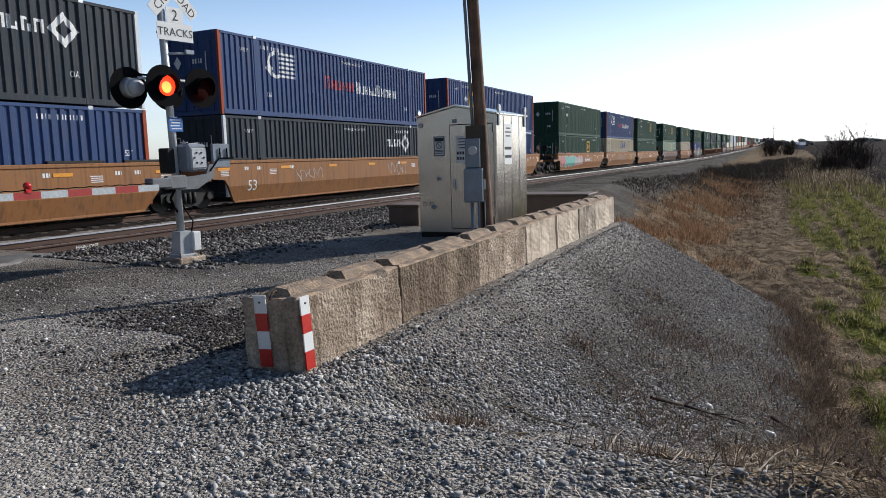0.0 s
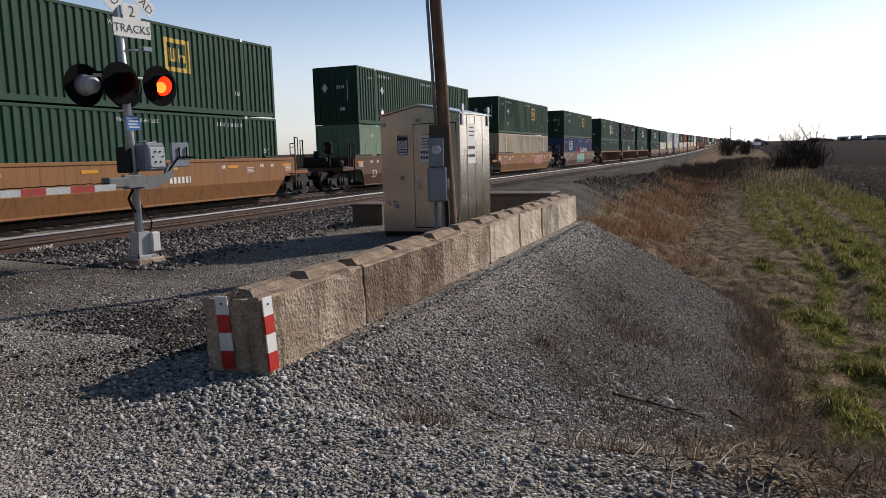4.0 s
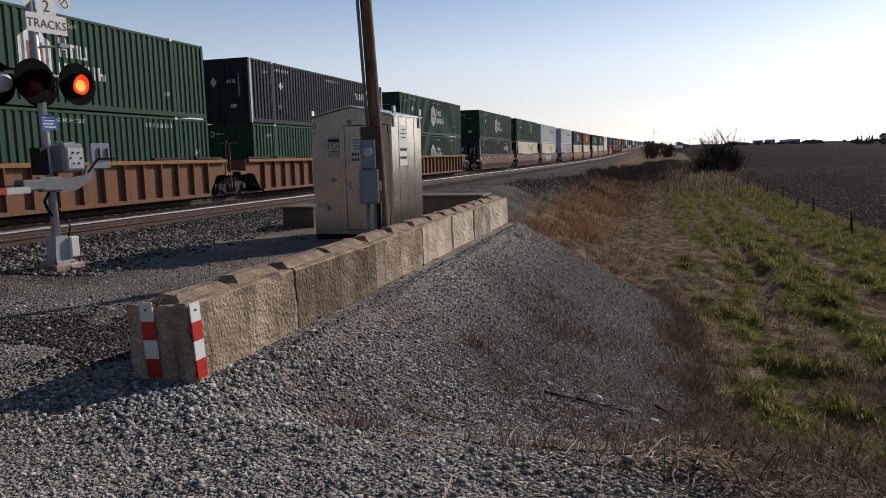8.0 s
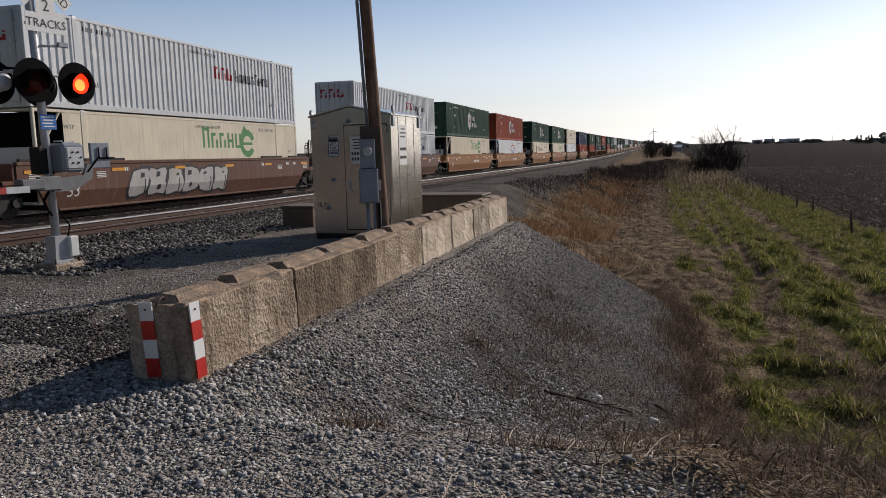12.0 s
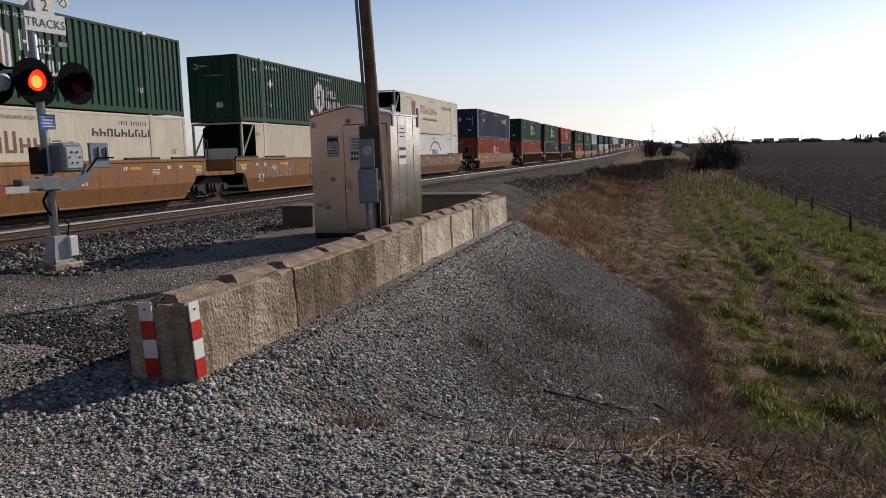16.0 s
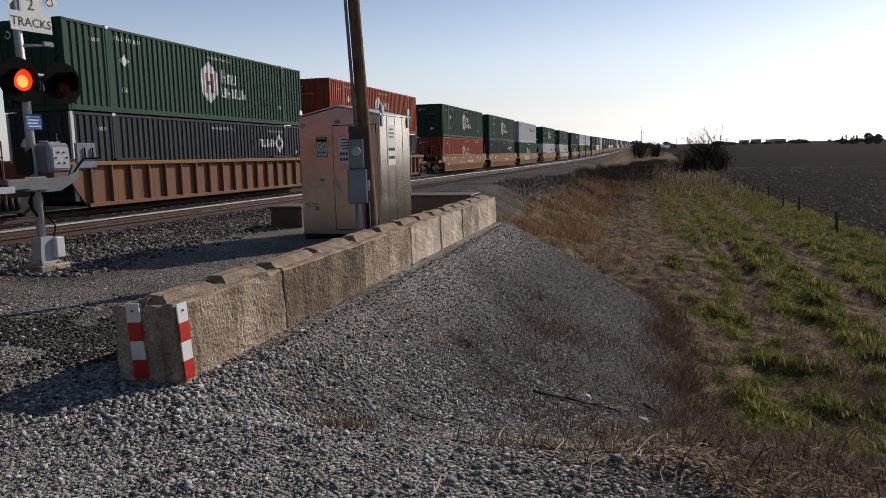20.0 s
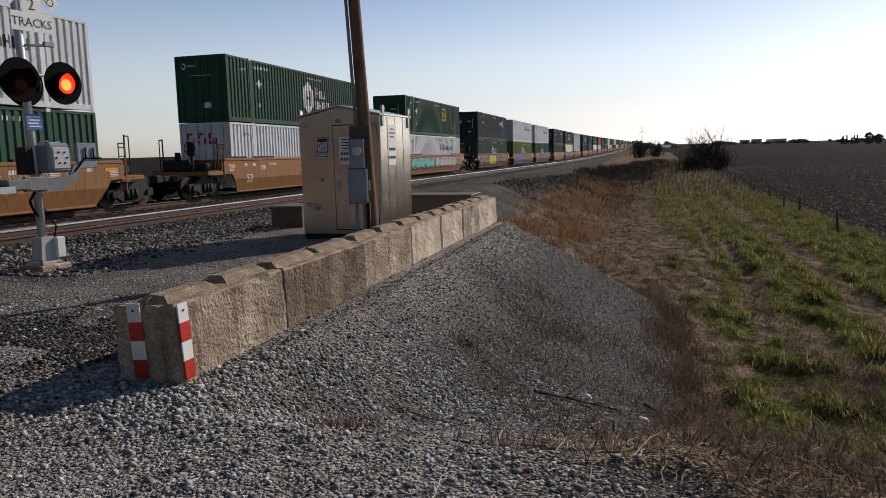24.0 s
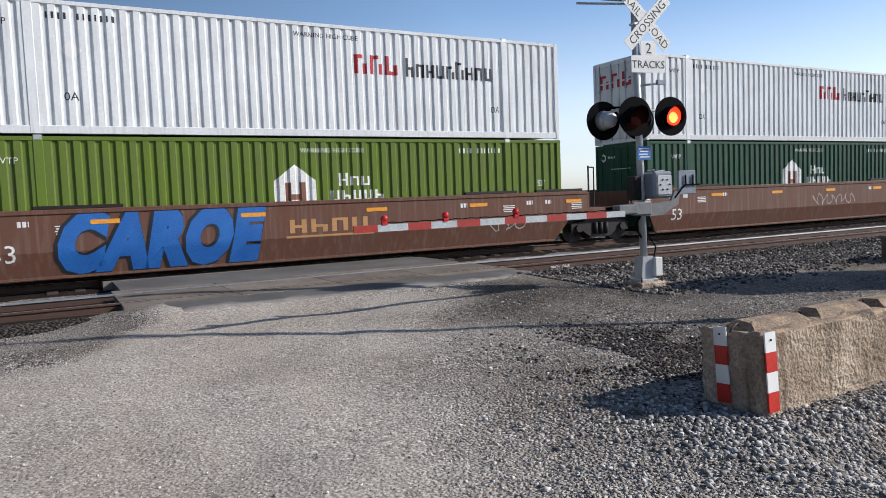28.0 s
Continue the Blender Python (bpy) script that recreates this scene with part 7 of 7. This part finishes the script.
        if clear_of_things(x, y) and noise.noise((x * 1.1, y * 1.1, 81)) > -0.25:
            s = r.uniform(0.010, 0.024)
            mucky.append((x, y, surface_z(x, y) + s * 0.25, s))
    scatter_stones("dirty_gravel", mucky, M["dirty_stone"], "dirty brown-black gravel beside the concrete block", 9)


build_stones()


def build_grass():
    r = random.Random(5)
    green, dead, tall, debris = [], [], [], []
    while len(green) < 64000:
        x, y = out_there(r.uniform(0.4, 9.0), 5.0 + 60 * r.random() ** 2.0)
        g, gr, so, ruts = zones(x, y)
        tuss = smooth01(noise.noise((x * 1.5, y * 1.0, 12)) * 1.6 + 0.35)
        if r.random() < gr * (0.10 + 0.90 * tuss):
            green.append((x, y, surface_z(x, y) - 0.02, (0.07 + 0.17 * tuss * r.uniform(0.5, 1.2)) * (1 + y / 120), 0.8))
    while len(dead) < 38000:
        x, y = out_there(r.uniform(-6.0, 9.5), 3.6 + 60 * r.random() ** 1.8)
        g, gr, so, ruts = zones(x, y)
        if r.random() < (1 - g) * (1 - 0.5 * gr) * (1 - so * 0.9) * smooth01(noise.noise((x * 0.9, y * 0.45, 51)) * 2.2 + noise.noise((x * 3, y * 2, 5)) + 0.45):
            dead.append((x, y, surface_z(x, y) - 0.02, r.uniform(0.04, 0.14) * (1 + y / 90), 2.0))
    while len(tall) < 17000:
        y = 25 + 60 * r.random() ** 1.3
        x = -4.4 + r.gauss(0, 1.1) + 0.012 * y
        g, gr, so, ruts = zones(x, y)
        if r.random() < (1 - g) * (0.06 + smooth01(noise.noise((x * 0.5, y * 0.25, 14)) * 2 + 0.2)):
            tall.append((x, y, surface_z(x, y) - 0.03, r.uniform(0.2, 0.55), 0.6))
    for k in range(15000):
        x, y = r.uniform(-2.9, 3.0), 3.2 + 7.5 * r.random() ** 1.3
        c = smooth01((x + 2.2 + 0.2 * (y - 4)) / 3.0) * (0.15 + smooth01(noise.noise((x * 0.9, y * 1.2, 71)) * 2.0 + 0.3))
        if r.random() < c:
            debris.append((x, y, surface_z(x, y) + 0.01, r.uniform(0.04, 0.13) if r.random() < 0.93 else r.uniform(0.12, 0.26), 2.2))
    sticks = []
    for k in range(4200):
        x, y = r.uniform(-2.6, 2.6), 3.2 + 6.5 * r.random() ** 1.3
        c = smooth01((x + 2.5) / 2.4) * (0.2 + smooth01(noise.noise((x * 1.3, y * 1.3, 61)) * 2 + 0.4))
        if r.random() < c:
            sticks.append((x, y, surface_z(x, y) + 0.012, r.uniform(0.05, 0.12) if r.random() < 0.7 else r.uniform(0.15, 0.42), 1.0))
    blades("dry_sticks", sticks, M["stubble"], "pale broken stems and sticks lying on the slope", 41, 0.0035, category="dry stalks", rise=0.16)
    blades("green_grass", green, M["blade"], "short bright green spring grass with dead patches", 1, 0.009)
    blades("dead_grass", dead, M["straw"], "flattened brown dead grass and weeds", 2, 0.009)
    blades("tall_grass", tall, M["russet"], "tall russet dead grass along the embankment", 3, 0.009)
    blades("stalk_litter", debris, M["straw"], "dry stalks and straw lying on the slope", 4, 0.004, category="dry stalks", rise=0.2)
    toe = []
    while len(toe) < 12000:
        x, y = r.uniform(-3.0, 3.2), 6.0 + 15.5 * r.random()
        d = drop(x, y)
        c = math.exp(-((d - 2.35) / 0.30) ** 2)
        if r.random() < c * (0.3 + smooth01(noise.noise((x * 1.2, y * 0.9, 31)) * 1.8 + 0.4)):
            toe.append((x, y, surface_z(x, y) - 0.01, r.uniform(0.08, 0.30), 0.9))
    for k in range(3000):
        x, y = 3.6 + r.gauss(0, 0.7), 13.6 + r.gauss(0, 1.3)
        toe.append((x, y, surface_z(x, y) - 0.01, r.uniform(0.08, 0.24), 1.3))
    blades("dead_weeds", toe, M["dead_weed"], "reddish-brown dead weeds along the toe of the gravel", 8, 0.004, category="weeds")
    tuft = []
    for cx, cy, sp, n in ((-2.17, 8.6, 0.2, 130), (-2.15, 4.75, 0.24, 200), (-1.67, 10.8, 0.5, 320), (-1.9, 12.6, 0.5, 260), (-1.0, 11.6, 0.6, 380), (-0.6, 12.6, 0.5, 260),
                          (-1.3, 8.0, 0.6, 420), (-0.7, 8.4, 0.7, 420), (-0.3, 10.2, 0.6, 300), (0.3, 12.2, 0.6, 380), (0.7, 10.6, 0.7, 420), (0.4, 5.3, 0.7, 420), (1.2, 5.0, 0.8, 520), (-0.6, 4.6, 0.5, 220), (0.9, 4.4, 1.0, 900), (1.7, 4.7, 1.0, 900), (2.3, 5.4, 1.0, 700), (-1.4, 9.6, 0.8, 420), (-1.5, 11.4, 0.7, 420)):
        for k in range(n):
            x, y = cx + r.gauss(0, sp * 0.5), cy + r.gauss(0, sp * 0.6)
            tuft.append((x, y, surface_z(x, y) - 0.01, r.uniform(0.06, 0.22), r.uniform(0.5, 2.2)))
    blades("dry_weeds", tuft, M["dead_weed"], "wiry dark dead weeds rooted in the gravel", 6, 0.0034, category="weeds")


build_grass()


def branch(bm, p, d, length, r, depth, rnd, spread=0.55):
    q = p + d * length
    tube(bm, p, q, r, r * 0.65, n=5 if r > 0.03 else 3)
    if depth == 0:
        return
    for k in range(rnd.choice((2, 3, 3))):
        e = (d + Vector((rnd.gauss(0, spread), rnd.gauss(0, spread), rnd.gauss(0.1, spread * 0.6)))).normalized()
        branch(bm, p + d * length * rnd.uniform(0.55, 1.0), e, length * rnd.uniform(0.6, 0.85), r * 0.62, depth - 1, rnd, spread)


def build_bush(x, y, height, width, seed, depth=4, stems=9):
    rnd = random.Random(seed)
    z = ground_z(x, y) - 0.05
    b = tagged(empty("bare_tree", pose(x, y, z)), "leafless dark many-stemmed tree at the field's edge", "bare tree", group="bare trees and shrubs")
    tb = BM()
    for k in range(stems):
        a = rnd.uniform(0, 2 * math.pi)
        d = Vector((math.cos(a) * 0.35 * width / height, math.sin(a) * 0.35 * width / height, 1)).normalized()
        branch(tb, Vector((math.cos(a) * width * 0.12, math.sin(a) * width * 0.12, 0)), d, height * rnd.uniform(0.22, 0.32), height * 0.013, depth, rnd)
    part("trunk", tb, M["twig"], b)
    g = []
    for k in range(1100):
        a, rr = rnd.uniform(0, 2 * math.pi), width * 0.22 * abs(rnd.gauss(0, 1))
        g.append((rr * math.cos(a), rr * math.sin(a), rnd.uniform(0, height * 0.3), height * 0.22, 0.9))
    tw = blades("brushwood", g, M["twig"], "", seed, 0.02)
    tw.parent = b
    for key in ("category", "kind", "label"):
        if key in tw:
            del tw[key]
    return b


build_bush(7.7, 109, 8.5, 6.5, 1, 4, 9)
build_bush(10.0, 118, 6.0, 5.0, 2, 3, 7)
build_bush(-3.0, 235, 9.0, 9.0, 3, 3, 9)
build_bush(2.0, 250, 8.0, 8.0, 4, 3, 9)
build_bush(5.5, 100, 5.0, 5.0, 5, 3, 8)


def build_thicket():
    """Brush along the foot of the embankment."""
    r = random.Random(9)
    spots, olive = [], []
    while len(spots) < 34000:
        y = 38 + 130 * r.random()
        x = -8.2 + 0.05 * (y - 38) + abs(r.gauss(0, 1)) * (2.0 + 0.022 * y)
        if x > field_edge_at(y) + 0.5:
            continue
        hgt = (0.4 + 0.75 * smooth01((y - 45) / 40)) * (0.6 + 0.7 * smooth01(noise.noise((x * 0.3, y * 0.12, 6)) * 2 + 0.4))
        spots.append((x, y, ground_z(x, y) - 0.05 + r.random() * hgt * 0.4, hgt * 0.55, 1.1))
    blades("brush", spots, M["twig"], "low dark leafless brush along the embankment", 12, 0.012, category="brush")
    while len(olive) < 9000:
        y = 60 + 130 * r.random()
        x = r.uniform(0.5, field_edge_at(y) + 0.5)
        olive.append((x, y, ground_z(x, y) - 0.05, r.uniform(0.4, 1.0), 0.5))
    blades("rough_grass", olive, M["straw"], "rough olive-brown grass beside the field", 13, 0.02)
    stub = []
    while len(stub) < 26000:
        y = 22 + 110 * r.random() ** 1.6
        x = field_edge_at(y) + 0.6 + 60 * r.random() ** 1.4
        stub.append((x, y, ground_z(x, y) - 0.02, r.uniform(0.05, 0.16), 2.2))
    blades("corn_stubble", stub, M["stubble"], "broken pale corn stubble on dark soil", 14, 0.026, category="stubble")


build_thicket()


def build_fence():
    r = random.Random(2)
    f = tagged(empty("field_fence"), "row of old wooden fence posts at the field's edge", "fence")
    for x, y in ((7.29, 24.0), (7.29, 31.7), (7.47, 40.4), (7.24, 43.5), (7.6, 51.0), (7.64, 58.7), (7.8, 64.9), (7.9, 73.0)):
        x, y = out_there(x, y)
        z = ground_z(x, y)
        bm = tube(BM(), (0, 0, -0.2), (r.uniform(-0.07, 0.07), r.uniform(-0.05, 0.05), r.uniform(0.95, 1.15)), 0.075, 0.06, n=9)
        part("post", bm, M["fence_wood"], f, at=pose(x, y, z))
    wb = BM()
    pts = [Vector((x, y, ground_z(x, y) + 0.8)) for x, y in (out_there(*p) for p in ((7.29, 24.0), (7.29, 31.7), (7.47, 40.4), (7.24, 43.5), (7.6, 51.0), (7.64, 58.7)))]
    for p, q in zip(pts, pts[1:]):
        tube(wb, p, q, 0.004, n=4)
    part("wire", wb, M["rail"], f)


build_fence()


def crown_blob(rnd, w, h, n, cone=False):
    spots = []
    for k in range(n):
        z = rnd.random()
        lim = (1 - z) if cone else math.sin(math.pi * min(1, 0.15 + z * 0.85)) ** 0.6
        a, rr = rnd.uniform(0, 6.28), w * 0.5 * lim * math.sqrt(rnd.random())
        spots.append((rr * math.cos(a), rr * math.sin(a), h * (0.08 + 0.92 * z), w * 0.09 * rnd.uniform(0.6, 1.4)))
    return spots


def build_far():
    rnd = random.Random(31)

    def tree(x, y, w, h, cone, n=90):
        z = ground_z(x, y)
        t = tagged(empty("far_tree", pose(x, y, z)), "conifer on the far horizon" if cone else "distant leafless farm tree", "tree", group="trees on the horizon")
        part("trunk", tube(BM(), (0, 0, 0), (0, 0, h * 0.5), w * 0.05, w * 0.03, n=6), M["twig"], t)
        c = scatter_stones("crown", crown_blob(rnd, w, h, n, cone), M["far_pine" if cone else "far_tree"], "", rnd.randrange(999))
        c.parent = t
        for key in ("category", "kind", "label"):
            if key in c:
                del c[key]
    for k in range(5):
        tree(158 + 3.6 * k + rnd.uniform(-1, 1), 690 + rnd.uniform(-12, 12), 4.6, rnd.uniform(6.2, 9.0), True)
    tree(179, 690, 9, 9.5, False, 140)
    tree(186, 690, 9, 8, False, 140)
    for k in range(26):
        a = radians(rnd.uniform(4, 15))
        d = rnd.uniform(1200, 1900)
        tree(d * math.sin(a), d * math.cos(a), rnd.uniform(10, 26), rnd.uniform(3, 6), False, 60)
    for k in range(14):
        x = rnd.uniform(-14, 30)
        tree(x, 700 + rnd.uniform(0, 250), rnd.uniform(8, 16), rnd.uniform(4, 7.5), False, 50)
    for a, d, w, h in ((6.7, 1500, 18, 5), (7.5, 1700, 20, 6), (8.4, 1500, 14, 5), (9.0, 1900, 30, 6), (10.4, 1500, 18, 4), (1.2, 420, 4, 2.4)):
        x, y = d * math.sin(radians(a)), d * math.cos(radians(a))
        hs = tagged(empty("farm_building", pose(x, y, ground_z(x, y), 0, 0, -a)), "pale farm building far across the field", "farm building", group="farm buildings on the horizon")
        part("wall", box(BM(), -w / 2, w / 2, -5, 5, 0, h), M["far_wall"], hs)
        part("roof", prism(BM(), [(-5.4, h), (5.4, h), (0, h * 1.6)], "x", -w / 2 - 0.4, w / 2 + 0.4), M["galvanised"], hs)
    # wind turbine
    for x, y, hh in ((-14, 1450, 28),):
        t = tagged(empty("wind_turbine", pose(x, y, ground_z(x, y))), "white wind turbine far beyond the train", "wind turbine")
        part("tower", tube(BM(), (0, 0, 0), (0, 0, hh), 0.7, 0.4, n=10), M["sign_white"], t)
        hubp = part("rotor_hub", tube(BM(), (0, -2, hh), (0, 1.5, hh), 0.6, n=8), M["sign_white"], t)
        for k in range(3):
            a = radians(100 + 120 * k)
            part("rotor_blade", tube(BM(), (0, -1.5, hh), (13 * math.cos(a), -1.5, hh + 13 * math.sin(a)), 0.5, 0.1, n=5), M["sign_white"], hubp)
    for k in range(7):
        a, d = radians(2.0 + 1.9 * k), 1100
        x, y = d * math.sin(a), d * math.cos(a)
        p = tagged(empty("far_power_pole", pose(x, y, ground_z(x, y))), "thin power pole on the horizon", "power pole", group="power poles on the horizon")
        part("shaft", tube(BM(), (0, 0, 0), (0, 0, 11), 0.25, n=5), M["fence_wood"], p)
        part("crossarm", tube(BM(), (-1.3, 0, 10.2), (1.3, 0, 10.2), 0.15, n=5), M["fence_wood"], p)


build_far()


def build_litter():
    """Fallen branch, pale stones and rags on the slope."""
    for x, y, s, lab in ((-0.75, 9.24, 0.075, "white stone lying on the gravel slope"), (-0.02, 9.62, 0.075, "white stone among dead weeds"), (-2.19, 5.31, 0.045, "reddish stone on the gravel")):
        st = scatter_stones("pale_stone", [(0, 0, 0, s)], M["sign_white"] if "white" in lab else M["concrete_top"], lab, 5)
        del st["kind"]
        st.location = (x, y, surface_z(x, y) + s * 0.3)
        tagged(st, category="stone")
    bm = BM()
    pts = [(-1.30, 8.32), (-0.98, 8.72), (-0.68, 9.02), (-0.48, 9.22), (-0.31, 9.42)]
    pv = [Vector((x, y, surface_z(x, y) + 0.05)) for x, y in pts]
    for k, (p, q) in enumerate(zip(pv, pv[1:])):
        tube(bm, p, q, 0.020 - 0.003 * k, 0.017 - 0.003 * k, n=7)
    tube(bm, pv[1], pv[1] + Vector((0.25, 0.3, 0.12)), 0.012, 0.004, n=5)
    tube(bm, pv[2], pv[2] + Vector((0.2, -0.25, 0.1)), 0.010, 0.004, n=5)
    tagged(part("fallen_branch", bm, M["twig"]), "dark fallen branch lying across the slope", "branch")
    b2 = BM()
    q0 = Vector((-0.02, 10.0, surface_z(-0.02, 10.0) + 0.12))
    tube(b2, q0, Vector((0.29, 10.26, surface_z(0.29, 10.26) + 0.02)), 0.02, 0.014, n=7)
    tagged(part("fallen_branch", b2, M["twig"]), "short dark broken branch among the weeds", "branch")
    r = random.Random(77)
    for k in range(34):
        x, y = r.uniform(-2.4, 1.4), r.uniform(4.0, 8.5)
        a, l = r.uniform(0, 6.28), r.uniform(0.15, 0.45)
        p = Vector((x, y, surface_z(x, y) + 0.02))
        x2, y2 = x + l * math.cos(a), y + l * math.sin(a)
        q = Vector((x2, y2, surface_z(x2, y2) + 0.025))
        tagged(part("stalk", tube(BM(), p, q, 0.007, 0.005, n=5), M["straw"]), "pale dry corn stalk on the gravel", "stalk", group="dry stalks on the slope")


build_litter()
build_ties()


# ---- what moves ----
HALF_FLASH, FIRST_FLASH = 0.4742, 0.18


def flasher_rows(phase):
    """The lens turns about its upright axis at every change of the flashing pair."""
    lit = phase == 0
    a = 0.0 if lit else 180.0
    rows, k = [(0.0, pose(0.06, 0, 0, 0, 0, a))], 0
    while FIRST_FLASH + HALF_FLASH * k < 27.9:
        t = FIRST_FLASH + HALF_FLASH * k
        rows += [(t - 0.0333, pose(0.06, 0, 0, 0, 0, a)), (t, pose(0.06, 0, 0, 0, 0, a + 60)), (t + 0.0333, pose(0.06, 0, 0, 0, 0, a + 120)), (t + 0.0667, pose(0.06, 0, 0, 0, 0, a + 180))]
        a += 180.0
        k += 1
    rows.append((28.0, pose(0.06, 0, 0, 0, 0, a)))
    return rows


def motions():
    for ob, mid, up in TRAIN:
        walk(ob, rolling(mid, up))
    for lens, phase in FLASHERS:
        walk(lens, flasher_rows(phase))
    for wheel in WHEELS[:96]:
        at = wheel.matrix_basis.translation.copy()
        walk(wheel, [(k / 15, Matrix.Translation(at) @ pose(0, 0, 0, 67.0 * k)) for k in range(421)])


motions()
